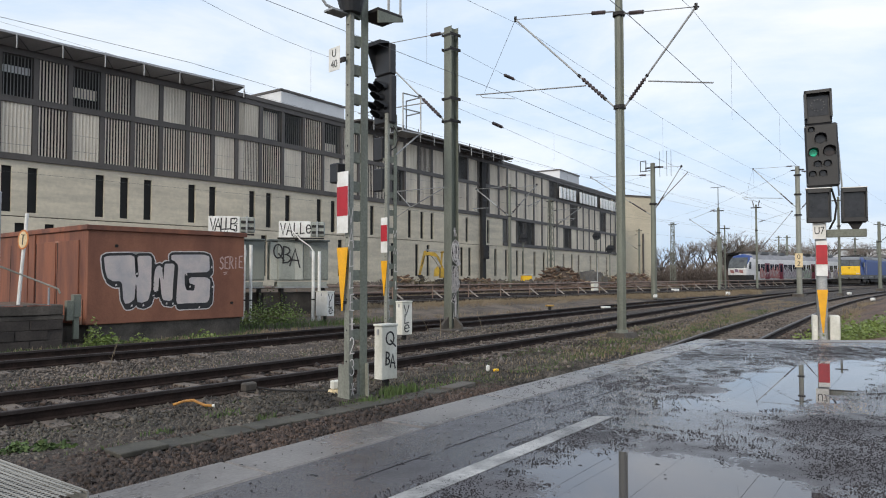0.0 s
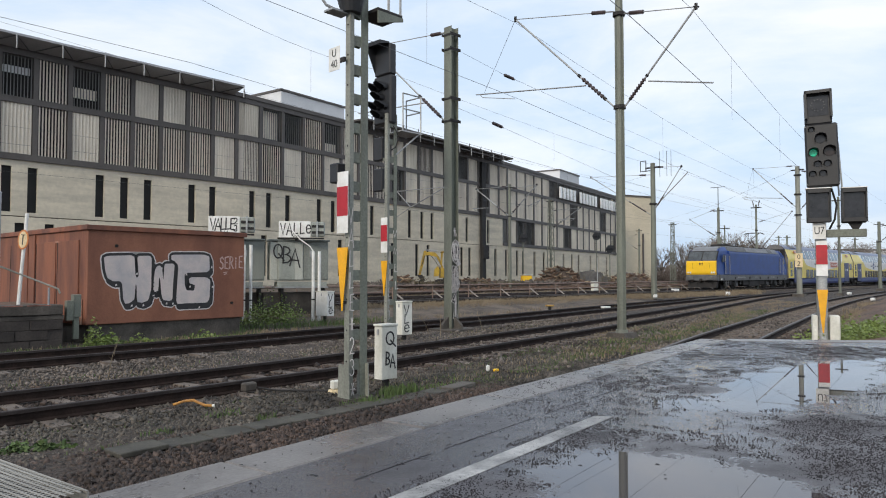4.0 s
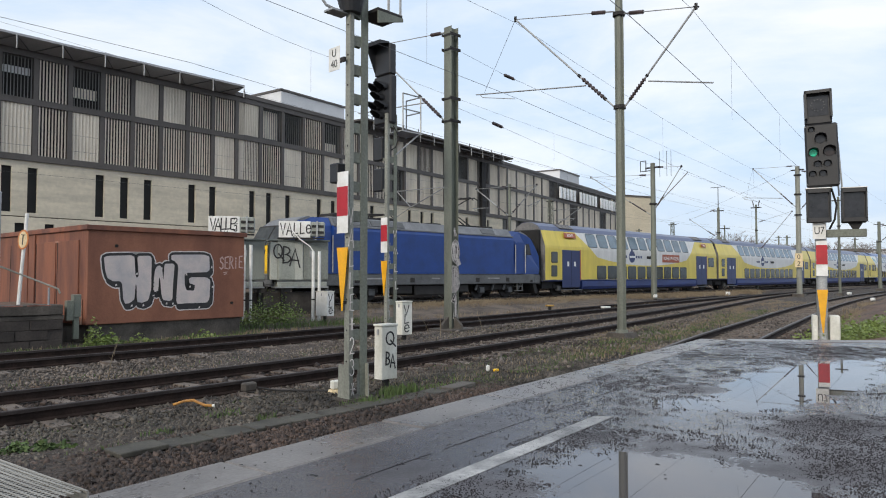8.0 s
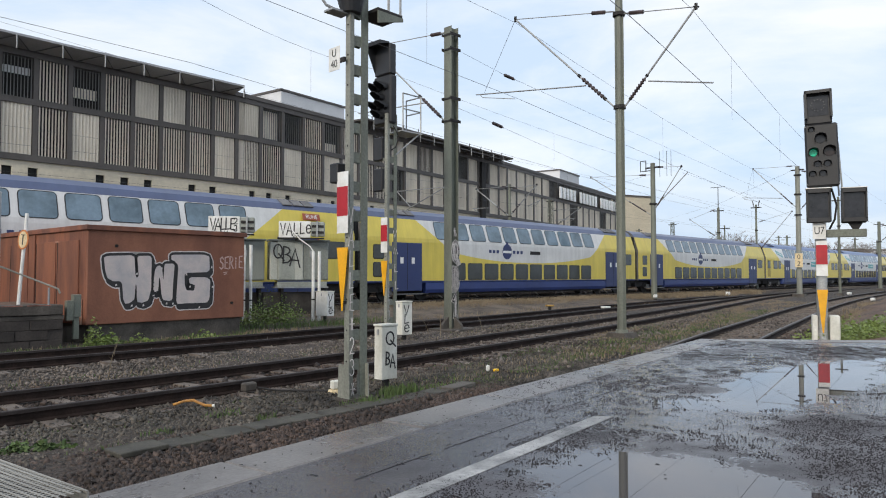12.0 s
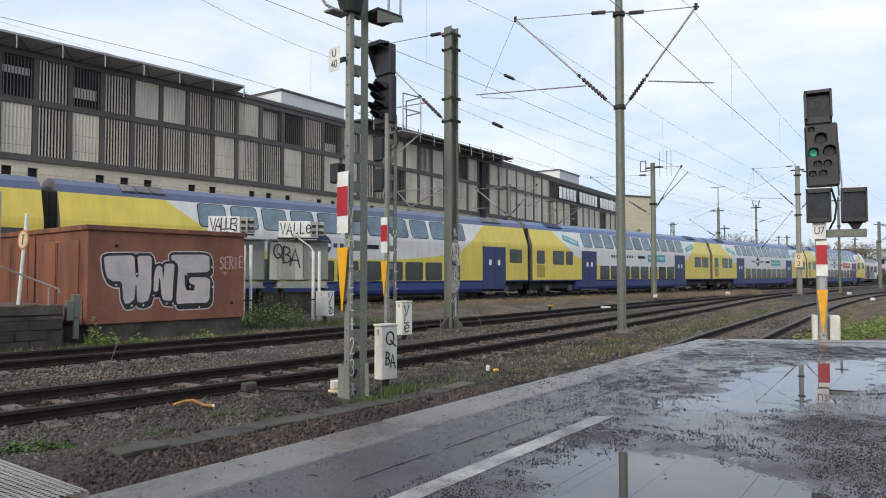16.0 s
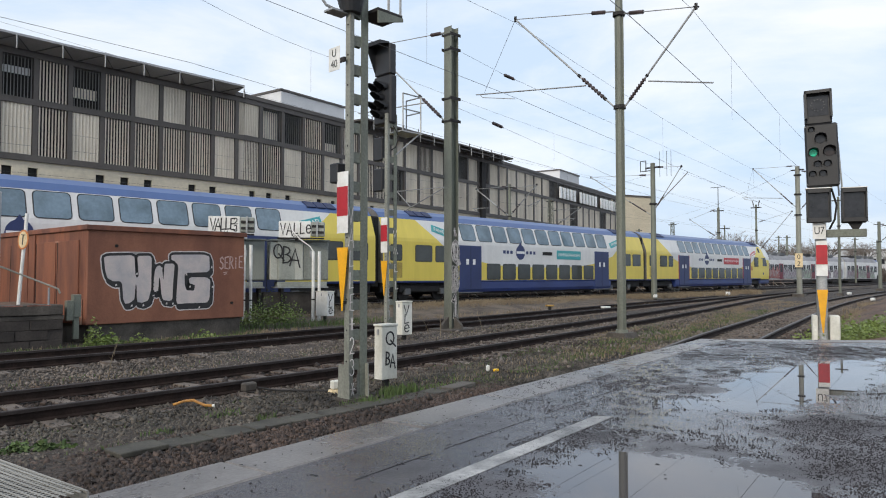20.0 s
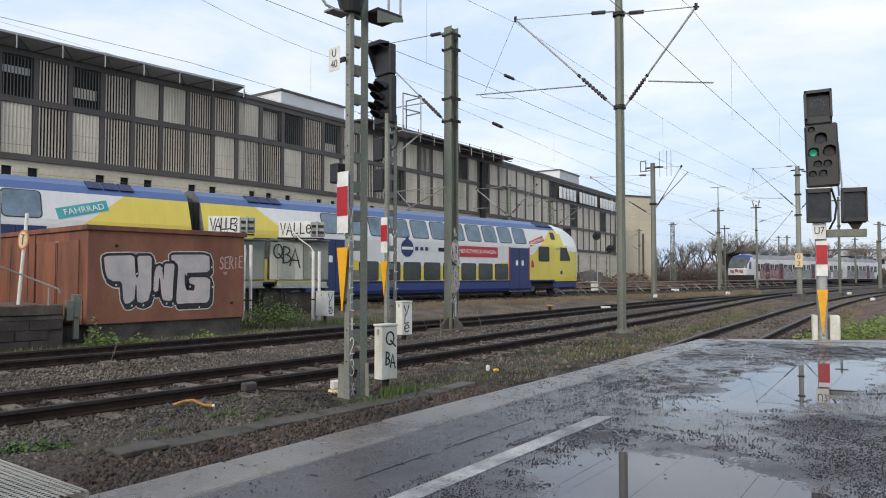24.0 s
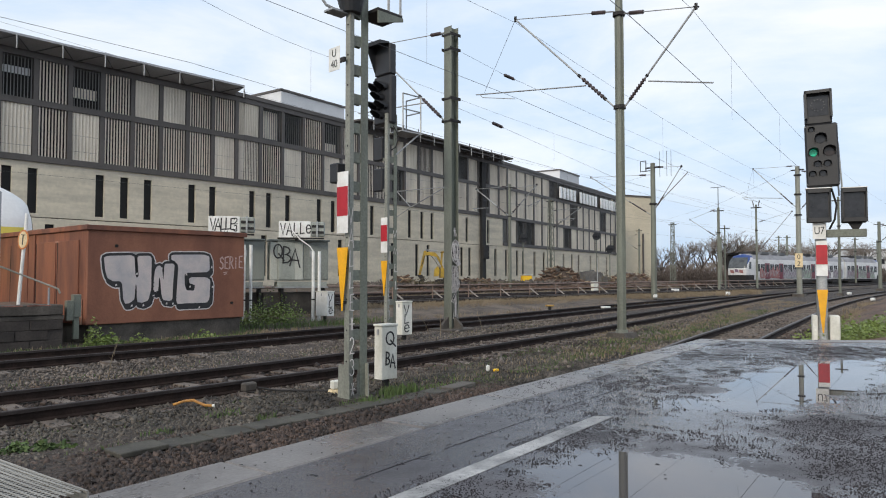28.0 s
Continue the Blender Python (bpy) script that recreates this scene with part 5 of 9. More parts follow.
# ---- red-brown relay hut ----
def make_hut():
    root = thing("relay_hut", pose(-10.22, 19.99, 0.12, 0, 0, 50.2), "red-brown concrete relay hut sprayed with silver graffiti", "hut")
    W, D, H = 5.24, 7.4, 2.74
    front = part("front_wall", box(0, W, 0, 0.12, 0, H, bevel=0.012), M_RUSTRED, root)
    part("rear_wall", box(0, W, D - 0.12, D, 0, H), M_RUSTRED, root)
    side = part("side_wall", box(0.002, 0.12, 0.122, D - 0.122, 0, H), M_RUSTSIDE, root, "orange-brown streaked side wall")
    part("side_wall", box(W - 0.12, W - 0.002, 0.122, D - 0.122, 0, H), M_RUSTSIDE, root)
    part("roof", box(-0.07, W + 0.07, -0.07, D + 0.07, H + 0.002, H + 0.15, bevel=0.01), M_RUSTSIDE, root)
    part("plinth", box(0.1, W - 0.1, 0.1, D - 0.1, -0.6, -0.002), M_OLDCONC, root)
    # steel doors and frame ribs on the side
    for a, b in ((0.55, 2.05), (2.2, 3.7), (4.4, 5.9)):
        d = part("steel_door", box(-0.03, 0.0, a, b, 0.05, H - 0.28, bevel=0.008), M_RUSTSIDE, root)
        part("door_seam", box(-0.036, -0.029, b - 0.05, b - 0.02, 0.08, H - 0.3), M_DARK, d)
    part("wall_rib", box(-0.05, 0.0, 3.78, 3.9, 0.0, H - 0.02, bevel=0.01), M_RUSTSIDE, root)
    for x, z in ((0.82, 2.3), (4.75, 0.5)):
        part("lifting_eye", rod(bmesh.new(), (x, -0.05, z), (x, 0.0, z), 0.045, n=10), M_DARK, front)
    # large block letters: pale halo, black outline, silver fill
    letter_h = [(0.46, 1.95), (0.56, 2.0), (1.27, 2.03), (1.37, 1.98), (1.41, 1.42), (1.46, 1.35), (1.51, 1.42), (1.46, 1.97), (1.51, 2.02), (1.85, 2.03), (1.91, 1.96), (1.91, 1.56), (1.91, 1.0), (1.82, 0.66), (1.64, 0.59), (1.49, 0.62), (1.46, 0.74), (1.45, 1.11), (1.42, 1.17), (1.39, 0.7), (1.23, 0.59), (1.11, 0.58), (1.05, 0.71), (1.01, 1.18), (0.94, 1.25), (0.74, 1.25), (0.57, 1.35), (0.5, 1.59)]
    letter_n = [(2.08, 1.7), (2.19, 1.74), (2.26, 1.6), (2.30, 1.25), (2.33, 1.74), (2.37, 1.79), (2.62, 1.8), (2.67, 1.74), (2.63, 1.21), (2.61, 0.67), (2.52, 0.62), (2.3, 0.66), (2.24, 0.86), (2.20, 1.3), (2.16, 1.38), (2.14, 0.95), (2.03, 0.91), (1.98, 1.0), (1.99, 1.3), (2.02, 1.56)]
    letter_g = [(2.56, 2.04), (2.61, 2.08), (3.68, 2.11), (3.89, 2.05), (3.91, 1.61), (3.81, 1.53), (3.09, 1.51), (3.01, 1.44), (3.03, 1.11), (3.09, 0.95), (3.35, 0.93), (3.39, 1.11), (3.19, 1.17), (3.17, 1.31), (3.25, 1.37), (3.81, 1.36), (3.94, 1.27), (3.91, 0.64), (3.81, 0.53), (3.1, 0.53), (2.78, 0.52), (2.74, 0.67), (2.77, 1.2), (2.80, 1.74), (2.68, 1.87), (2.56, 1.92)]
    shapes = [letter_h, letter_n, letter_g]

    def softened(poly):
        """Sprayed corners are round: each corner is cut."""
        return [tuple(Vector(p).lerp(Vector(q), f)) for p, q in zip(poly, poly[1:] + poly[:1]) for f in (0.11, 0.89)]

    def grown(poly, d):
        out = []
        k = len(poly)
        area = sum(poly[i][0] * poly[(i + 1) % k][1] - poly[(i + 1) % k][0] * poly[i][1] for i in range(k))
        s = 1 if area > 0 else -1
        for i in range(k):
            p, q, r = Vector(poly[i - 1]), Vector(poly[i]), Vector(poly[(i + 1) % k])
            a, b = (q - p).normalized(), (r - q).normalized()
            n = Vector((a.y + b.y, -a.x - b.x)) * s
            n = n.normalized() if n.length > 1e-6 else n
            out.append(tuple(q + n * d))
        return out

    def moved(poly, dx, dz):
        return [(x + dx, z + dz) for x, z in poly]

    for d, sh, y, mt, nm, lb in ((0.11, (0.05, -0.11), -0.002, M_PALEINK, "graffiti_halo", "pale sprayed outline"), (0.115, (0.0, 0.0), -0.003, M_PALEINK, "graffiti_halo", "pale sprayed outline"), (0.075, (0.05, -0.11), -0.006, M_INK, "graffiti_shadow", "black sprayed drop shadow"), (0.08, (0.0, 0.0), -0.007, M_INK, "graffiti_outline", "black sprayed outline"), (0.0, (0.0, 0.0), -0.011, M_SILVER, "graffiti_letter", "silver sprayed block letter")):
        for poly in shapes:
            bm = prism(bmesh.new(), moved(grown(softened(poly), d), *sh), y - 0.002, 0.01, "y")
            part(nm, bm, mt, front, lb)
    for x, z in ((0.80, 1.11), (1.42, 1.44), (2.0, 1.80), (2.21, 1.61), (1.96, 0.78), (1.28, 0.48), (1.64, 0.48), (2.39, 0.51), (2.6, 0.5), (3.05, 1.42), (3.18, 1.03), (3.95, 1.66), (4.0, 1.01), (3.52, 0.36)):
        part("graffiti_highlight", prism(bmesh.new(), [(x, z), (x + 0.06, z + 0.01), (x + 0.05, z + 0.07), (x + 0.015, z + 0.06)], -0.015, -0.005, "y"), M_PALEINK, front)
    for k in range(9):
        for x in (1.97, 2.72):
            part("graffiti_stud", rod(bmesh.new(), (x, -0.016, 0.72 + 0.12 * k), (x, -0.004, 0.72 + 0.12 * k), 0.03, n=6), M_INK, front)
    tag(front, "SERiE", 4.27, 1.64, 0.40, 0.042, M_PINKINK, -0.001, (0.46, 0.03), sx=0.52)
    tag(front, "=", 4.42, 1.44, 0.22, 0.024, M_PINKINK, -0.001)
    # streaks of older paint on the side
    for y, z, w, hh in ((0.25, 0.0, 0.16, 0.75), (5.0, 0.3, 0.2, 0.9), (1.9, 2.42, 0.3, 0.05)):
        part("paint_patch", box(-0.034, -0.02, y, y + w, z, z + hh), M_PALEPATCH, side)
    nearer(root)
    return root


M_PINKINK = mat("pinkish_spray_paint", (0.55, 0.38, 0.34), (0.40, 0.25, 0.22), 0.6, scale=6, bump=0)
M_OLDCONC = mat("dark_old_slab_concrete", (0.098, 0.085, 0.072), (0.040, 0.034, 0.029), 0.8, scale=1.4, fine=25, bump=0.3)
M_PALEPATCH = mat("flaking_pale_paint", (0.42, 0.26, 0.19), (0.26, 0.10, 0.06), 0.8, scale=6, fine=40, bump=0.1)
make_hut()


# ---- old platform beside the hut ----
def make_old_platform():
    root = thing("old_platform", place(6.4, 20.3, 0.0, 0), "low old platform end with weathered concrete slabs", "platform", "", "structure")
    part("wall", box(-30, 0, 0.05, 4.4, -0.45, 0.36), M_DARKCONC, root, "dark damp platform wall")
    for k in range(10):
        x1 = -k * 1.85
        for z0, z1, o in ((0.50, 0.76, 0.0), (0.36, 0.49, 0.04)):
            part("coping_slab", box(x1 - 1.82 + o, x1 + o - 0.02, -0.02 + o, 0.9, z0, z1, bevel=0.015), M_OLDCONC, root)
    part("surface", box(-30, -0.02, 0.9, 4.4, 0.362, 0.73), M_EARTH, root)
    for row, z in enumerate((-0.42, -0.15, 0.11)):
        for k in range(14):
            x1 = -0.02 - k * 0.78 - 0.35 * (row % 2)
            part("wall_block", box(x1 - 0.76, x1, 0.03 - 0.012 * ((k + row) % 3), 0.05, z, z + 0.245, bevel=0.006), M_DARKCONC, root)
    for k in range(16):
        x1 = -rng.uniform(0.0, 5.5)
        l = rng.uniform(0.08, 0.5)
        part("paint_patch", box(x1 - l, x1, -0.024, 0.02 + rng.uniform(0, 0.1), 0.735, 0.764), M_FADEDEDGE, root)
    # handrail down the end
    hr = thing("handrail", place(5.85, 20.45, 0.76), "bent grey steel handrail at the platform end", "handrail")
    part("rail_tube", tube(bmesh.new(), [(-1.0, 0.45, 0.98), (-0.9, 0.4, 1.05), (0.45, 0.0, 0.42), (0.5, 0.0, 0.3)], 0.026, 7), M_MASTPALE, hr)
    part("post", rod(bmesh.new(), (0.25, 0.08, 0.0), (0.25, 0.08, 0.46), 0.028), M_GALV, hr)
    part("post", rod(bmesh.new(), (-0.85, 0.38, 0.0), (-0.85, 0.38, 0.98), 0.028), M_GALV, hr)
    # leaning sign
    sg = thing("trackside_sign", pose(-11.52, 18.9, 0.74, 0, 4.3, 0), "leaning white post with an oval cream sign", "sign")
    part("post", rod(bmesh.new(), (0, 0, 0), (0, 0, 2.5), 0.045, n=10), M_WHITE, sg)
    pl = part("oval_border", prism(bmesh.new(), [(0.145 * math.cos(a * math.tau / 20), 1.78 + 0.27 * math.sin(a * math.tau / 20)) for a in range(20)], -0.075, -0.05, "y"), M_ORANGERIM, sg, "orange sign rim")
    part("oval_plate", prism(bmesh.new(), [(0.112 * math.cos(a * math.tau / 20), 1.78 + 0.225 * math.sin(a * math.tau / 20)) for a in range(20)], -0.08, -0.07, "y"), M_CREAMPLATE, pl)
    bm = bmesh.new()
    bx(bm, -0.014, 0.014, -0.084, -0.078, 1.64, 1.91)
    bx(bm, -0.05, 0.05, -0.084, -0.078, 1.895, 1.92)
    part("letter", bm, M_INK, pl)
    # steel post at the edge
    sp = thing("steel_post", pose(-11.85, 18.5, 0.7), "plain grey steel post on the old platform", "post")
    part("pole", rod(bmesh.new(), (0, 0, 0), (0, 0, 3.05), 0.055, n=10), M_GALV, sp)
    part("cap", rod(bmesh.new(), (0, 0, 3.052), (0, 0, 3.1), 0.07, 0.03, n=10), M_GALV, sp)
    cb = thing("small_cabinet", pose(-10.05, 19.0, -0.1, 0, 0, 48), "small grey-green trackside cabinet by the hut", "cabinet")
    part("body", box(0, 0.2, 0.05, 0.26, 0.5, 1.12, bevel=0.012), M_MAST, cb)
    part("door", box(-0.19, -0.01, 0.0, 0.18, 0.42, 0.96, bevel=0.012), M_MAST, cb)
    part("foot", box(0.03, 0.17, 0.1, 0.22, -0.1, 0.498), M_MAST, cb)
    for ob in (root, hr, sg, sp, cb):
        nearer(ob)


M_FADEDEDGE = mat("faded_red_edge_paint", (0.30, 0.13, 0.10), (0.16, 0.08, 0.065), 0.8, scale=8, fine=40, bump=0.1)
M_ORANGERIM = mat("orange_sign_rim", (0.62, 0.22, 0.05), (0.45, 0.15, 0.05), 0.5, scale=9, bump=0.02)
M_CREAMPLATE = mat("cream_sign_plate", (0.72, 0.58, 0.36), (0.60, 0.47, 0.27), 0.5, scale=9, bump=0.02)
make_old_platform()


# ---- signal masts on the near side ----
def battened(root, wu, dv, H, pitch, gap, mt, mt_lit, fl=0.115, fr=0.115, cx=0.0):
    """Two channels joined by batten plates."""
    # left channel: its brighter light is put into the paler paint
    for s, name_mt in ((-1, mt_lit), (1, mt)):
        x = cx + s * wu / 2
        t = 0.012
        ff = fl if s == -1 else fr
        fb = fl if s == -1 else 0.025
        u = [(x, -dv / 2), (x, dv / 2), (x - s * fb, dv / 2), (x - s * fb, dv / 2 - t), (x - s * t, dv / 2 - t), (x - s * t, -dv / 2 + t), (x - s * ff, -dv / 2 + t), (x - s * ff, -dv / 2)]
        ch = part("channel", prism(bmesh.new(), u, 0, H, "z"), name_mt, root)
        if s == -1:
            bm = bmesh.new()
            z = 0.5
            while z < H:
                rod(bm, (x - 0.006, 0.0, z), (x + 0.001, 0.0, z), 0.013, n=8)
                z += 0.43
            part("bolt_hole", bm, M_DARK, ch)
    z = 0.45
    while z < H - 0.05:
        for y in (-1, 1):
            part("batten", box(cx - wu / 2 + fl - 0.03, cx + wu / 2 - fr + 0.03, y * (dv / 2 - 0.020) - 0.006, y * (dv / 2 - 0.020) + 0.006, z - (pitch - gap) / 2, z + (pitch - gap) / 2), mt, root)
        z += pitch


def mast_plates(root, x, y, w, z_tri, z_sq):
    """The white-red-white plate and the yellow wedge below it."""
    a0, a1, a2, a3 = z_sq
    pl = part("marker_plate", box(x - 0.004, x + 0.004, y - w / 2, y + w / 2, a0, a3), M_WHITE, root, "white and red enamel mast plate")
    part("red_field", box(x - 0.009, x - 0.004, y - w / 2 + 0.003, y + w / 2 - 0.003, a1, a2), M_RED, pl)
    t0, t1 = z_tri
    part("wedge_plate", prism(bmesh.new(), [(y - w / 2, t1), (y + w / 2, t1), (y + 0.01, t0), (y - 0.01, t0)], x - 0.004, x + 0.004, "x"), M_AMBER, root, "yellow enamel wedge plate")


def sign_plate(root, x, y, z, w, hgt, lines, size):
    pl = part("number_plate", box(x - 0.003, x + 0.003, y - w / 2, y + w / 2, z - hgt / 2, z + hgt / 2, bevel=0.002), M_WHITE, root, "white signal plate with black lettering")
    for k, s in enumerate(lines):
        words("lettering", s, size, pose(x - 0.005, y, z + hgt * (0.23 if k == 0 else -0.23) * (len(lines) > 1), 90, 0, -90), M_INK, pl, 0.001)


def hood(root, x, y, z, r, length, parent_mt):
    """A half-round lamp hood pointing along -x."""
    bm = bmesh.new()
    pts = [(y + r * math.cos(radians(a)), z + r * math.sin(radians(a))) for a in range(-20, 201, 20)]
    inn = [(y + (r - 0.012) * math.cos(radians(a)), z + (r - 0.012) * math.sin(radians(a))) for a in range(200, -21, -20)]
    prism(bm, pts + inn, x - length, x, "x")
    for v in bm.verts:
        if v.co.x < x - length / 2 and v.co.z < z + r * 0.5:
            v.co.x += length * 0.55 * (1 - max(0, (v.co.z - z)) / (r * 0.5))
    return part("hood", bm, parent_mt, root)


def make_signal_u40():
    root = thing("signal_mast", pose(-1.25, 9.78, -0.15, 0, 0, TURN), "green lattice signal mast with red and white plate and tags", "signal mast", "signals")
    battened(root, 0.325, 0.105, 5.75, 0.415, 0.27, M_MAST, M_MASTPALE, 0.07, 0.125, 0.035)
    for z in (1.3, 2.0, 2.4, 3.0):
        part("plate_stay", box(-0.184, -0.128, 0.0, 0.03, z, z + 0.04), M_UNDER, root)
    for s in (-1, 1):
        part("foot_plate", prism(bmesh.new(), [(-0.13, 0.0), (0.13, 0.0), (0.11, 0.46), (-0.11, 0.46)], s * 0.17 - 0.008, s * 0.17 + 0.008, "x"), M_MASTPALE, root)
    part("base_frame", box(-0.24, 0.24, -0.16, 0.16, -0.06, 0.0), M_OLDCONC, root)
    part("foundation", box(-0.3, 0.3, -0.25, 0.25, -0.3, -0.062, bevel=0.02), M_MIDCONC, root)
    mast_plates(root, -0.185, 0.03, 0.245, (1.2, 2.08), (2.28, 2.52, 2.93, 3.14))
    sign_plate(root, -0.2, 0.22, 4.77, 0.26, 0.34, ("U", "40"), 0.155)
    part("plate_bracket", box(-0.2, -0.16, 0.0, 0.12, 4.7, 4.76), M_UNDER, root)
    part("junction_box", box(-0.2, 0.02, 0.14, 0.32, 3.0, 3.28, bevel=0.015), M_BLACK, root)
    # platform, hood and ring at the head
    pf = part("head_platform", box(0.2, 0.68, -0.26, 0.2, 5.45, 5.51, bevel=0.01), M_UNDER, root)
    part("platform_edge", prism(bmesh.new(), [(0.2, 5.28), (0.68, 5.41), (0.68, 5.46), (0.2, 5.46)], -0.27, -0.25, "y"), M_MAST, pf)
    part("platform_rail", tube(bmesh.new(), [(0.65, -0.24, 5.5), (0.65, -0.24, 6.2), (0.3, -0.24, 6.2)], 0.02, 6), M_GALV, pf)
    part("platform_rail", tube(bmesh.new(), [(0.42, -0.24, 5.5), (0.42, -0.24, 6.2)], 0.02, 6), M_GALV, pf)
    part("lamp_bowl", rod(bmesh.new(), (-0.08, 0.0, 5.4), (-0.08, 0.0, 5.85), 0.14, 0.27, n=18), M_BLACK, root, "dark underside of the signal head")
    part("bowl_bracket", tube(bmesh.new(), [(-0.5, 0.3, 5.75), (-0.36, 0.2, 5.5), (-0.14, 0.08, 5.40)], 0.022, 6), M_GALV, root)
    part("bowl_shelf", box(-0.4, -0.1, 0.0, 0.2, 5.38, 5.41), M_GALV, root)
    tag(root, "VALLE*23*", -0.165, 2.40, 0.23, 0.013, M_PALEINK, -0.076, (0.02, -1.3), sx=0.46)
    return root


make_signal_u40()


def make_signal_rear():
    root = thing("signal_mast", pose(-1.47, 19.5, -0.15, 0, 0, TURN), "lattice signal mast with a black hooded signal head", "signal mast", "signals")
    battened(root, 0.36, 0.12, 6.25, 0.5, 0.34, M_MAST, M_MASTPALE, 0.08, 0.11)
    tag(root, "VALLE23", -0.165, 2.35, 0.25, 0.016, M_GALV, -0.076, (0.0, -1.25), sx=0.42)
    mast_plates(root, -0.20, 0.05, 0.27, (1.12, 2.1), (2.33, 2.64, 3.1, 3.31))
    part("foundation", box(-0.35, 0.35, -0.3, 0.3, -0.3, 0.0, bevel=0.02), M_MIDCONC, root)
    head = part("signal_board", box(-0.14, 0.12, -0.13, 0.60, 5.98, 7.36, bevel=0.04), M_BLACK, root, "black signal board")
    top = part("indicator_box", box(-0.12, 0.14, -0.07, 0.58, 7.39, 8.27, bevel=0.03), M_BLACK, root, "black indicator box")
    part("indicator_hood", prism(bmesh.new(), [(-0.45, 8.17), (-0.11, 8.25), (-0.11, 8.29), (-0.47, 8.27)], -0.05, 0.56, "y"), M_BLACK, top)
    part("indicator_cheek", prism(bmesh.new(), [(-0.45, 8.18), (-0.11, 8.25), (-0.11, 7.45)], 0.54, 0.56, "y"), M_BLACK, top)
    for y, z in ((0.1, 7.0), (0.38, 6.98), (0.24, 6.72), (0.08, 6.45), (0.38, 6.45), (0.24, 6.2)):
        hood(head, -0.14, y, z, 0.135, 0.36, M_BLACK)
        part("lens", rod(bmesh.new(), (-0.15, y, z), (-0.138, y, z), 0.085, n=14), M_LENS, head)
    for z0, z1 in ((4.98, 5.65), (4.1, 4.75)):
        part("distant_box", box(-0.05, 0.12, 0.34, 0.72, z0, z1, bevel=0.025), M_BLACK, root, "black auxiliary signal box")
        part("box_bracket", box(0.0, 0.06, 0.1, 0.34, z0 - 0.02, z0 + 0.06), M_MAST, root)
    # maintenance cage behind the head
    cage = part("cage_floor", box(0.15, 0.95, -0.3, 0.35, 5.75, 5.79), M_GALV, root)
    for x, y in ((0.2, -0.28), (0.9, -0.28), (0.9, 0.33)):
        part("cage_post", rod(bmesh.new(), (x, y, 5.79), (x, y, 6.85), 0.022, n=6), M_GALV, cage)
    for z in (6.4, 6.84):
        part("cage_rail", tube(bmesh.new(), [(0.2, -0.28, z), (0.9, -0.28, z), (0.9, 0.33, z)], 0.02, 6), M_GALV, cage)
    part("cage_brace", rod(bmesh.new(), (0.1, -0.1, 5.1), (0.85, -0.25, 5.75), 0.025, n=6), M_GALV, cage)
    part("cable_loop", tube(bmesh.new(), [(0.0, -0.1, 5.9), (0.12, -0.2, 5.6), (0.05, -0.15, 5.3), (-0.1, -0.12, 5.2)], 0.02, 6), M_UNDER, root)
    tag(root, "/~LL", 0.0, 2.75, 0.22, 0.02, M_PALEINK, -0.09, (0.1, -2.2))
    return root


make_signal_rear()


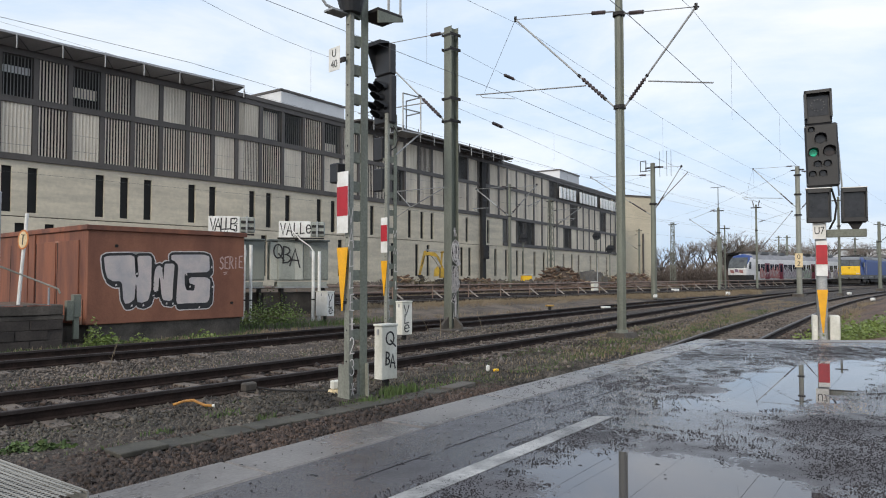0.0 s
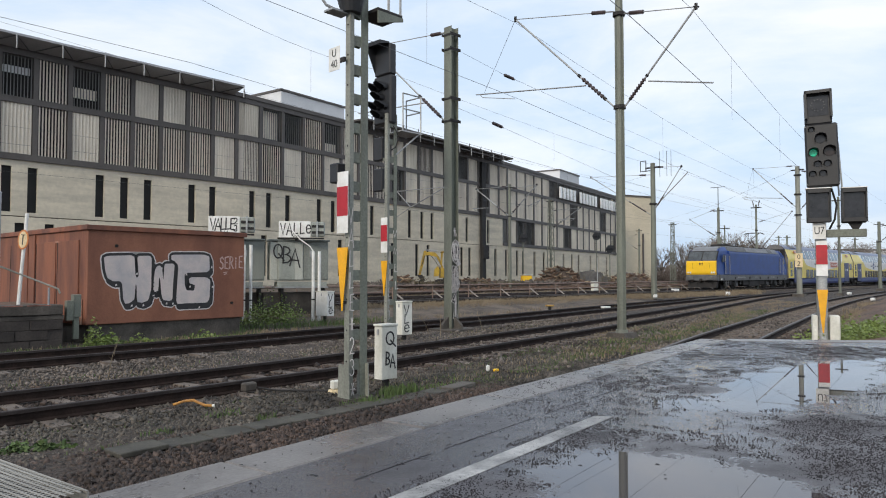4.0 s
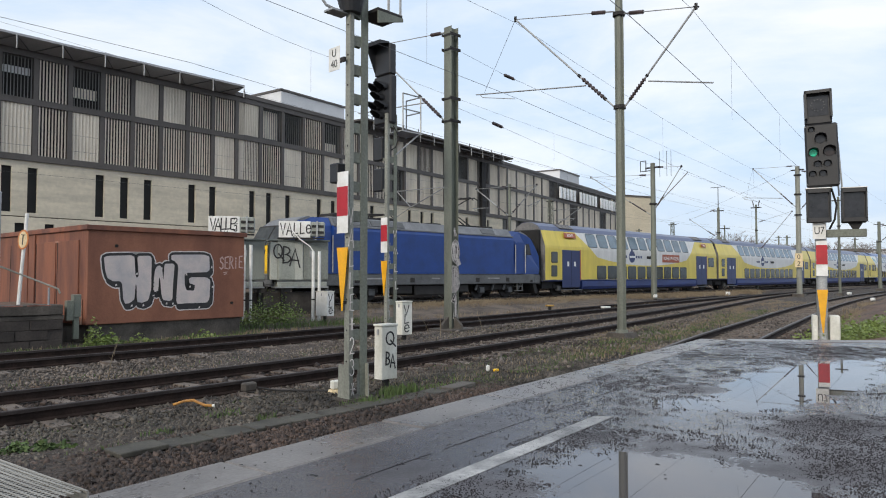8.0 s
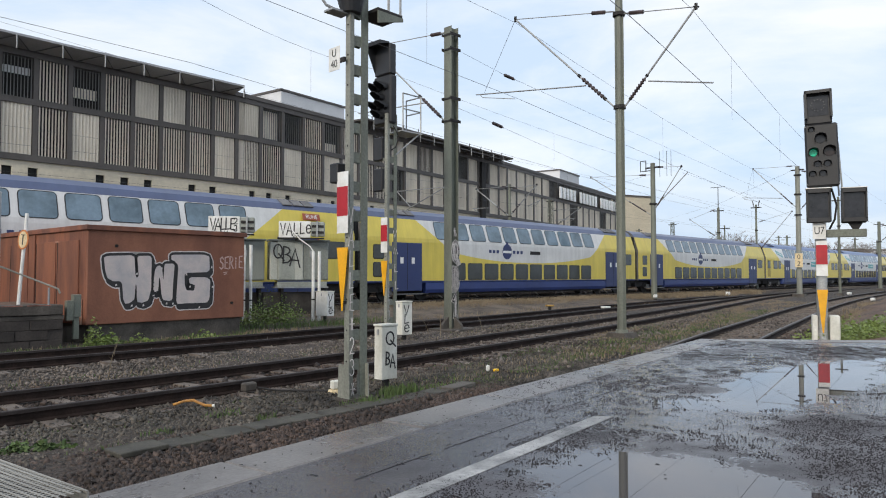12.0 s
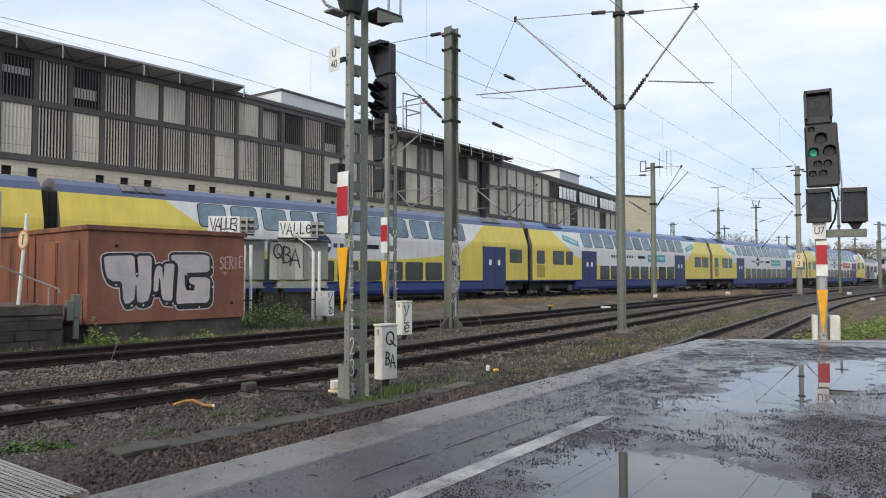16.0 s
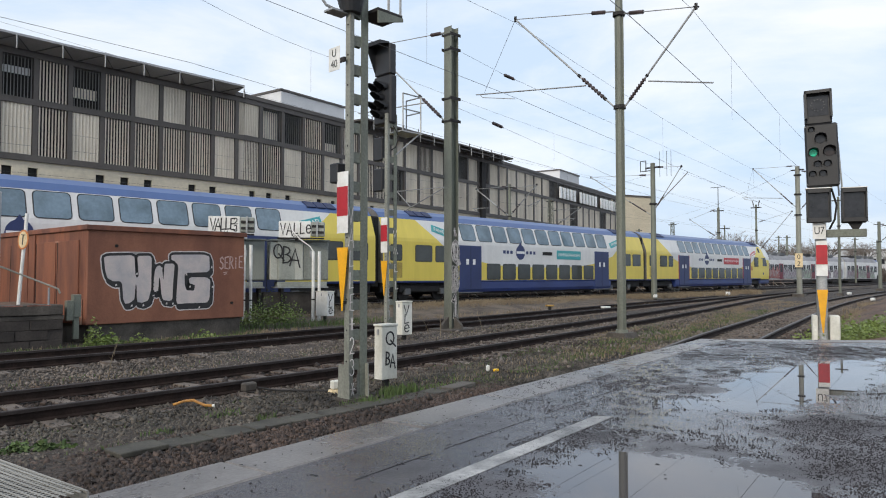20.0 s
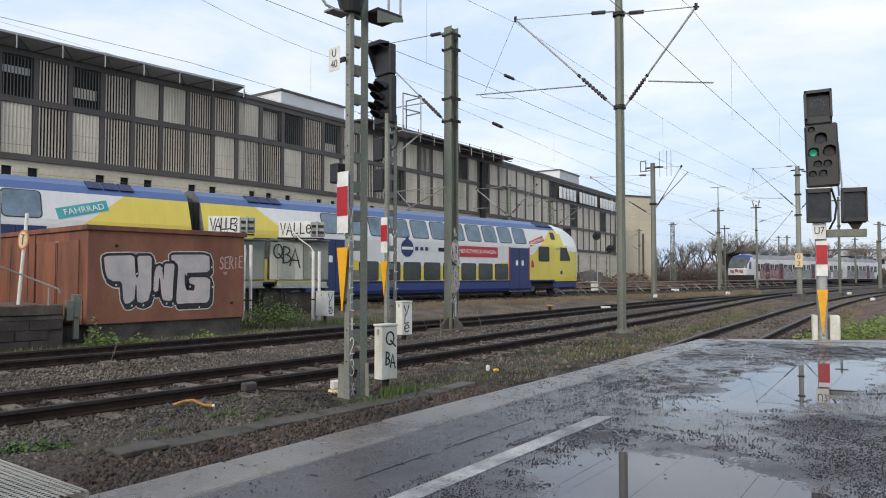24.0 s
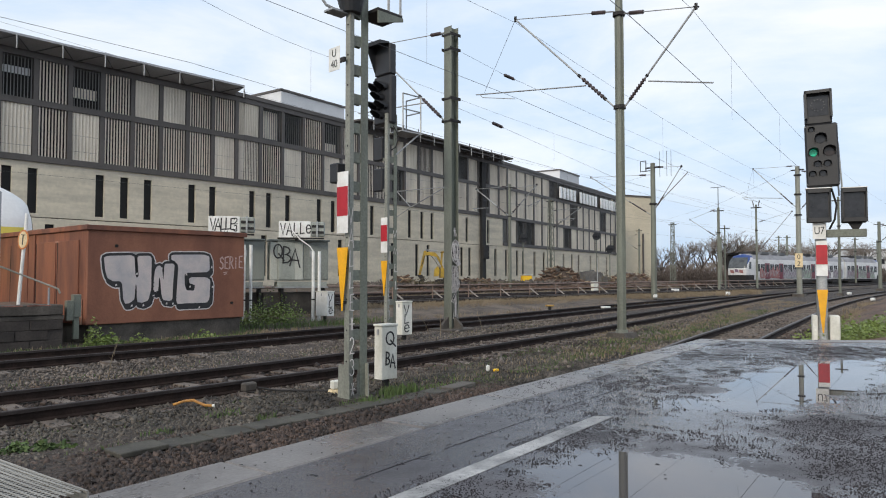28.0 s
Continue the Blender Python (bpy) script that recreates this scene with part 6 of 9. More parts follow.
def make_signal_u7():
    """The colour-light signal past the platform's end; it faces the platform."""
    root = thing("colour_light_signal", pose(7.86, 14.44, -0.2, 0, 0, -25), "black colour-light signal showing green on a grey post", "signal", "signals")
    part("post", rod(bmesh.new(), (0, 0, 0), (0, 0, 4.3), 0.1, n=16), M_GALV, root)
    part("post_back", box(-0.1, 0.1, 0.09, 0.17, 0.3, 4.5), M_MAST, root)
    for x0, x1 in ((-0.20, -0.09), (0.12, 0.31)):
        part("foundation_board", box(x0, x1, -0.12, 0.2, -0.1, 0.92, bevel=0.02), M_DIRTYWHITE, root, "weathered white concrete board")
    y = -0.115
    pl = part("marker_plate", box(-0.105, 0.105, y - 0.01, y, 1.73, 2.46), M_WHITE, root, "red and white enamel mast plate")
    part("red_field", box(-0.103, 0.103, y - 0.016, y - 0.01, 1.97, 2.37), M_RED, pl)
    part("wedge_plate", prism(bmesh.new(), [(-0.1, 1.45), (0.1, 1.45), (0.012, 0.56), (-0.012, 0.56)], y - 0.01, y, "y"), M_AMBER, root, "yellow enamel wedge plate")
    np_ = part("number_plate", box(-0.16, 0.08, -0.17, -0.162, 2.49, 2.85, bevel=0.002), M_WHITE, root, "white signal plate with black lettering")
    words("lettering", "U7", 0.2, pose(-0.04, -0.173, 2.66, 90, 0, 0) @ Matrix.Diagonal((0.8, 1.1, 1, 1)), M_INK, np_, 0.001)
    arm = part("cross_arm", box(0.1, 0.82, -0.05, 0.1, 2.53, 2.69, bevel=0.01), M_MAST, root)
    # matrix indicators
    for x0 in (-0.27, 0.38):
        fy = -0.14 if x0 < 0 else 0.0
        bxm = part("indicator_box", box(x0, x0 + 0.45, -0.051 + fy, 0.16 + fy if x0 > 0 else -0.1, 2.83 if x0 < 0 else 2.82, 3.52, bevel=0.02), M_BLACK, root, "black matrix indicator")
        bm = bmesh.new()
        for a, b, c, d in ((x0, x0 + 0.03, 2.86, 3.5), (x0 + 0.42, x0 + 0.45, 2.86, 3.5), (x0, x0 + 0.45, 3.44, 3.52), (x0, x0 + 0.45, 2.84, 2.92)):
            bx(bm, a, b, -0.16 + fy, -0.052 + fy, c, d)
        part("indicator_frame", bm, M_BLACK, bxm)
        part("indicator_face", box(x0 + 0.05, x0 + 0.40, -0.058 + fy, -0.0515 + fy, 2.93, 3.43), M_LENS, bxm)
        part("snow_cap", box(x0 - 0.01, x0 + 0.46, -0.17 + fy, 0.1 + fy, 3.523, 3.54), M_WHITE, bxm)
    part("indicator_bracket", prism(bmesh.new(), [(0.5, 2.82), (0.76, 2.82), (0.66, 2.66), (0.6, 2.66)], -0.04, 0.08, "y"), M_UNDER, root)
    # main head, a little askew
    tilt = pose(0.09, -0.2, 3.57, 0, -1.2, 0)
    head = part("signal_head", box(-0.34, 0.26, -0.06, 0.16, 0.0, 1.3, bevel=0.03), M_BLACK, root, "black signal head")
    head.matrix_basis = tilt
    for x, z, r, mt in ((-0.20, 0.70, 0.075, M_GREENLENS), (0.09, 0.71, 0.095, M_AMBERLENS), (-0.06, 0.98, 0.09, M_LENS), (-0.13, 0.46, 0.055, M_LENS), (0.05, 0.46, 0.055, M_LENS), (-0.23, 0.26, 0.05, M_LENS), (-0.04, 0.26, 0.055, M_LENS), (-0.22, 1.18, 0.04, M_LENS)):
        part("lens", rod(bmesh.new(), (x, -0.075, z), (x, -0.058, z), r, n=18), mt, head, "lit green lens" if mt is M_GREENLENS else "")
        hd = bmesh.new()
        R, ln = r + 0.022, 0.2 if r > 0.06 else 0.11
        out = [(x + R * math.cos(radians(a)), z + R * math.sin(radians(a))) for a in range(-30, 211, 20)]
        inn = [(x + (R - 0.01) * math.cos(radians(a)), z + (R - 0.01) * math.sin(radians(a))) for a in range(210, -31, -20)]
        prism(hd, out + inn, -0.06 - ln, -0.06, "y")
        for v in hd.verts:
            if v.co.y < -0.1 and v.co.z < z + R * 0.6:
                v.co.y += ln * 0.6 * min(1, (z + R * 0.6 - v.co.z) / (R * 0.8))
        part("lens_hood", hd, M_BLACK, head)
    for x in (-0.33, 0.25):
        for z in (0.05, 1.25):
            part("bolt", rod(bmesh.new(), (x, -0.07, z), (x, -0.06, z), 0.012, n=6), M_GALV, head)
    top = part("speed_indicator", box(-0.33, 0.17, -0.05, 0.12, 1.3, 1.97, bevel=0.02), M_BLACK, root, "black speed indicator box")
    top.matrix_basis = tilt
    bm = bmesh.new()
    for a, b, c, d in ((-0.33, -0.29, 1.4, 1.97), (0.13, 0.17, 1.4, 1.97), (-0.33, 0.17, 1.91, 1.97)):
        bx(bm, a, b, -0.22, -0.052, c, d)
    part("indicator_frame", bm, M_BLACK, top)
    part("indicator_face", box(-0.27, 0.11, -0.058, -0.051, 1.46, 1.96), M_LENS, top)
    bm = bmesh.new()
    for k in range(12):
        a = k * math.tau / 12
        rod(bm, (-0.08 + 0.12 * math.cos(a), -0.068, 1.68 + 0.12 * math.sin(a)), (-0.08 + 0.12 * math.cos(a), -0.058, 1.68 + 0.12 * math.sin(a)), 0.014, n=6)
    part("unlit_lamp_ring", bm, M_GREYSKIRT, top)
    part("ladder", tube(bmesh.new(), [(0.42, 0.2, 3.55), (0.36, 0.2, 4.5), (0.34, 0.2, 4.62)], 0.018, 6), M_GALV, root)
    part("ladder", tube(bmesh.new(), [(0.36, 0.2, 3.4), (0.3, 0.2, 4.85)], 0.018, 6), M_GALV, root)
    part("cable", tube(bmesh.new(), [(0.2, 0.05, 3.6), (0.3, 0.05, 3.2), (0.26, 0.05, 2.9), (0.16, 0.05, 2.7)], 0.02, 6), M_UNDER, root)
    return root


make_signal_u7()


# ---- small cabinets, posts and boards between the tracks ----
def post_box(x, y, z, w, d, hgt, rz, text, size, mt=None):
    root = thing("post_cabinet", pose(x, y, z, 0, 0, rz), "small white plastic trackside cabinet with a black tag", "cabinet", "trackside cabinets")
    part("body", box(-w / 2, w / 2, -d / 2, d / 2, 0.16, 0.16 + hgt, bevel=0.006), mt or M_DIRTYWHITE, root)
    part("lid", box(-w / 2 - 0.015, w / 2 + 0.015, -d / 2 - 0.015, d / 2 + 0.015, 0.162 + hgt, 0.2 + hgt, bevel=0.01), M_DIRTYWHITE, root)
    part("stake", box(-0.05, 0.05, -0.03, 0.03, -0.2, 0.17), M_UNDER, root)
    part("latch", box(-w / 2 - 0.012, -w / 2, -0.02, 0.02, 0.16 + hgt * 0.85, 0.16 + hgt * 0.95), M_GALV, root)
    if text:
        if text == "QBA":
            tag(root, "Q", -w * 0.30, hgt * 0.62 + 0.16, size * 1.15, 0.024, M_INK, -d / 2 - 0.001, sx=0.95)
            tag(root, "BA", -w * 0.30, hgt * 0.28 + 0.16, size * 0.95, 0.024, M_INK, -d / 2 - 0.001, (0.55, -0.22), sx=0.6)
        else:
            tag(root, text, -w * 0.36, hgt * 0.62 + 0.16, size, 0.03, M_INK, -d / 2 - 0.001, (0.0, -0.95), sx=1.0)
    return root


post_box(-0.88, 10.75, -0.2, 0.31, 0.18, 0.80, TURN, "QBA", 0.2)
post_box(-1.05, 18.75, -0.2, 0.36, 0.26, 0.86, TURN, "VLe", 0.25)
post_box(-4.22, 24.9, -0.05, 0.30, 0.68, 0.84, TURN, "VLe", 0.24, M_WHITE)
mk = thing("cable_marker", pose(-1.58, 10.3, -0.2, 0, 0, 30), "white and yellow cable marker block beside the mast", "marker")
part("block", box(-0.07, 0.07, -0.06, 0.06, 0.07, 0.2, bevel=0.02), M_DIRTYWHITE, mk)
part("cap", box(-0.1, 0.09, -0.08, 0.08, 0.0, 0.068, bevel=0.02), M_CREAMPLATE, mk)


def make_grey_cabinet(m, text):
    root = thing("control_cabinet", m, "grey-green trackside control cabinet with a black tag", "cabinet", "control cabinets")
    part("body", box(0.0, 1.95, 0.0, 0.75, 0.85, 2.35, bevel=0.02), M_GREYGREEN, root)
    part("door", box(0.02, 0.66, -0.03, 0.0, 0.88, 2.32, bevel=0.012), M_GREYGREEN, root)
    part("door_edge", box(0.64, 0.95, -0.036, 0.0, 0.88, 2.32, bevel=0.012), M_CABPALE, root, "pale cabinet door leaf")
    part("door", box(1.0, 1.93, -0.03, 0.0, 0.88, 2.32, bevel=0.012), M_CABDARK, root, "darker grey-green door")
    part("end_panel", box(-0.27, -0.002, 0.02, 0.7, 0.88, 2.32, bevel=0.012), M_CABPALE, root)
    part("handle", box(1.2, 1.3, -0.06, -0.03, 1.75, 2.0, bevel=0.01), M_GALV, root)
    part("roof", box(-0.29, 2.0, -0.06, 0.8, 2.352, 2.42, bevel=0.012), M_CABDARK, root)
    part("base_frame", box(0.0, 1.9, 0.02, 0.7, 0.62, 0.80, bevel=0.012), M_GREYGREEN, root)
    part("base_lip", box(-0.1, 1.95, -0.04, 0.72, 0.56, 0.615, bevel=0.01), M_GALV, root)
    for x in (0.15, 1.75):
        part("leg", box(x, x + 0.1, 0.1, 0.65, -0.6, 0.555), M_UNDER, root)
    part("support_wall", box(-0.5, 2.3, 0.3, 0.9, -0.6, 0.40, bevel=0.03), M_OLDCONC, root, "dark low brick support wall")
    tag(root, text, -0.2, 1.62, 0.62, 0.055, M_INK, -0.046, (0.52, -0.16), sx=0.72)
    return root


M_CABPALE = mat("pale_grey_cabinet_paint", (0.47, 0.48, 0.43), (0.35, 0.36, 0.32), 0.6, scale=2, fine=30, bump=0.05, streak=3)
M_CABDARK = mat("dull_grey_cabinet_paint", (0.22, 0.235, 0.21), (0.15, 0.16, 0.145), 0.6, scale=2, fine=30, bump=0.05, streak=3)
make_grey_cabinet(pose(-6.25, 26.3, 0.5, 0, 0, 24), "QBA")
make_grey_cabinet(pose(-8.5, 25.4, 0.5, 0, 0, 24), "QBA")


def floodlight(x, y, z, rz, w, text, step):
    root = thing("lamp_housing", pose(x, y, z, 0, 0, rz), "grey lamp housing with a white tagged board", "lamp housing", "lamp housings")
    part("board", box(0, w, 0.0, 0.03, 0.0, 0.62, bevel=0.006), M_WHITE, root)
    part("housing", box(w + 0.002, w + 0.52, 0.02, 0.4, 0.05, 0.60, bevel=0.03), M_GREYGREEN, root)
    for zz in (0.15, 0.38):
        part("rib", box(w + 0.05, w + 0.5, -0.02, 0.018, zz, zz + 0.09), M_UNDER, root)
    part("clamp", box(w + 0.22, w + 0.28, -0.05, 0.02, 0.02, 0.62), M_GALV, root)
    part("stand", box(w * 0.5, w * 0.5 + 0.1, 0.1, 0.22, -0.12, -0.05), M_UNDER, root)
    part("shelf", box(-0.05, w + 0.5, 0.03, 0.3, -0.05, -0.002), M_UNDER, root)
    tag(root, text, 0.06, 0.1, 0.42, 0.045, M_INK, -0.001, (step, 0.02), sx=0.58)
    bm = bmesh.new()
    for k in range(5):
        bx(bm, w * (0.45 + 0.05 * k), w * (0.45 + 0.05 * k) + 0.03, -0.006, -0.001, 0.0, 0.06 + 0.04 * (k % 2))
    part("paint_drip", bm, M_INK, root)
    return root


fl = floodlight(-8.42, 24.9, 3.06, 12, 1.08, "VALLE", 0.40)
for ch, z in (("2", 0.34), ("3", 0.08)):
    tag(fl, ch, 0.88, z, 0.22, 0.035, M_INK, -0.001, sx=0.7)
floodlight(-6.2, 26.2, 2.98, 6, 1.18, "VALLe", 0.56)

for x, y, top in ((-6.98, 24.4, 2.72), (-6.74, 24.4, 2.72), (-4.72, 25.3, 2.52), (-4.5, 25.3, 2.52)):
    root = thing("white_pipe_post", pose(x, y, -0.1), "white plastic cable pipe standing upright", "pipe", "white cable pipes")
    part("pipe", rod(bmesh.new(), (0, 0, 0), (0, 0, top), 0.056, n=12), M_WHITE, root)
    part("strap", rod(bmesh.new(), (0, 0, 0.75), (0, 0, 0.8), 0.064, n=12), M_UNDER, root)
    if x == -4.72:
        part("bend", tube(bmesh.new(), [(0, 0, top), (-0.12, 0, top + 0.18), (-0.5, 0, top + 0.45), (-0.8, 0, top + 0.8)], 0.022, 8), M_WHITE, root)


# ---- overhead line masts ----
def insulator(bm, p, q):
    """A turned, ribbed insulator between two points."""
    p, q = Vector(p), Vector(q)
    d = (q - p).normalized()
    side = d.orthogonal().normalized()
    up = d.cross(side)
    steps = [(0.0, 0.04)]
    for k in range(7):
        a = (k + 0.5) / 7
        steps += [(a - 0.04, 0.04), (a - 0.02, 0.062), (a + 0.02, 0.062), (a + 0.04, 0.04)]
    steps.append((1.0, 0.04))
    rings = [[bm.verts.new(p.lerp(q, t) + (side * math.cos(i * math.tau / 8) + up * math.sin(i * math.tau / 8)) * r) for i in range(8)] for t, r in steps]
    for a, b in zip(rings, rings[1:]):
        for i in range(8):
            bm.faces.new((a[i - 1], a[i], b[i], b[i - 1]))
    bm.faces.new(rings[0])
    bm.faces.new(rings[-1][::-1])


def cantilever(root, side, z_low, reach, z_tip, z_top, arm=None, r=0.028, off=0.15, steady=True):
    """A bracket across the track: strut, top tie, register arm, insulators. Local y runs across the track."""
    s = side
    a, b = Vector((0, s * off, z_low)), Vector((0, s * reach, z_tip))
    st = part("strut", rod(bmesh.new(), a.lerp(b, 0.3), b, r, n=8), M_GALV, root)
    bm = bmesh.new()
    insulator(bm, a.lerp(b, 0.1), a.lerp(b, 0.3))
    part("insulator", bm, M_INSUL, root)
    bm = bmesh.new()
    c, d = Vector((0, s * off, z_top)), b
    insulator(bm, c.lerp(d, 0.08), c.lerp(d, 0.08 + 0.45 / max(0.5, (d - c).length)))
    part("insulator", bm, M_INSUL, root)
    part("strut_pin", rod(bmesh.new(), a, a.lerp(b, 0.1), r * 0.9, n=6), M_GALV, root)
    part("tie_pin", rod(bmesh.new(), c, c.lerp(d, 0.08), r * 0.8, n=6), M_GALV, root)
    bm = bmesh.new()
    rod(bm, c.lerp(d, 0.08 + 0.45 / max(0.5, (d - c).length)), d, r * 0.5, n=6)
    part("top_tie", bm, M_GALV, root)
    tip = part("tip_clamp", rod(bmesh.new(), b - Vector((0, 0, 0.07)), b + Vector((0, 0, 0.09)), r * 1.5, n=8), M_UNDER, root)
    part("clamp_bolt", rod(bmesh.new(), b - Vector((0.06, s * 0.05, 0)), b + Vector((0.06, s * 0.05, 0)), r * 0.8, n=6), M_UNDER, tip)
    for f in (0.08, 0.32):
        part("strut_joint", rod(bmesh.new(), a.lerp(b, f), a.lerp(b, f + 0.02), r * 1.7, n=8), M_UNDER, root)
    if arm:
        (y0, z0), (y1, z1) = arm
        ra = part("register_arm", rod(bmesh.new(), (0, s * y0, z0), (0, s * y1, z1), r * 0.75, n=8), M_GALV, root)
        if not steady:
            return
        part("steady_arm", tube(bmesh.new(), [(0, s * y1 * 0.97, z1 - 0.02), (0, s * y1 * 0.95, z1 - 0.14), (0, s * (y1 - (y1 - y0) * 0.38), z1 - 0.42)], r * 0.5, 6), M_GALV, ra)
        part("arm_hanger", rod(bmesh.new(), (0, s * (y1 - 0.35), z1), b, 0.008, n=4), M_WIRE, ra)


def make_h_mast():
    root = thing("overhead_line_mast", pose(0.26, 21.8, -0.1, 0, 0, TURN), "green steel H-beam overhead line mast with tags", "mast", "overhead line masts")
    H = 9.5
    half = [(-0.16, -0.16), (-0.145, -0.16), (-0.145, -0.012), (0.145, -0.012), (0.145, -0.16), (0.16, -0.16)]
    part("beam", prism(bmesh.new(), half + [(x, -y) for x, y in half[::-1]], 0, H, "z"), M_MAST, root)
    for z in (9.2, 8.73, 7.16, 6.45):
        bm = bmesh.new()
        for y in (-0.19, 0.175):
            bx(bm, -0.24, 0.24, y, y + 0.015, z, z + 0.09)
        for x in (-0.19, 0.175):
            bx(bm, x, x + 0.015, -0.175, 0.175, z + 0.02, z + 0.07)
        part("clamp_band", bm, M_UNDER, root)
    for k in range(4):
        part("foot_gusset", prism(bmesh.new(), [(0.16, 0.0), (0.46, 0.0), (0.44, 0.12), (0.16, 0.36)], -0.05, 0.05, "y"), M_OLDCONC, root).matrix_basis = pose(0, 0, 0, 0, 0, 90 * k)
    part("foundation", box(-0.55, 0.55, -0.5, 0.5, -0.3, 0.0, bevel=0.03), M_OLDCONC, root)
    cantilever(root, 1, 6.45, 3.95, 9.8, 9.4, ((1.1, 7.3), (4.6, 7.5)), steady=False)
    bm1, bm2 = bmesh.new(), bmesh.new()
    for bm, w in ((bm1, 0.20), (bm2, 0.165)):
        for k, ch in enumerate("QB1"):
            for line in GLYPH[ch]:
                stroke(bm, [(-0.09 + px * 0.24, 2.05 - 0.83 * k + pz * 0.62) for px, pz in line], w, -0.165 if w > 0.1 else -0.171, 0.004)
    part("spray_tag", bm2, M_INK, root)
    bm3 = bmesh.new()
    for k, ch in enumerate("QB1"):
        for line in GLYPH[ch]:
            stroke(bm3, [(-0.09 + px * 0.24, 2.05 - 0.83 * k + pz * 0.62) for px, pz in line], 0.05, -0.177, 0.004)
    part("spray_fill", bm3, M_PALEINK, root)
    part("spray_halo", bm1, M_PALEINK, root)
    tag(root, "*~", -0.1, 2.95, 0.2, 0.02, M_PALEINK, -0.166, (0.2, -0.6))
    return root


make_h_mast()


def make_tube_mast():
    root = thing("overhead_line_mast", pose(4.95, 19.31, -0.15, 0, 0, TURN), "tall slender green overhead line mast with brackets on both sides", "mast", "overhead line masts")
    part("pole", rod(bmesh.new(), (0, 0, 0), (0, 0, 10.6), 0.128, 0.105, n=8), M_MAST, root)
    part("pole_flange", box(-0.012, 0.012, -0.135, 0.135, 0, 9.0), M_MAST, root)
    part("foundation", prism(bmesh.new(), [(-0.4, -0.2), (0.4, -0.2), (0.26, 0.12), (-0.26, 0.12)], -0.35, 0.35, "x"), M_OLDCONC, root)
    part("base_collar", rod(bmesh.new(), (0, 0, 0.1), (0, 0, 0.2), 0.18, 0.16, n=12), M_MAST, root)
    for z in (6.35, 8.98, 9.9):
        part("clamp_band", rod(bmesh.new(), (0, 0, z), (0, 0, z + 0.1), 0.175, n=10), M_UNDER, root)
    cantilever(root, 1, 6.42, 3.67, 9.84, 9.16, ((1.09, 7.22), (5.33, 7.72)))
    cantilever(root, -1, 6.38, 2.23, 8.65, 9.02, ((0.88, 6.97), (2.65, 6.58)), steady=False)
    part("head_bracket", box(-0.3, 0.3, -0.05, 0.05, 9.55, 9.62), M_UNDER, root)
    return root


make_tube_mast()


def far_mast(x, y, z, top, kind, w, arms=(), label="slender green overhead line mast", paint=None):
    root = thing("overhead_line_mast", pose(x, y, z, 0, 0, TURN), label, "mast", "overhead line masts")
    H = top - z
    if kind == "lattice":
        for sx in (-1, 1):
            for sy in (-1, 1):
                part("leg", rod(bmesh.new(), (sx * w, sy * w, 0), (sx * w * 0.55, sy * w * 0.55, H), 0.045, n=4), M_MAST, root)
        bm = bmesh.new()
        n = int(H / 0.7)
        for k in range(n):
            a, b = k * H / n, (k + 1) * H / n
            wa, wb = w * (1 - 0.45 * a / H), w * (1 - 0.45 * b / H)
            s = 1 if k % 2 else -1
            for t in (-1, 1):
                rod(bm, (-s * wa, t * wa, a), (s * wb, t * wb, b), 0.022, n=4)
                rod(bm, (t * wa, -s * wa, a), (t * wb, s * wb, b), 0.022, n=4)
        part("bracing", bm, M_MAST, root)
    else:
        part("pole", rod(bmesh.new(), (0, 0, 0), (0, 0, H), w, w * 0.8, n=8), paint or M_MAST, root)
        for z in (H * 0.62, H * 0.78, H * 0.93) if paint else (H * 0.7,):
            part("collar", rod(bmesh.new(), (0, 0, z - 0.06), (0, 0, z + 0.06), w * 1.25, n=10), M_UNDER, root)
    part("foundation", box(-w * 2, w * 2, -w * 2, w * 2, -0.3, 0.12, bevel=0.03), M_MIDCONC, root)
    for a in arms:
        cantilever(root, *a)
    part("cap_bracket", box(-0.1, 0.1, -0.5, 0.5, H - 0.35, H - 0.27), M_UNDER, root)
    return root


m = far_mast(14.1, 46.5, -0.1, 9.1, "pole", 0.2, ((1, 5.7, 4.8, 8.7, 8.42), (-1, 6.1, 2.0, 8.75, 8.9)))
part("pipe_bracket", tube(bmesh.new(), [(0, -0.1, 6.2), (0, -2.46, 8.35)], 0.03, 6), M_GALV, m)
part("top_frame", tube(bmesh.new(), [(0, 0.2, 8.7), (0, 0.9, 8.7), (0, 0.9, 9.4), (0, 0.5, 9.4), (0, 0.5, 8.7)], 0.035, 6), M_UNDER, m)
for y in (-0.5, -1.0, -1.3):
    part("top_rod", rod(bmesh.new(), (0, y, 8.2), (0, y, 9.9), 0.015, n=5), M_UNDER, m)
far_mast(29.1, 88.0, 0.1, 8.3, "lattice", 0.27, (), "pale lattice mast in the yard")
m = far_mast(26.2, 66.0, 0.0, 8.0, "pole", 0.155, ((1, 5.2, 2.8, 7.0, 7.9),))
part("aerial", rod(bmesh.new(), (0, 0, 8.0), (0, 0, 10.0), 0.035, n=6), M_UNDER, m)
part("aerial_arm", rod(bmesh.new(), (0, -0.7, 9.95), (0, 0.7, 9.95), 0.025, n=6), M_UNDER, m)
m = far_mast(31.6, 70.0, 0.0, 8.7, "pole", 0.12, ((-1, 3.9, 3.4, 7.8, 6.9),))
for y in (-0.35, 0.35):
    bm = bmesh.new()
    insulator(bm, (0, y * 0.6, 8.5), (0, y, 9.1))
    part("insulator", bm, M_INSUL, m)
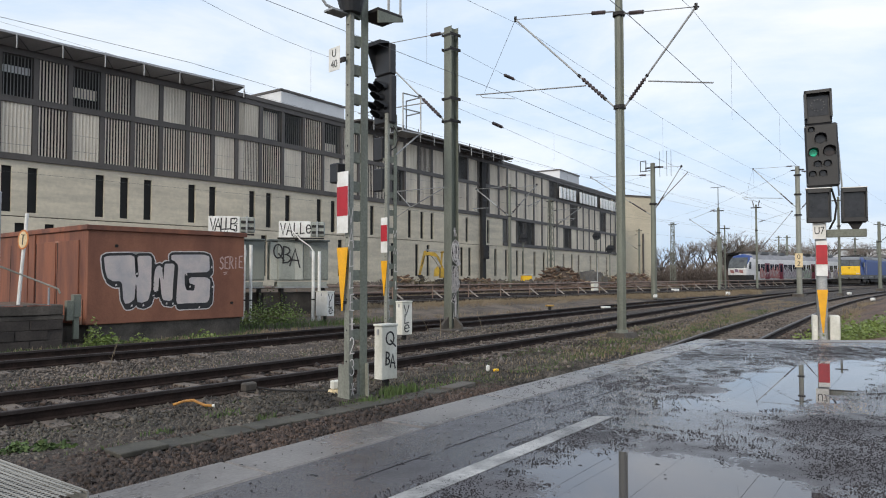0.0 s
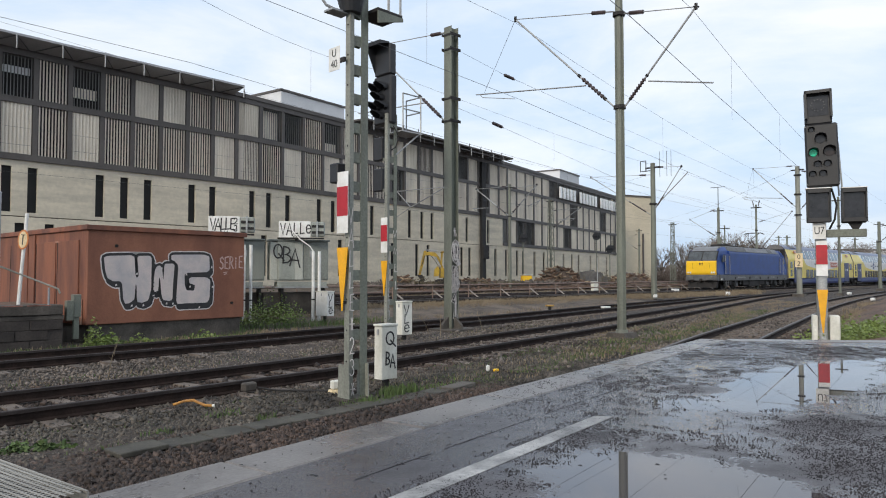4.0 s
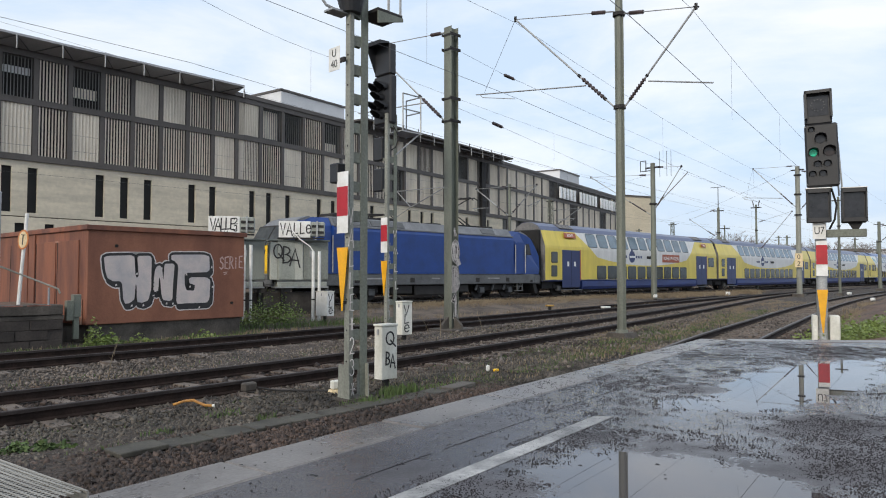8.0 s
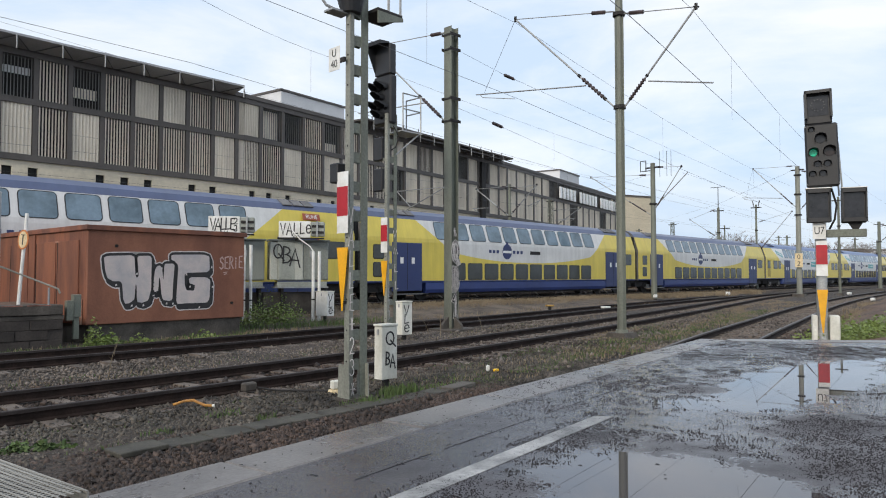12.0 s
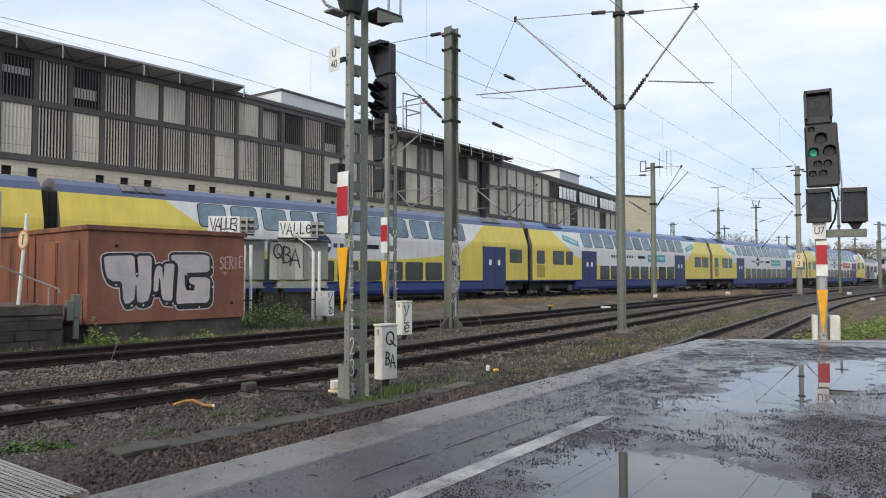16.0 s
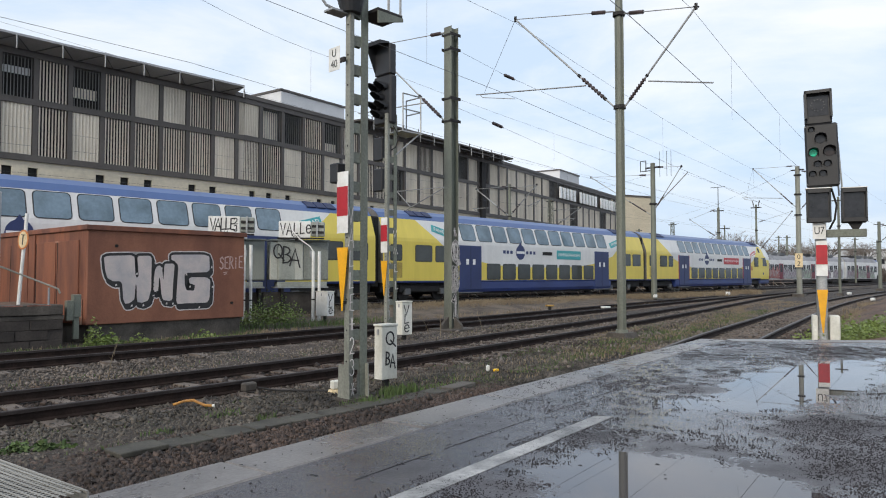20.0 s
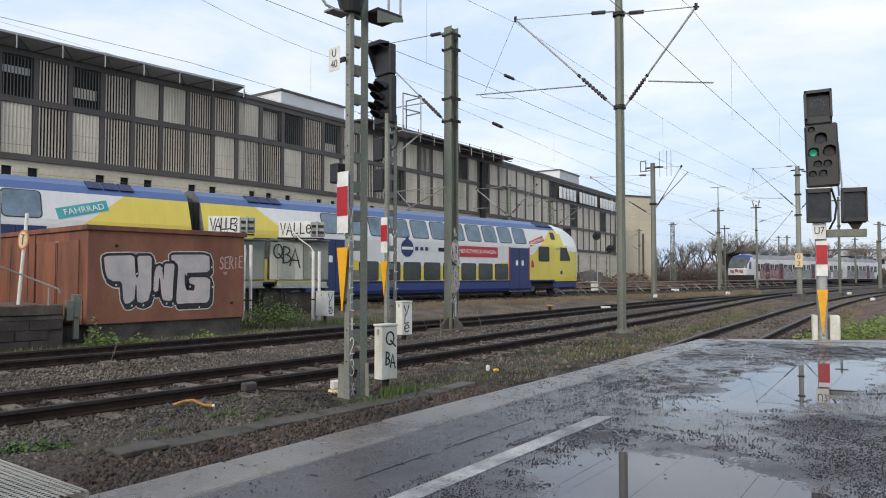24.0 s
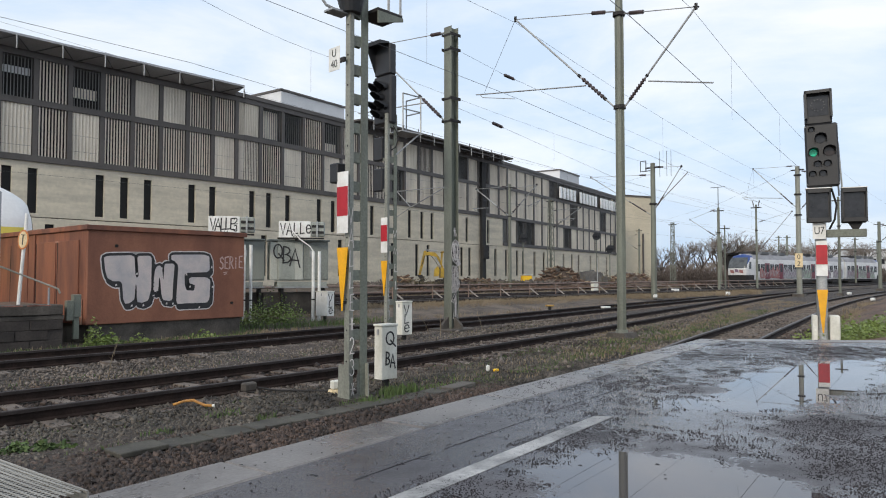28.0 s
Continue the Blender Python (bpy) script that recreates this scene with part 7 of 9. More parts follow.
far_mast(28.4, 70.0, 0.0, 6.6, "pole", 0.09, ())
far_mast(29.7, 58.0, -0.1, 10.7, "pole", 0.23, ((1, 7.35, 3.6, 10.95, 10.85, ((1.2, 8.2), (4.6, 8.5)), 0.035), (-1, 7.1, 2.6, 9.9, 10.4)), "stout pale overhead line mast with a number plate", M_MASTPALE)
far_mast(34.5, 60.5, -0.1, 8.4, "pole", 0.12, ())
far_mast(49.0, 78.0, 0.0, 7.6, "pole", 0.2, ((-1, 5.4, 2.0, 6.9, 7.2),))
far_mast(5.97, 62.0, 0.1, 9.7, "pole", 0.15, ((1, 6.8, 3.96, 9.5, 9.45, ((2.5, 7.65), (4.4, 7.73)), 0.05), (-1, 6.9, 2.98, 9.3, 9.2, ((2.0, 7.5), (3.3, 7.9)), 0.05)))
far_mast(12.1, 78.0, 0.1, 10.2, "lattice", 0.32, ((-1, 6.7, 3.9, 8.8, 8.7, ((0.6, 7.6), (3.2, 7.7)), 0.05),), "slim lattice mast in front of the building")
m = far_mast(0.58, 55.0, 0.1, 9.2, "pole", 0.13)
for p, q, r in (((0, 0.1, 8.5), (0, 6.3, 8.65), 0.04), ((0, 0.6, 8.5), (0, 4.55, 7.16), 0.05), ((0, 6.3, 8.65), (0, 4.55, 7.16), 0.035), ((0, 4.55, 7.16), (0, 6.7, 6.3), 0.025), ((0, 0.1, 7.0), (0, 1.9, 7.05), 0.025)):
    part("bracket_tube", rod(bmesh.new(), p, q, r, n=8), M_GALV, m)
for x, y, top in ((40.0, 100.0, 7.0), (52.0, 105.0, 7.6), (58.0, 120.0, 8.4), (70.0, 118.0, 8.0), (74.0, 135.0, 9.0), (64.0, 92.0, 7.5), (30.5, 108.0, 8.8), (80.0, 128.0, 8.0)):
    far_mast(x, y, 0.1, top, "pole", 0.17, ((1, 5.4, 2.6, 7.0 if top > 7.4 else 6.4, top - 0.8),), "distant overhead line mast in the yard")
# plate with two digits on the stout mast
pl = thing("mast_plate", pose(29.45, 57.55, 2.1, 0, 0, -27), "yellowed mast plate fixed to the overhead line mast", "sign")
part("plate", box(-0.29, 0.29, -0.02, 0.0, 0.12, 1.28, bevel=0.01), M_CREAMPLATE, pl)
words("lettering", "0", 0.52, pose(0, -0.024, 0.98, 90, 0, 0), M_INK, pl, 0.004)
words("lettering", "2", 0.52, pose(0, -0.024, 0.42, 90, 0, 0), M_INK, pl, 0.004)

# yard signals in front of the building
for x, y, top in ((8.3, 72.0, 4.9), (17.0, 77.0, 5.4), (18.6, 77.5, 4.0)):
    s = thing("yard_signal", pose(x, y, 0.05, 0, 0, 10), "dark yard signal on a thin post", "signal", "yard signals")
    part("post", rod(bmesh.new(), (0, 0, 0), (0, 0, top), 0.06, n=8), M_MAST, s)
    part("head", rod(bmesh.new(), (0, -0.1, top + 0.42), (0, 0.1, top + 0.42), 0.42, n=16), M_BLACK, s)
    part("hood", prism(bmesh.new(), [(-0.42, top + 0.5), (0.42, top + 0.5), (0.3, top + 0.84), (-0.3, top + 0.84)], -0.35, -0.1, "y"), M_BLACK, s)


# ---- wires ----
def wire(name, pts, r, label, sag=0.0, droppers=None):
    """A wire through points (u, v, z); it hangs by sag between them."""
    root = thing(name, Matrix(), label, "overhead wire", "overhead wires")
    out = []
    for p, q in zip(pts, pts[1:]):
        for k in range(10):
            t = k / 10
            z = p[2] + (q[2] - p[2]) * t - sag * 4 * t * (1 - t)
            out.append((*to_world(p[0] + (q[0] - p[0]) * t, p[1] + (q[1] - p[1]) * t), z))
    out.append((*to_world(pts[-1][0], pts[-1][1]), pts[-1][2]))
    part("strand", tube(bmesh.new(), out, r, 4), M_WIRE, root)
    if droppers:
        zc, us = droppers
        for k in us:
            a = out[k]
            part("dropper", rod(bmesh.new(), a, (a[0], a[1], zc), 0.0035, n=4), M_WIRE, root)
    return root


wire("contact_wire", [(-30, 7.6, 7.05), (8, 12.2, 7.08), (17.3, 13.4, 7.12), (62, 19.5, 6.6), (120, 24, 6.3)], 0.0065, "thin contact wire over the near track")
wire("carrier_wire", [(-28, 8.0, 9.3), (17.3, 13.45, 9.55), (62, 19.2, 9.0), (115, 24, 9.0)], 0.005, "sagging carrier wire over the near track", 0.5, (7.1, (7, 9, 13, 17)))
wire("contact_wire", [(-30, 0.5, 6.4), (12, 6.5, 6.45), (17.3, 7.4, 6.42), (62, 14.6, 6.2), (120, 19, 6.1)], 0.0065, "thin contact wire over the platform track")
wire("carrier_wire", [(-28, 0.8, 8.2), (17.3, 7.7, 8.45), (62, 15.2, 9.6), (115, 19, 9.2)], 0.005, "sagging carrier wire over the platform track", 0.55, (6.4, (11, 13, 16)))
wire("tie_wire", [(16, 15.2, 8.94), (19.5, 15.7, 8.8), (30, 17.2, 8.84), (62, 21.5, 8.84)], 0.005, "tensioned wire from the H-beam mast")
wire("tie_wire", [(16, 15.2, 7.04), (18.7, 15.58, 6.9), (30, 17.2, 6.22), (62, 21.0, 6.12)], 0.005, "tensioned wire from the H-beam mast")
wire("contact_wire", [(-30, 15.5, 6.9), (8, 16.6, 6.9), (16.5, 18.4, 7.0), (44, 21.5, 6.6), (90, 23.5, 6.3)], 0.0065, "thin contact wire over the middle track")
wire("carrier_wire", [(-26, 15.5, 8.6), (7.9, 15.7, 8.2), (16.0, 18.2, 8.7), (44, 20.0, 8.2), (90, 23.5, 8.4)], 0.005, "sagging carrier wire over the middle track", 0.25, (6.95, (4, 15, 24)))
wire("contact_wire", [(-120, 26.45, 5.95), (48, 26.45, 5.95), (200, 26.45, 5.95)], 0.0065, "thin contact wire over the main line")
wire("carrier_wire", [(-55, 26.45, 10.3), (6, 26.45, 10.0), (48, 26.45, 8.6), (110, 26.45, 8.6), (180, 26.45, 8.6)], 0.005, "sagging carrier wire over the main line", 0.5, (5.95, (14, 18, 24, 27, 33, 37)))
wire("contact_wire", [(-20, 35, 6.2), (48, 37.0, 6.3), (98, 38, 6.2), (147, 31.6, 6.2)], 0.008, "thin contact wire over the yard tracks")
wire("carrier_wire", [(-20, 35, 8.9), (48, 37.0, 8.9), (98, 38, 8.4), (147, 31.6, 8.4)], 0.006, "sagging carrier wire over the yard tracks", 0.6)
wire("cross_wire", [(62, 19.0, 10.4), (66, 27, 8.4), (80, 40.0, 8.2)], 0.008, "cross wire between masts in the yard")
wire("cross_wire", [(44, 23.0, 8.4), (55, 38.0, 8.6)], 0.008, "cross wire between masts in the yard")
for p, q in (((19.5, 15.7, 8.8), (20.14, 15.791, 8.802)), ((18.69, 15.584, 6.901), (19.3, 15.671, 6.864))):
    root = thing("wire_insulator", Matrix(), "brown ribbed insulator in a wire", "insulator", "wire insulators")
    bm = bmesh.new()
    insulator(bm, (*to_world(p[0], p[1]), p[2]), (*to_world(q[0], q[1]), q[2]))
    part("ribs", bm, M_INSUL, root)
    part("clamp", rod(bmesh.new(), (*to_world(q[0], q[1]), q[2]), (*to_world(q[0] + 0.1, q[1] + 0.02), q[2]), 0.03), M_GALV, root)


# ---- low barrier behind the main line ----
def make_barrier():
    root = thing("pipe_barrier", Matrix(), "low rusty pipe barrier with slanting stays", "barrier")
    for z, r, mt in ((0.98, 0.05, M_BARRIER), (0.62, 0.05, M_BARRIER), (0.22, 0.07, M_RAIL)):
        part("pipe", tube(bmesh.new(), [(*to_world(8, 28.4), z), (*to_world(40, 28.6), z), (*to_world(100, 31.0), z)], r, 6), mt, root)
    for k in range(28):
        u = 10 + 3.1 * k
        v = 28.4 + max(0, u - 40) * 0.04
        part("stay", rod(bmesh.new(), (*to_world(u, v - 0.05), 0.68), (*to_world(u + 0.5, v - 0.7), 0.0), 0.045, n=6), M_BARRIERPALE, root)
        part("upright", rod(bmesh.new(), (*to_world(u, v), 0.0), (*to_world(u, v), 0.98), 0.035, n=6), M_BARRIER, root)


M_BARRIER = mat("reddish_weathered_pipe", (0.24, 0.17, 0.14), (0.13, 0.09, 0.075), 0.7, scale=1, fine=20)
M_BARRIERPALE = mat("pale_weathered_pipe", (0.34, 0.31, 0.28), (0.22, 0.2, 0.18), 0.7, scale=1, fine=20)
make_barrier()


# ---- parked regional train ----
def make_parked():
    p0, p1 = Vector((40.3, 96.6)), Vector((79.6, 128.0))
    ang = math.degrees(math.atan2(p1.y - p0.y, p1.x - p0.x))
    L = 16.6
    prof = [(-1.38, 0.5), (-1.44, 0.9), (-1.44, 2.6), (-1.36, 3.3), (-1.1, 3.85), (-0.6, 4.15), (0.6, 4.15), (1.1, 3.85), (1.36, 3.3), (1.44, 2.6), (1.44, 0.9), (1.38, 0.5)]

    def depth(z):
        return 2.15 - 0.34 * max(0.0, z - 1.9) ** 1.6 - 0.25 * max(0.0, 1.2 - z)

    def zone(x, z, f):
        if z > 3.62:
            return "cab_brow"
        if f > 0.86 and 2.1 < z:
            return "windscreen"
        if 0.36 <= f < 0.6 and 2.0 < z < 3.0:
            return "windscreen"
        if z > 3.75 - 1.5 * f**2:
            return "cab_brow"
        return "cab_skirt" if z < 1.15 else "cab"

    zs = (0.5, 0.9, 1.15, 1.5, 1.9, 2.1, 2.5, 3.0, 3.3, 3.62, 3.85, 4.15)
    ys = (-1.38, -1.44, -1.44, -1.44, -1.44, -1.44, -1.44, -1.40, -1.36, -1.22, -1.1, 0.0)
    levels = np.unique(np.concatenate((np.linspace(0.5, 4.15, 28), zs)))
    half = list(zip(np.interp(levels, zs, ys), levels))
    paints = {"cab": (M_PARKED, "white cab nose"), "windscreen": (M_CABGLASS, "dark windscreen"), "cab_brow": (M_BLUE, "blue windscreen surround"), "cab_skirt": (M_UNDER, "dark cab skirt")}
    sprays = (((4.6, 5.6, M_MUTEDRED), (11.2, 4.8, M_FADEGREY)), ((0.8, 4.4, M_FADEGREEN), (7.5, 3.6, M_FADEGREY), (12.0, 3.6, M_FADEGREY)), ((0.8, 3.4, M_FADEGREY), (5.0, 7.4, M_FADEGREEN)))
    for k in range(3):
        c = p0 + (p1 - p0).normalized() * L * k
        root = thing("parked_train_coach", pose(c.x, c.y, 0.46, 0, 0, ang), "parked white, red and blue regional train coach with graffiti", "train coach", "parked train coaches")
        x0, x1 = 3.0 if k == 0 else 0.25, L - (3.0 if k == 2 else 0.25)
        part("body", prism(bmesh.new(), prof, x0, x1, "x"), M_PARKED, root)
        if k in (0, 2):
            nose(root, *((3.0, -1) if k == 0 else (L - 3.0, 1)), half, depth, zone, paints)
            part("coupler_skirt", box(*((1.05, 3.4) if k == 0 else (L - 3.4, L - 1.05)), -1.15, 1.15, 0.05, 0.72, bevel=0.12), M_UNDER, root)
        if k == 0:
            for y in (-0.85, 0.62):
                part("headlight", box(0.83, 0.95, y, y + 0.23, 1.2, 1.36, bevel=0.03), M_WHITE, root)
            for n, (y, z) in enumerate(((-1.0, 1.42), (-0.35, 1.5), (0.3, 1.4))):
                part("graffiti", prism(bmesh.new(), [(y, z), (y + 0.55, z + 0.05), (y + 0.62, z + 0.5), (y + 0.1, z + 0.42)], 0.835, 0.95, "x"), M_MUTEDRED if n != 1 else M_PINKSPRAY, root, "faded sprayed graffiti")
        for j in range(9):
            x = 3.5 + j * 1.38 if k == 0 else 1.0 + j * 1.62
            if x + 1.2 > x1:
                continue
            if j in (2, 5):
                d = part("door", box(x - 0.1, x + 1.15, -1.47, -1.43, 0.6, 2.85, bevel=0.01), M_DARKRED, root)
                part("door_window", box(x + 0.2, x + 0.85, -1.475, -1.471, 1.6, 2.65), M_GLASSDARK, d)
            else:
                for dx in (0.0, 0.62):
                    part("window", box(x + dx, x + dx + 0.52, -1.46, -1.42, 1.65, 2.7, bevel=0.01), M_GLASSDARK, root)
        part("roof_fairing", prism(bmesh.new(), [(-1.345, 3.36), (-1.11, 3.87), (-0.62, 4.17), (0.0, 4.17), (0.0, 4.1), (-0.6, 4.1), (-1.0, 3.8), (-1.3, 3.36)], x0, x1, "x"), M_TRAINROOF, root, "grey roof edge")
        for x, w in ((3.6, 1.6), (6.0, 2.4), (9.4, 1.4), (11.6, 1.8)):
            part("roof_unit", prism(bmesh.new(), [(x, 4.1), (x + 0.25, 4.5), (x + w - 0.15, 4.5), (x + w, 4.1)], -0.95, 0.95, "y"), M_GREYSKIRT if x > 5 else M_UNDER, root)
        part("underframe", box(0.3 if k else 3, L - 0.3 if k < 2 else L - 3, -1.25, 1.25, 0.15, 0.5, bevel=0.04), M_UNDER, root)
        for x in (3.2, L - 3.2):
            part("bogie", box(x - 1.5, x + 1.5, -1.3, 1.3, -0.12, 0.5, bevel=0.1), M_UNDER, root)
        for x, w, mt in sprays[k]:
            lo, hi = np.linspace(0, 1, 11), np.linspace(1, 0, 11)
            pts = [(x + w * t, 0.62 + rng.uniform(0, 0.15)) for t in lo] + [(x + w * t, (2.2 if i % 2 else 1.7) + rng.uniform(-0.15, 0.25)) for i, t in enumerate(hi)]
            part("graffiti", prism(bmesh.new(), pts, -1.466, -1.43, "y"), mt, root, "faded sprayed graffiti")
            bm = bmesh.new()
            for n in range(int(w / 0.9)):
                cx = x + 0.5 + 0.9 * n
                stroke(bm, [(cx - 0.3, 0.8 + rng.uniform(0, 0.3)), (cx - 0.1, 1.9 + rng.uniform(-0.3, 0.2)), (cx + 0.1, 1.1 + rng.uniform(-0.2, 0.3)), (cx + 0.35, 1.8 + rng.uniform(-0.4, 0.2))], 0.16, -1.468, 0.004)
            part("graffiti_line", bm, M_PINKSPRAY if mt is not M_MUTEDRED else M_FADEGREY, root)


M_TRAINROOF = mat("dusty_grey_train_roof", (0.30, 0.30, 0.32), (0.20, 0.20, 0.215), 0.6, scale=0.8, fine=12, bump=0.02)
M_PINKSPRAY = mat("faded_violet_spray", (0.20, 0.13, 0.19), (0.12, 0.085, 0.12), 0.6, scale=2, bump=0)
M_FADEGREEN = mat("faded_green_spray", (0.30, 0.36, 0.30), (0.20, 0.25, 0.21), 0.6, scale=2, bump=0)
M_FADEGREY = mat("faded_grey_spray", (0.33, 0.33, 0.34), (0.22, 0.22, 0.23), 0.6, scale=2, bump=0)
M_MUTEDRED = mat("faded_red_spray", (0.30, 0.135, 0.125), (0.19, 0.08, 0.08), 0.6, scale=2, bump=0)
make_parked()


# ---- excavator, heaps and yard clutter before the building ----
def make_excavator():
    root = thing("mini_excavator", pose(-0.56, 57.5, 0.72, 0, 0, 6), "worn yellow mini excavator with a folded boom among weeds", "excavator")
    for y in (-0.6, 0.6):
        t = part("track", prism(bmesh.new(), [(0.0, 0.15), (0.2, 0.0), (1.8, 0.0), (2.0, 0.15), (2.0, 0.4), (1.8, 0.52), (0.2, 0.52), (0.0, 0.4)], y - 0.18, y + 0.18, "y"), M_UNDER, root)
        for x in (0.3, 0.75, 1.25, 1.7):
            part("roller", rod(bmesh.new(), (x, y - 0.2, 0.24), (x, y + 0.2, 0.24), 0.16, n=10), M_BLACK, t)
    part("slew_ring", rod(bmesh.new(), (1.0, 0, 0.5), (1.0, 0, 0.62), 0.45, n=14), M_UNDER, root)
    part("house", prism(bmesh.new(), [(0.3, 0.62), (1.7, 0.62), (1.85, 0.85), (1.8, 1.35), (1.55, 1.55), (0.3, 1.4)], -0.68, 0.7, "y"), M_YELLOWMACH, root)
    cab = part("cab_frame", rod(bmesh.new(), (0.35, -0.6, 1.4), (0.45, -0.6, 2.7), 0.05, n=6), M_YELLOWMACH, root)
    for x, y in ((1.3, -0.6), (0.45, 0.2), (1.3, 0.2)):
        part("cab_post", rod(bmesh.new(), (x, y, 1.4), (x, y, 2.7), 0.05, n=6), M_YELLOWMACH, cab)
    part("cab_roof", box(0.35, 1.42, -0.7, 0.3, 2.7, 2.8, bevel=0.04), M_YELLOWMACH, root)
    part("seat", prism(bmesh.new(), [(0.7, 1.42), (1.2, 1.42), (1.25, 2.1), (1.1, 2.1), (1.05, 1.65), (0.7, 1.65)], -0.45, 0.05, "y"), M_BLACK, root)
    boom = prism(bmesh.new(), [(0.45, 0.95), (0.7, 1.05), (0.25, 2.3), (-0.1, 2.72), (-0.9, 2.78), (-1.02, 2.6), (-0.86, 2.5), (-0.2, 2.42), (0.05, 2.15)], -0.32, -0.12, "y")
    part("boom", boom, M_YELLOWMACH, root)
    part("arm", prism(bmesh.new(), [(-1.05, 2.85), (-0.82, 2.85), (-0.95, 2.3), (-1.32, 0.85), (-1.5, 0.85), (-1.2, 2.2)], -0.3, -0.14, "y"), M_YELLOWMACH, root)
    part("boom_cylinder", rod(bmesh.new(), (0.55, -0.36, 1.15), (-0.1, -0.36, 2.35), 0.06, n=8), M_GALV, root)
    part("arm_cylinder", rod(bmesh.new(), (0.05, -0.22, 2.86), (-0.86, -0.22, 2.92), 0.055, n=8), M_GALV, root)
    part("bucket", prism(bmesh.new(), [(-1.6, 0.85), (-1.2, 0.9), (-0.95, 0.45), (-1.15, 0.1), (-1.55, 0.25), (-1.3, 0.5)], -0.5, 0.06, "y"), M_UNDER, root)
    part("counterweight", prism(bmesh.new(), [(-0.26, 0.75), (0.12, 0.75), (0.2, 1.35), (0.05, 1.6), (-0.2, 1.3)], -0.75, -0.35, "y"), M_YELLOWMACH, root)
    part("hose", tube(bmesh.new(), [(0.3, -0.4, 1.3), (-0.1, -0.42, 2.0), (-0.5, -0.4, 2.5), (-1.0, -0.38, 2.4), (-1.25, -0.36, 1.6)], 0.025, 5), M_BLACK, root)


make_excavator()


def heap(name, x, y, w, d, hgt, mt, label, n=70, stick=0.0):
    root = thing(name, pose(x, y, 0.5, 0, 0, 20), label, "heap")
    bm = bmesh.new()
    g = 22
    vs = [[bm.verts.new((w * (i / g - 0.5) + rng.uniform(-0.08, 0.08), d * (j / g - 0.5), max(-0.1, hgt * (1 - (2 * i / g - 1) ** 2) * (1 - (2 * j / g - 1) ** 2) * rng.uniform(0.6, 1.1) + rng.uniform(-0.1, 0.06)))) for j in range(g + 1)] for i in range(g + 1)]
    for i in range(g):
        for j in range(g):
            bm.faces.new((vs[i][j], vs[i + 1][j], vs[i + 1][j + 1], vs[i][j + 1]))
    part("mound", bm, mt, root)
    if stick:
        for kind, wood, count in (("loose_timber", M_WOODPILE, n), ("pale_timber", M_PALEWOOD, n // 3), ("broken_slab", M_MIDCONC, n // 4)):
            bm = bmesh.new()
            for k in range(count):
                a = rng.uniform(0, math.tau)
                px, py = rng.uniform(-0.48, 0.48) * w, rng.uniform(-0.45, 0.3) * d
                z = hgt * (1 - (2 * px / w) ** 2) * (1 - (2 * py / d) ** 2)
                l, t = (rng.uniform(0.4, 1.1) * stick, rng.uniform(0.03, 0.09)) if kind != "broken_slab" else (rng.uniform(0.2, 0.45), rng.uniform(0.08, 0.2))
                bx(bm, -l / 2, l / 2, -t, t, -t * 0.6, t * 0.6, Matrix.Translation((px, py, z)) @ Euler((rng.uniform(-0.6, 0.6), rng.uniform(-0.5, 0.5), a)).to_matrix().to_4x4())
            part(kind, bm, wood, root, kind="stuff")


M_PALEWOOD = mat("pale_split_timber", (0.36, 0.27, 0.18), (0.20, 0.145, 0.10), 0.9, scale=1, fine=9)
M_HEAP = mat("mixed_brown_rubble", (0.16, 0.12, 0.095), (0.06, 0.047, 0.04), 0.95, scale=2.2, fine=16, bump=0.7, dist=0.05, grain=0.5)
M_DARKHEAP = mat("dark_gravel", (0.11, 0.105, 0.10), (0.06, 0.057, 0.055), 0.95, scale=1.5, fine=30, bump=0.5, dist=0.03, grain=0.4)
heap("scrap_heap", 12.2, 73.0, 5.6, 3.0, 1.9, M_HEAP, "heap of reddish scrap timber and earth", 130, 1.2)
heap("gravel_heap", 16.2, 77.0, 6.5, 3.0, 1.6, M_DARKHEAP, "grey gravel heap beside scrap timber")
heap("rubble_heap", 21.0, 78.0, 7.0, 3.0, 1.3, M_HEAP, "rusty rubble heap by the yard track", 90, 1.0)
heap("soil_heap", 2.5, 62.0, 7.0, 3.0, 0.7, M_HEAP, "low heap of brown soil and timber", 70, 1.0)
heap("root_heap", -3.4, 57.0, 2.6, 1.6, 0.9, M_HEAP, "small heap of dark roots and timber", 40, 1.3)
yc = thing("yellow_container", pose(8.4, 70.0, 0.85, 0, 0, 15), "small yellow plastic container on the ground", "container")
part("body", box(-0.5, 0.5, -0.4, 0.4, 0.0, 0.7, bevel=0.1), M_LOCOYELLOW, yc)
part("lid", box(-0.55, 0.55, -0.45, 0.45, 0.703, 0.78, bevel=0.03), M_DIRTYWHITE, yc)
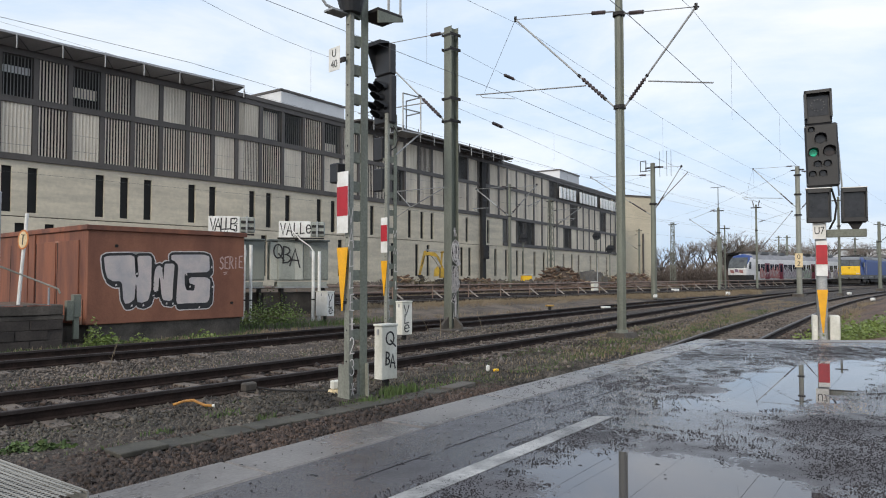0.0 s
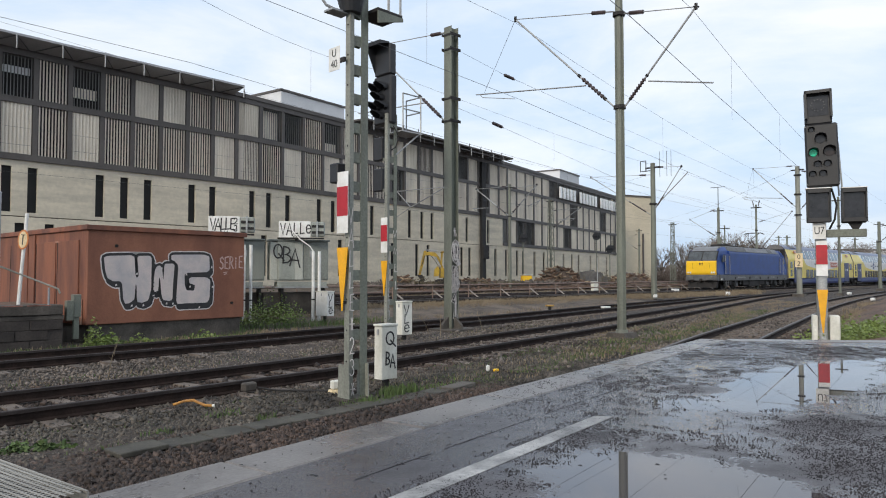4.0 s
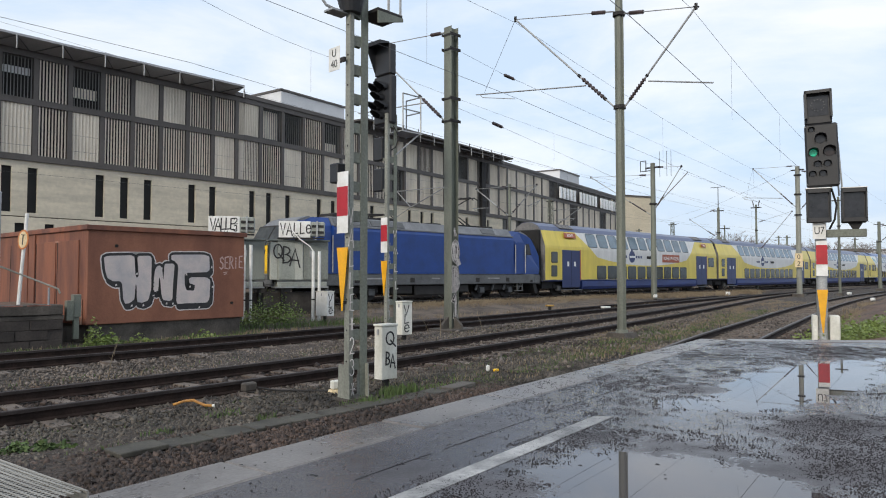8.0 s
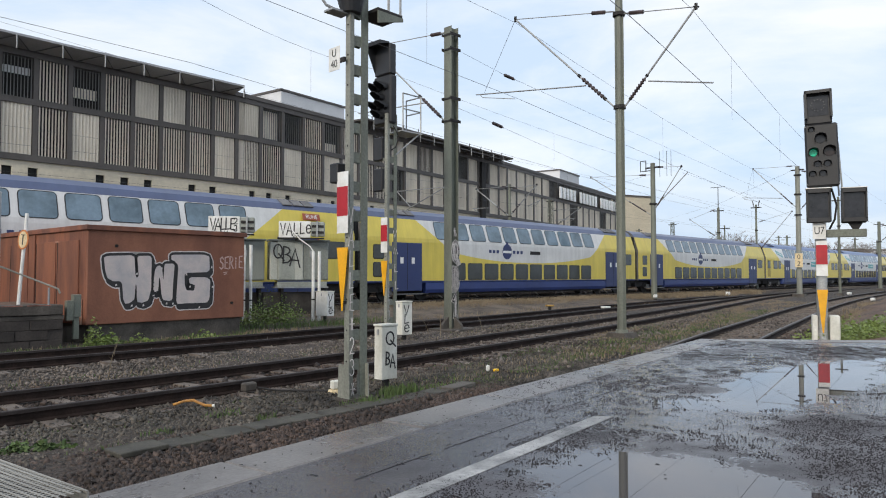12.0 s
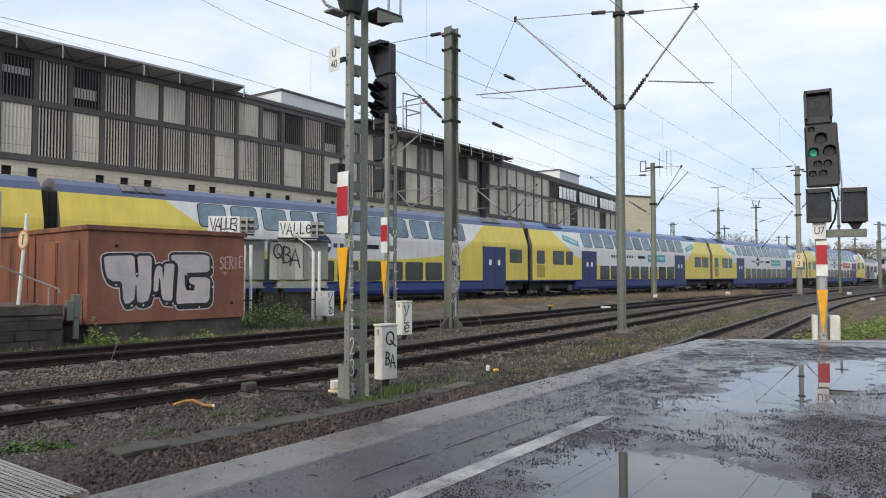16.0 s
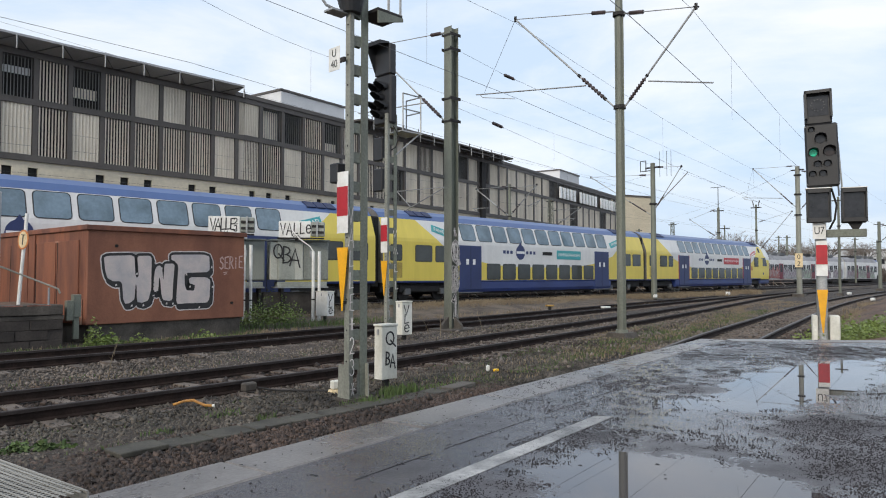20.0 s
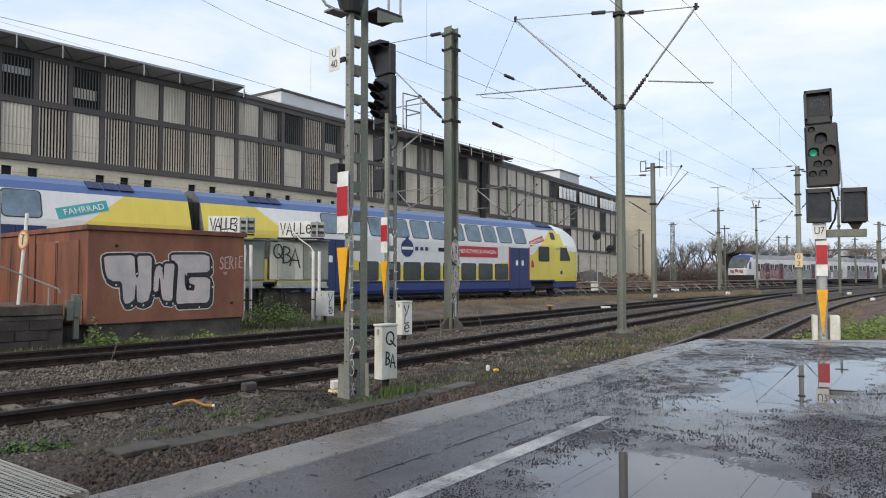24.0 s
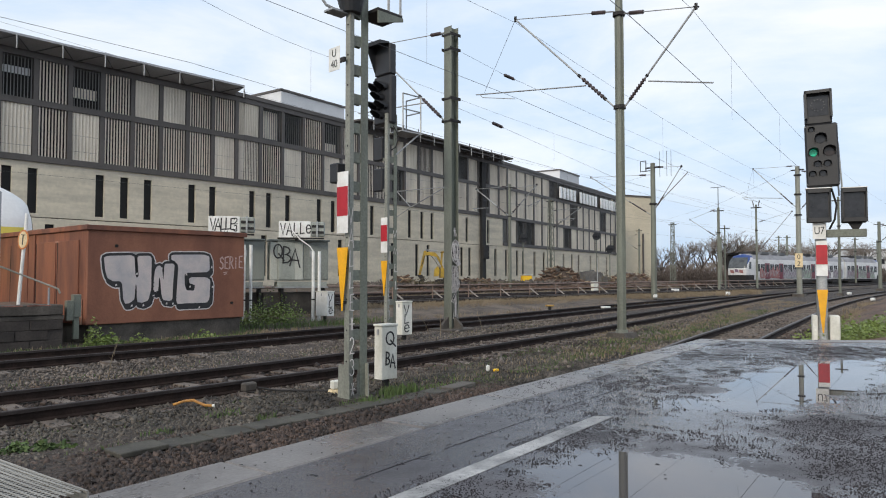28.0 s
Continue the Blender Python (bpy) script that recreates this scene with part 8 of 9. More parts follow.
for x, y, z, w, hh, lb in ((13.0, 59.7, 0.07, 0.6, 0.95, "white relay box beside the track"), (13.95, 45.8, 0.1, 0.4, 0.3, "white marker stone beside the track"), (22.5, 55.0, 0.0, 0.5, 0.4, "white marker stone beside the track"), (8.4, 36.0, -0.15, 0.7, 0.16, "white marker stone beside the track"), (29.0, 47.0, -0.15, 0.5, 0.3, "white marker stone beside the track"), (35.0, 60.0, -0.1, 0.6, 0.35, "white marker stone beside the track"), (6.5, 50.0, 0.05, 0.6, 0.3, "white marker stone beside the track"), (15.8, 62.0, 0.1, 0.8, 0.4, "white marker stone beside the track"), (20.0, 60.0, 0.1, 0.9, 0.45, "white marker stone beside the track")):
    root = thing("trackside_marker", pose(x, y, z, 0, 0, 35), lb, "marker", "trackside markers")
    w, hh = (w, hh) if hh > 0.5 else (w * 0.7, hh * 0.65)
    part("block", box(-w / 2, w / 2, -w * 0.3, w * 0.3, 0, hh, bevel=0.03), M_DIRTYWHITE if hh > 0.5 else M_WHITE, root)
    if hh > 0.5:
        part("post", rod(bmesh.new(), (w * 0.6, 0, 0), (w * 0.6, 0, hh * 3.2), 0.03, n=6), M_GALV, root)
M_HOSEY = mat("dull_yellow_paint", (0.45, 0.27, 0.06), (0.3, 0.18, 0.05), 0.6, scale=6)
ym = thing("yellow_marker", pose(5.15, 33.6, -0.15, 0, 0, 20), "low yellow marker on a short dark stake", "marker")
part("cap", box(-0.2, 0.2, -0.1, 0.1, 0.2, 0.28, bevel=0.02), M_HOSEY, ym)
part("stake", box(-0.06, 0.06, -0.05, 0.05, 0, 0.198), M_UNDER, ym)


# ---- bare trees and scrub behind the yard ----
def make_tree(x, y, hgt, seed, spread=0.34):
    r = random.Random(seed)
    root = thing("bare_tree", pose(x, y, 0.0, 0, 0, r.uniform(0, 360)), "leafless tree with fine bare twigs behind the tracks", "tree", "bare trees")
    trunk, crown = bmesh.new(), bmesh.new()
    rod(trunk, (0, 0, -0.2), (0.1, 0, hgt * 0.34), hgt * 0.02, hgt * 0.014, n=7)

    def grow(p, d, l, w, depth):
        q = p + d * l
        rod(trunk if depth > 2 else crown, p, q, w, w * 0.6, n=5 if depth > 2 else 3)
        if depth == 0:
            return
        for k in range(3 if depth > 1 else 4):
            e = (d + Vector((r.uniform(-1, 1), r.uniform(-1, 1), r.uniform(-0.25, 0.75))) * (spread * 2.1)).normalized()
            grow(p.lerp(q, r.uniform(0.55, 1.0)), e, l * r.uniform(0.55, 0.85), w * 0.61, depth - 1)

    for k in range(4):
        a = k * math.tau / 4 + r.uniform(-0.4, 0.4)
        grow(Vector((0.1, 0, hgt * (0.22 + 0.04 * k))), Vector((math.cos(a) * 0.6, math.sin(a) * 0.6, 0.9)).normalized(), hgt * 0.24, hgt * 0.012, 5)
    part("trunk", trunk, M_BARK, root)
    part("crown", crown, M_TWIG, root)
    return root


first = [make_tree(0, 0, 10, s) for s in (3, 8, 21)]
spots = [(52, 132, 10.5), (57, 140, 11.5), (61, 138, 9.5), (66, 148, 10.5), (47, 138, 7.0), (72, 150, 9.0), (79, 156, 9.5), (85, 158, 9.0), (90, 150, 10.0), (96, 160, 10), (102, 158, 9), (108, 163, 10), (69, 160, 10), (113, 168, 9), (42, 150, 8), (118, 165, 9), (49, 141, 9.5), (54, 145, 10), (58.5, 143, 9), (63, 142, 10), (67.5, 141, 9.5), (74, 143, 9), (80, 146, 10), (45, 143, 8.5), (92, 170, 11)]
for k, (x, y, hh) in enumerate(spots):
    s = hh / 10
    if k < 3:
        first[k].matrix_basis = pose(x, y, 0, 0, 0, 40 * k)
        first[k].scale = (s, s, s)
    else:
        t = copy_thing(first[k % 3], pose(x, y, 0, 0, 0, 53 * k))
        t.scale = (s * 1.1, s * 1.1, s)


def scrub(name, pts, hgt, n, mt, label, width=2.5, tilt=0.5, size=0.05, ln=(0.1, 0.26)):
    """Upright stalks and twigs along a line."""
    p = np.array(pts, float)
    seg = np.hypot(*np.diff(p, axis=0).T)
    cum = np.concatenate(([0], np.cumsum(seg)))
    d = rng.uniform(0, cum[-1], n)
    x, y = np.interp(d, cum, p[:, 0]) + rng.normal(0, width, n), np.interp(d, cum, p[:, 1]) + rng.normal(0, width, n)
    clump = 0.72 + 0.28 * np.sin(d * 0.9) * np.sin(d * 0.37 + 1)
    z0 = rng.uniform(0, 0.8, n) * hgt * clump
    ln = rng.uniform(*ln, n) * hgt
    a, t = rng.uniform(0, math.tau, n), rng.normal(0, tilt, n)
    w = size * rng.uniform(0.5, 1.5, n)
    b = rng.uniform(0, math.tau, n)
    base = np.stack([x, y, z0], -1)
    tip = base + np.stack([np.sin(t) * np.cos(a), np.sin(t) * np.sin(a), np.cos(t)], -1) * ln[:, None]
    off = np.stack([np.cos(b), np.sin(b), np.zeros(n)], -1) * w[:, None]
    verts = np.stack([base - off, base + off, tip], 1).reshape(-1, 3)
    cloud_mesh(name, verts, np.arange(3 * n).reshape(-1, 3), mt, label, "scrub")


scrub("brown_scrub", [(31, 124), (45, 126), (60, 130), (100, 150), (150, 180)], 3.9, 120000, M_HEDGE, "dense brown leafless scrub behind the yard", 2.0, 1.3, 0.05, (0.05, 0.15))
scrub("far_woods", [(20, 220), (90, 210), (170, 240), (300, 260)], 8.5, 30000, M_TWIG, "far grey-brown woodland on the skyline", 9.0, 0.8, 0.2)
bk = thing("yard_building", pose(52, 128, 0, 0, 0, 40), "low dark flat-roofed hut behind the parked train", "hut")
part("wall", box(7.2, 10.0, 0, 4, 0, 5.6), M_UNDER, bk)
part("roof", box(6.6, 12.2, -1, 5, 5.602, 5.95), M_UNDER, bk)
for x, y, w, hh in ((118, 205, 22, 9), (150, 215, 30, 11), (175, 210, 16, 8)):
    b = thing("distant_building", pose(x, y, 0, 0, 0, 12), "pale distant flat-roofed building beyond the trees", "building", "distant buildings")
    part("wall", box(0, w, 0, 10, 0, hh), M_ROOFGREY, b)
    part("roof", box(-0.2, w + 0.2, -0.2, 10.2, hh, hh + 0.4), M_FRAME, b)
    for k in range(int(w / 3)):
        for z in (2, 5):
            part("window", box(1 + k * 3, 2.4 + k * 3, -0.05, 0.0, z, z + 1.6), M_GLASSDARK, b)


# ---- earth bank beyond the platform's end ----
def make_bank():
    u0, v0 = smooth_line(LINES["platform_track"], 1.0)
    us = np.arange(11, 120, 1.0)
    base = np.interp(us, u0, v0)
    offs = np.array([1.7, 2.2, 3.0, 4.2, 6.0, 9.0, 16.0, 40.0])
    hs = np.array([-0.22, -0.05, 0.12, 0.28, 0.38, 0.45, 0.45, 0.3])
    U = np.repeat(us[:, None], len(offs), 1)
    V = base[:, None] - offs[None, :]
    Z = hs[None, :] + rng.normal(0, 0.035, U.shape)
    X, Y = to_world(U, V)
    a, b = U.shape
    idx = np.arange(a * b).reshape(a, b)
    faces = np.stack([idx[:-1, :-1], idx[:-1, 1:], idx[1:, 1:], idx[1:, :-1]], -1).reshape(-1, 4)
    g = cloud_mesh("bank", np.stack([X, Y, Z], -1).reshape(-1, 3), faces, M_EARTH, "brown earth bank beside the platform track", "ground", "structure")
    g.data.polygons.foreach_set("use_smooth", [True] * len(g.data.polygons))


make_bank()


def make_verge(name, us, v0, v1, lift, label, rough=0.012):
    """A strip of brown earth with dead grass between the tracks."""
    u = np.arange(*us, 1.0)
    v = np.linspace(v0, v1, 8)
    U, V = np.meshgrid(u, v, indexing="ij")
    V = V + np.where((V > v0 + 0.01) & (V < v1 - 0.01), rng.normal(0, 0.12, U.shape), rng.normal(0, 0.3, U.shape))
    edge = np.array([-0.06, 0.6, 1, 1, 1, 1, 0.6, -0.06])
    X, Y = to_world(U, V)
    Z = ground_z(U, V) + lift * edge[None, :] * np.clip((us[1] - U) / (1 + 18 * lift), 0, 1) + rng.normal(0, rough, U.shape)
    a, b = U.shape
    idx = np.arange(a * b).reshape(a, b)
    faces = np.stack([idx[:-1, :-1], idx[1:, :-1], idx[1:, 1:], idx[:-1, 1:]], -1).reshape(-1, 4)
    g = cloud_mesh(name, np.stack([X, Y, Z], -1).reshape(-1, 3), faces, M_VERGE, label, "ground", "structure")
    g.data.polygons.foreach_set("use_smooth", [True] * len(g.data.polygons))


M_VERGE = mat("earth_with_dead_grass", (0.135, 0.105, 0.082), (0.05, 0.039, 0.031), 0.95, scale=0.9, fine=14, bump=0.7, dist=0.04, grain=0.45)
make_verge("verge", (14, 42), 19.8, 24.6, 0.07, "brown earth with dead grass before the main line")
make_verge("verge", (42, 110), 23.6, 24.9, 0.07, "brown earth with dead grass before the main line")
make_verge("verge", (4, 100), 28.2, 29.2, 0.06, "brown earth behind the main line")
make_verge("verge", (10, 96), 36.6, 62.0, 0.72, "uneven brown earth before the long building", 0.07)


# ---- blades, weeds, stones ----
def blades(name, patches, mt, label, wid=0.012, droop=0.35):
    """Grass blades in patches: u, v, radius u, radius v, count, height."""
    vs = []
    for u, v, ru, rv, n, hgt in patches:
        a, rr = rng.uniform(0, math.tau, n), np.sqrt(rng.uniform(0, 1, n))
        uu, vv = u + ru * rr * np.cos(a), v + rv * rr * np.sin(a)
        x, y = to_world(uu, vv)
        z = ground_z(uu, vv) - 0.01
        h = hgt * rng.uniform(0.35, 1.1, n)
        b, c = rng.uniform(0, math.tau, n), rng.uniform(0, math.tau, n)
        w = wid * rng.uniform(0.5, 1.5, n)
        off = np.stack([np.cos(c) * w, np.sin(c) * w, np.zeros(n)], -1)
        lean = np.stack([np.cos(b), np.sin(b), np.zeros(n)], -1) * (h * rng.uniform(0.05, droop, n))[:, None]
        p0 = np.stack([x, y, z], -1)
        p1 = p0 + lean * 0.35 + np.stack([np.zeros(n), np.zeros(n), h * 0.6], -1)
        p2 = p0 + lean + np.stack([np.zeros(n), np.zeros(n), h * rng.uniform(0.8, 1.0, n)], -1)
        vs.append(np.stack([p0 - off, p0 + off, p1 + off * 0.8, p1 - off * 0.8, p2], 1).reshape(-1, 3))
    vs = np.concatenate(vs)
    n = len(vs) // 5
    k = np.arange(n)[:, None] * 5
    faces = np.concatenate([k + np.array([[0, 1, 2]]), k + np.array([[0, 2, 3]]), k + np.array([[3, 2, 4]])])
    cloud_mesh(name, vs, faces, mt, label, "grass")


def leaves(name, patches, mt, label, size=0.05):
    """Broad weed leaves: u, v, z, radius, height, count."""
    vs = []
    for u, v, z, rad, hgt, n in patches:
        a, rr = rng.uniform(0, math.tau, n), np.sqrt(rng.uniform(0, 1, n))
        x, y = to_world(u + rad * rr * np.cos(a), v + rad * rr * np.sin(a))
        zz = z + hgt * rng.uniform(0, 1, n) ** 1.3 * (1.1 - 0.8 * rr)
        c = np.stack([x, y, zz], -1)
        d1 = rng.normal(0, 1, (n, 3))
        d1[:, 2] *= 0.45
        d1 /= np.linalg.norm(d1, axis=1)[:, None]
        d2 = np.cross(d1, rng.normal(0, 1, (n, 3)))
        d2 /= np.linalg.norm(d2, axis=1)[:, None]
        s = size * rng.uniform(0.5, 1.4, n)[:, None]
        vs.append(np.stack([c - d1 * s, c + d2 * s * 0.55, c + d1 * s, c - d2 * s * 0.55], 1).reshape(-1, 3))
    vs = np.concatenate(vs)
    cloud_mesh(name, vs, np.arange(len(vs)).reshape(-1, 4), mt, label, "weeds")


line_v = {k: TRACKS[k][1:3] for k in TRACKS}


M_DRYWEED = mat("dry_olive_weeds", (0.15, 0.125, 0.075), (0.09, 0.075, 0.045), 0.9, scale=2, fine=10, bump=0)


def v_of(name, u):
    return float(np.interp(u, *line_v[name]))


dry = [(u, 23.4 + rng.uniform(-1.2, 1.2), 1.6, 0.7, 300, 0.30) for u in np.arange(9, 66, 0.6)]
dry += [(u, 20.3 + rng.uniform(-0.7, 0.7), 1.3, 0.6, 60, 0.24) for u in np.arange(14, 40, 1.2)]
dry += [(u, v_of("near_track", u) - 2.6 + rng.uniform(-0.6, 0.6), 0.9, 0.5, 90, 0.13) for u in np.arange(8, 34, 0.8)]
dry += [(u, v_of("near_track", u) + rng.choice([-0.95, 0.95, -0.5, 0.5]), 0.5, 0.08, 10, 0.09) for u in np.arange(6, 26, 0.5)]
dry += [(u, v_of("near_track", u) + 2.4, 1.0, 0.7, 50, 0.1) for u in np.arange(1, 26, 1.0)]
dry += [(u, v_of("platform_track", u) - 3.2, 1.5, 1.2, 160, 0.28) for u in np.arange(14, 60, 2.0)]
dry += [(u, v_of("platform_track", u) + rng.uniform(1.6, 4.2), 1.0, 0.5, 70, 0.11) for u in np.arange(13, 50, 0.34)]
dry += [(u, v_of("platform_track", u) - rng.uniform(1.8, 4.5), 0.9, 0.6, 150, 0.30) for u in np.arange(14, 50, 0.5)]
dry += [(u, v_of("far_track", u) - rng.uniform(1.6, 3.4), 1.2, 0.5, 60, 0.35) for u in np.arange(26, 80, 1.1)]
dry += [(u, 17.5 + 0.12 * (u - 5) + rng.uniform(-0.5, 0.5), 0.6, 0.3, 60, 0.16) for u in np.arange(4.6, 13, 0.4)]
blades("dry_grass", dry, M_DRYGRASS, "tufts of dry brown grass among the ballast", 0.007)
green = [(u, v_of("near_track", u) - 2.7 + rng.uniform(-0.5, 0.5), 0.9, 0.4, 130, 0.12) for u in np.arange(12, 36, 1.1)]
green += [(6.2, 7.35, 0.5, 0.3, 200, 0.1), (6.75, 7.5, 0.22, 0.18, 130, 0.19), (4.3, 7.9, 0.28, 0.16, 110, 0.12), (8.4, 7.4, 1.2, 0.25, 260, 0.08), (10.4, 7.7, 0.7, 0.3, 240, 0.09), (3.3, 7.5, 0.2, 0.1, 40, 0.12), (2.6, 7.2, 0.3, 0.12, 40, 0.1), (4.6, 7.35, 0.15, 0.1, 40, 0.14)]
green += [(u, v_of("near_track", u) - rng.uniform(1.4, 3.2), 0.6, 0.25, 70, 0.09) for u in np.arange(6.5, 22, 0.3)]
green += [(u, v_of("near_track", u) - rng.uniform(1.1, 2.0), 0.3, 0.12, 24, 0.06) for u in np.arange(1.5, 7, 0.35)]
green += [(u, 17.6 + 0.14 * (u - 6) + rng.uniform(-0.35, 0.4), 0.5, 0.3, 60, 0.2) for u in np.arange(6.0, 11, 0.7)]
green += [(u, 19.9 + rng.uniform(-0.5, 0.7), 0.9, 0.5, 120, 0.3) for u in np.arange(10.6, 17, 0.7)]
green += [(u, v_of("near_track", u) + 2.6, 0.8, 0.5, 40, 0.08) for u in np.arange(1, 20, 1.3)]
green += [(u, 17.3 + 0.11 * (u - 5) + rng.uniform(-0.4, 0.3), 0.35, 0.2, 60, 0.17) for u in np.arange(4.6, 11, 0.5)]
green += [(6.35, 7.35, 0.35, 0.18, 160, 0.12), (7.0, 7.55, 0.3, 0.2, 200, 0.2), (7.6, 7.5, 0.7, 0.25, 260, 0.11)]
green += [(u, v_of("platform_track", u) + rng.uniform(1.5, 3.8), 0.7, 0.35, 70, 0.09) for u in np.arange(12, 34, 0.5)]
blades("green_grass", green, M_GRASS, "patches of green grass between the tracks", 0.008)
weeds = [(13.3, 21.2, -0.1, 0.9, 1.25, 700), (14.2, 21.6, -0.1, 0.8, 1.0, 600), (12.6, 20.8, -0.1, 0.6, 0.8, 300), (6.2, 17.5, -0.2, 0.28, 0.75, 330), (6.6, 17.6, -0.2, 0.26, 0.45, 260), (7.4, 17.8, -0.2, 0.35, 0.3, 160), (9.2, 18.0, -0.2, 0.4, 0.3, 160)]
leaves("yard_weeds", [(*to_uv(x, y), 0.75, r, h, n) for x, y, r, h, n in ((-2.6, 56.5, 0.9, 0.7, 260), (-1.5, 56.2, 0.8, 0.9, 260), (0.2, 56.4, 0.9, 0.6, 220), (-3.8, 57.0, 1.0, 0.5, 200), (3.2, 60.0, 1.2, 0.5, 200), (5.6, 61.0, 1.2, 0.6, 240), (14.5, 74.0, 0.7, 1.6, 160), (17.6, 75.5, 0.6, 1.8, 160))], M_DRYWEED, "tangled dry weeds before the building", 0.075)
leaves("broadleaf_weeds", weeds, M_BUSH, "leafy green weeds growing by the hut", 0.045)
leaves("seedling_weeds", [(2.05, 7.72, -0.19, 0.15, 0.14, 190), (2.25, 7.64, -0.19, 0.12, 0.13, 150), (2.45, 7.6, -0.19, 0.1, 0.1, 90), (6.6, 17.3, -0.2, 0.2, 0.1, 60)], M_GRASS, "small broadleaf weeds on the ballast", 0.032)
bush = []
for u, dv, n in ((16.2, 2.3, 200), (18.0, 3.0, 420), (19.5, 3.3, 480), (21.0, 3.4, 560), (17.5, 2.6, 300), (23.0, 3.8, 500), (20.0, 2.7, 260), (26, 4.6, 400), (22, 4.4, 400)):
    bush.append((u, v_of("platform_track", u) - dv, 0.05, 0.7, 0.55, n))
leaves("bramble_bushes", [(u, v, z, r, h, int(n * 2.2)) for u, v, z, r, h, n in bush], M_BUSH, "low green bramble bushes on the bank", 0.036)


def trough_v(u):
    """Middle line of the cable trough."""
    return 6.90 + 0.07 * (np.asarray(u, float) - 2.6)


def stones(name, n, us, vs, size, mt, label, skip=(), rise=(0.1, 0.75), lift=0.0):
    """Loose angular stones lying on the ballast."""
    u, v = rng.uniform(*us, n), rng.uniform(*vs, n)
    eu, ev = to_uv(EDGE_A.x, EDGE_A.y)
    fu, fv = to_uv(EDGE_B.x, EDGE_B.y)
    keep = v > ev + (u - eu) * (fv - ev) / (fu - eu) + 0.05
    for k in skip:
        keep &= ~((np.abs(np.abs(v - np.interp(u, *line_v[k])) - 0.755) < 0.09))
    keep &= ~((u > 2.6) & (u < 6.4) & (np.abs(v - trough_v(u) + np.clip((u - 3.1) * 0.4, 0, 0.08)) < 0.19 - np.clip((u - 3.1) * 0.4, 0, 0.08)))
    u, v = u[keep], v[keep]
    n = len(u)
    x, y = to_world(u, v)
    s = size * rng.lognormal(0, 0.28, n)
    base = np.array([(1, 0, 0), (0, 1, 0), (-1, 0, 0), (0, -1, 0), (0, 0, 1), (0, 0, -1)], float)
    p = (base[None] * rng.uniform(0.5, 1.35, (n, 6, 1)) + rng.normal(0, 0.26, (n, 6, 3))) * rng.uniform(0.65, 1.35, (n, 1, 3))
    a, b = rng.uniform(0, math.tau, n), rng.normal(0, 0.6, n)
    ca, sa, cb, sb = np.cos(a), np.sin(a), np.cos(b), np.sin(b)
    q = p.copy()
    q[..., 1] = p[..., 1] * cb[:, None] - p[..., 2] * sb[:, None]
    q[..., 2] = p[..., 1] * sb[:, None] + p[..., 2] * cb[:, None]
    r = q.copy()
    r[..., 0] = q[..., 0] * ca[:, None] - q[..., 1] * sa[:, None]
    r[..., 1] = q[..., 0] * sa[:, None] + q[..., 1] * ca[:, None]
    r *= s[:, None, None]
    r += np.stack([x, y, ground_z(u, v) + lift + s * rng.uniform(*rise, n)], -1)[:, None, :]
    tri = np.array([(0, 1, 4), (1, 2, 4), (2, 3, 4), (3, 0, 4), (1, 0, 5), (2, 1, 5), (3, 2, 5), (0, 3, 5)])
    faces = (np.arange(n)[:, None, None] * 6 + tri[None]).reshape(-1, 3)
    cloud_mesh(name, r.reshape(-1, 3), faces, mt, label, "stones")


stones("rusty_ballast", 80000, (-0.6, 8.5), (2.6, 7.3), 0.0195, M_RUSTSTONE, "dark red-brown loose ballast stones", ("platform_track",), (0.2, 1.0))
stones("grey_ballast", 46000, (-0.6, 12.5), (6.9, 9.2), 0.018, M_STONE, "grey loose ballast stones between tracks", ("near_track",), (0.2, 0.95))
stones("rail_bed_ballast", 22000, (0, 16), (8.8, 12.0), 0.022, M_RUSTSTONE, "brown ballast stones between the sleepers", ("near_track",))
stones("far_ballast", 36000, (0, 24), (11.3, 17.5), 0.021, M_STONEPALE, "grey ballast stones between the tracks", ("near_track", "middle_track"))
stones("distant_ballast", 9000, (10, 34), (7, 15), 0.035, M_STONEPALE, "weathered ballast stones by the platform track", ("near_track", "platform_track", "middle_track"))


stones("site_rubble", 6000, (34, 78), (40.2, 46.0), 0.11, M_STONEPALE, "mixed rubble and soil clods before the building", lift=0.7)
stones("site_soil", 5000, (34, 90), (37.0, 41.0), 0.10, M_EARTH, "brown soil clods before the building", lift=0.25)
stones("yard_rubble", 9000, (34, 100), (29.0, 36.5), 0.065, M_STONEPALE, "loose stones between the yard tracks")
stones("platform_bed_ballast", 16000, (13, 46), (-2.5, 7.0), 0.04, M_RUSTSTONE, "brown ballast stones beside the platform track", ("platform_track",))


# ---- cable trough with concrete lids ----
M_LID = mat("mossy_lid_concrete", (0.076, 0.070, 0.056), (0.034, 0.031, 0.025), 0.8, scale=3.0, fine=35, bump=0.3)


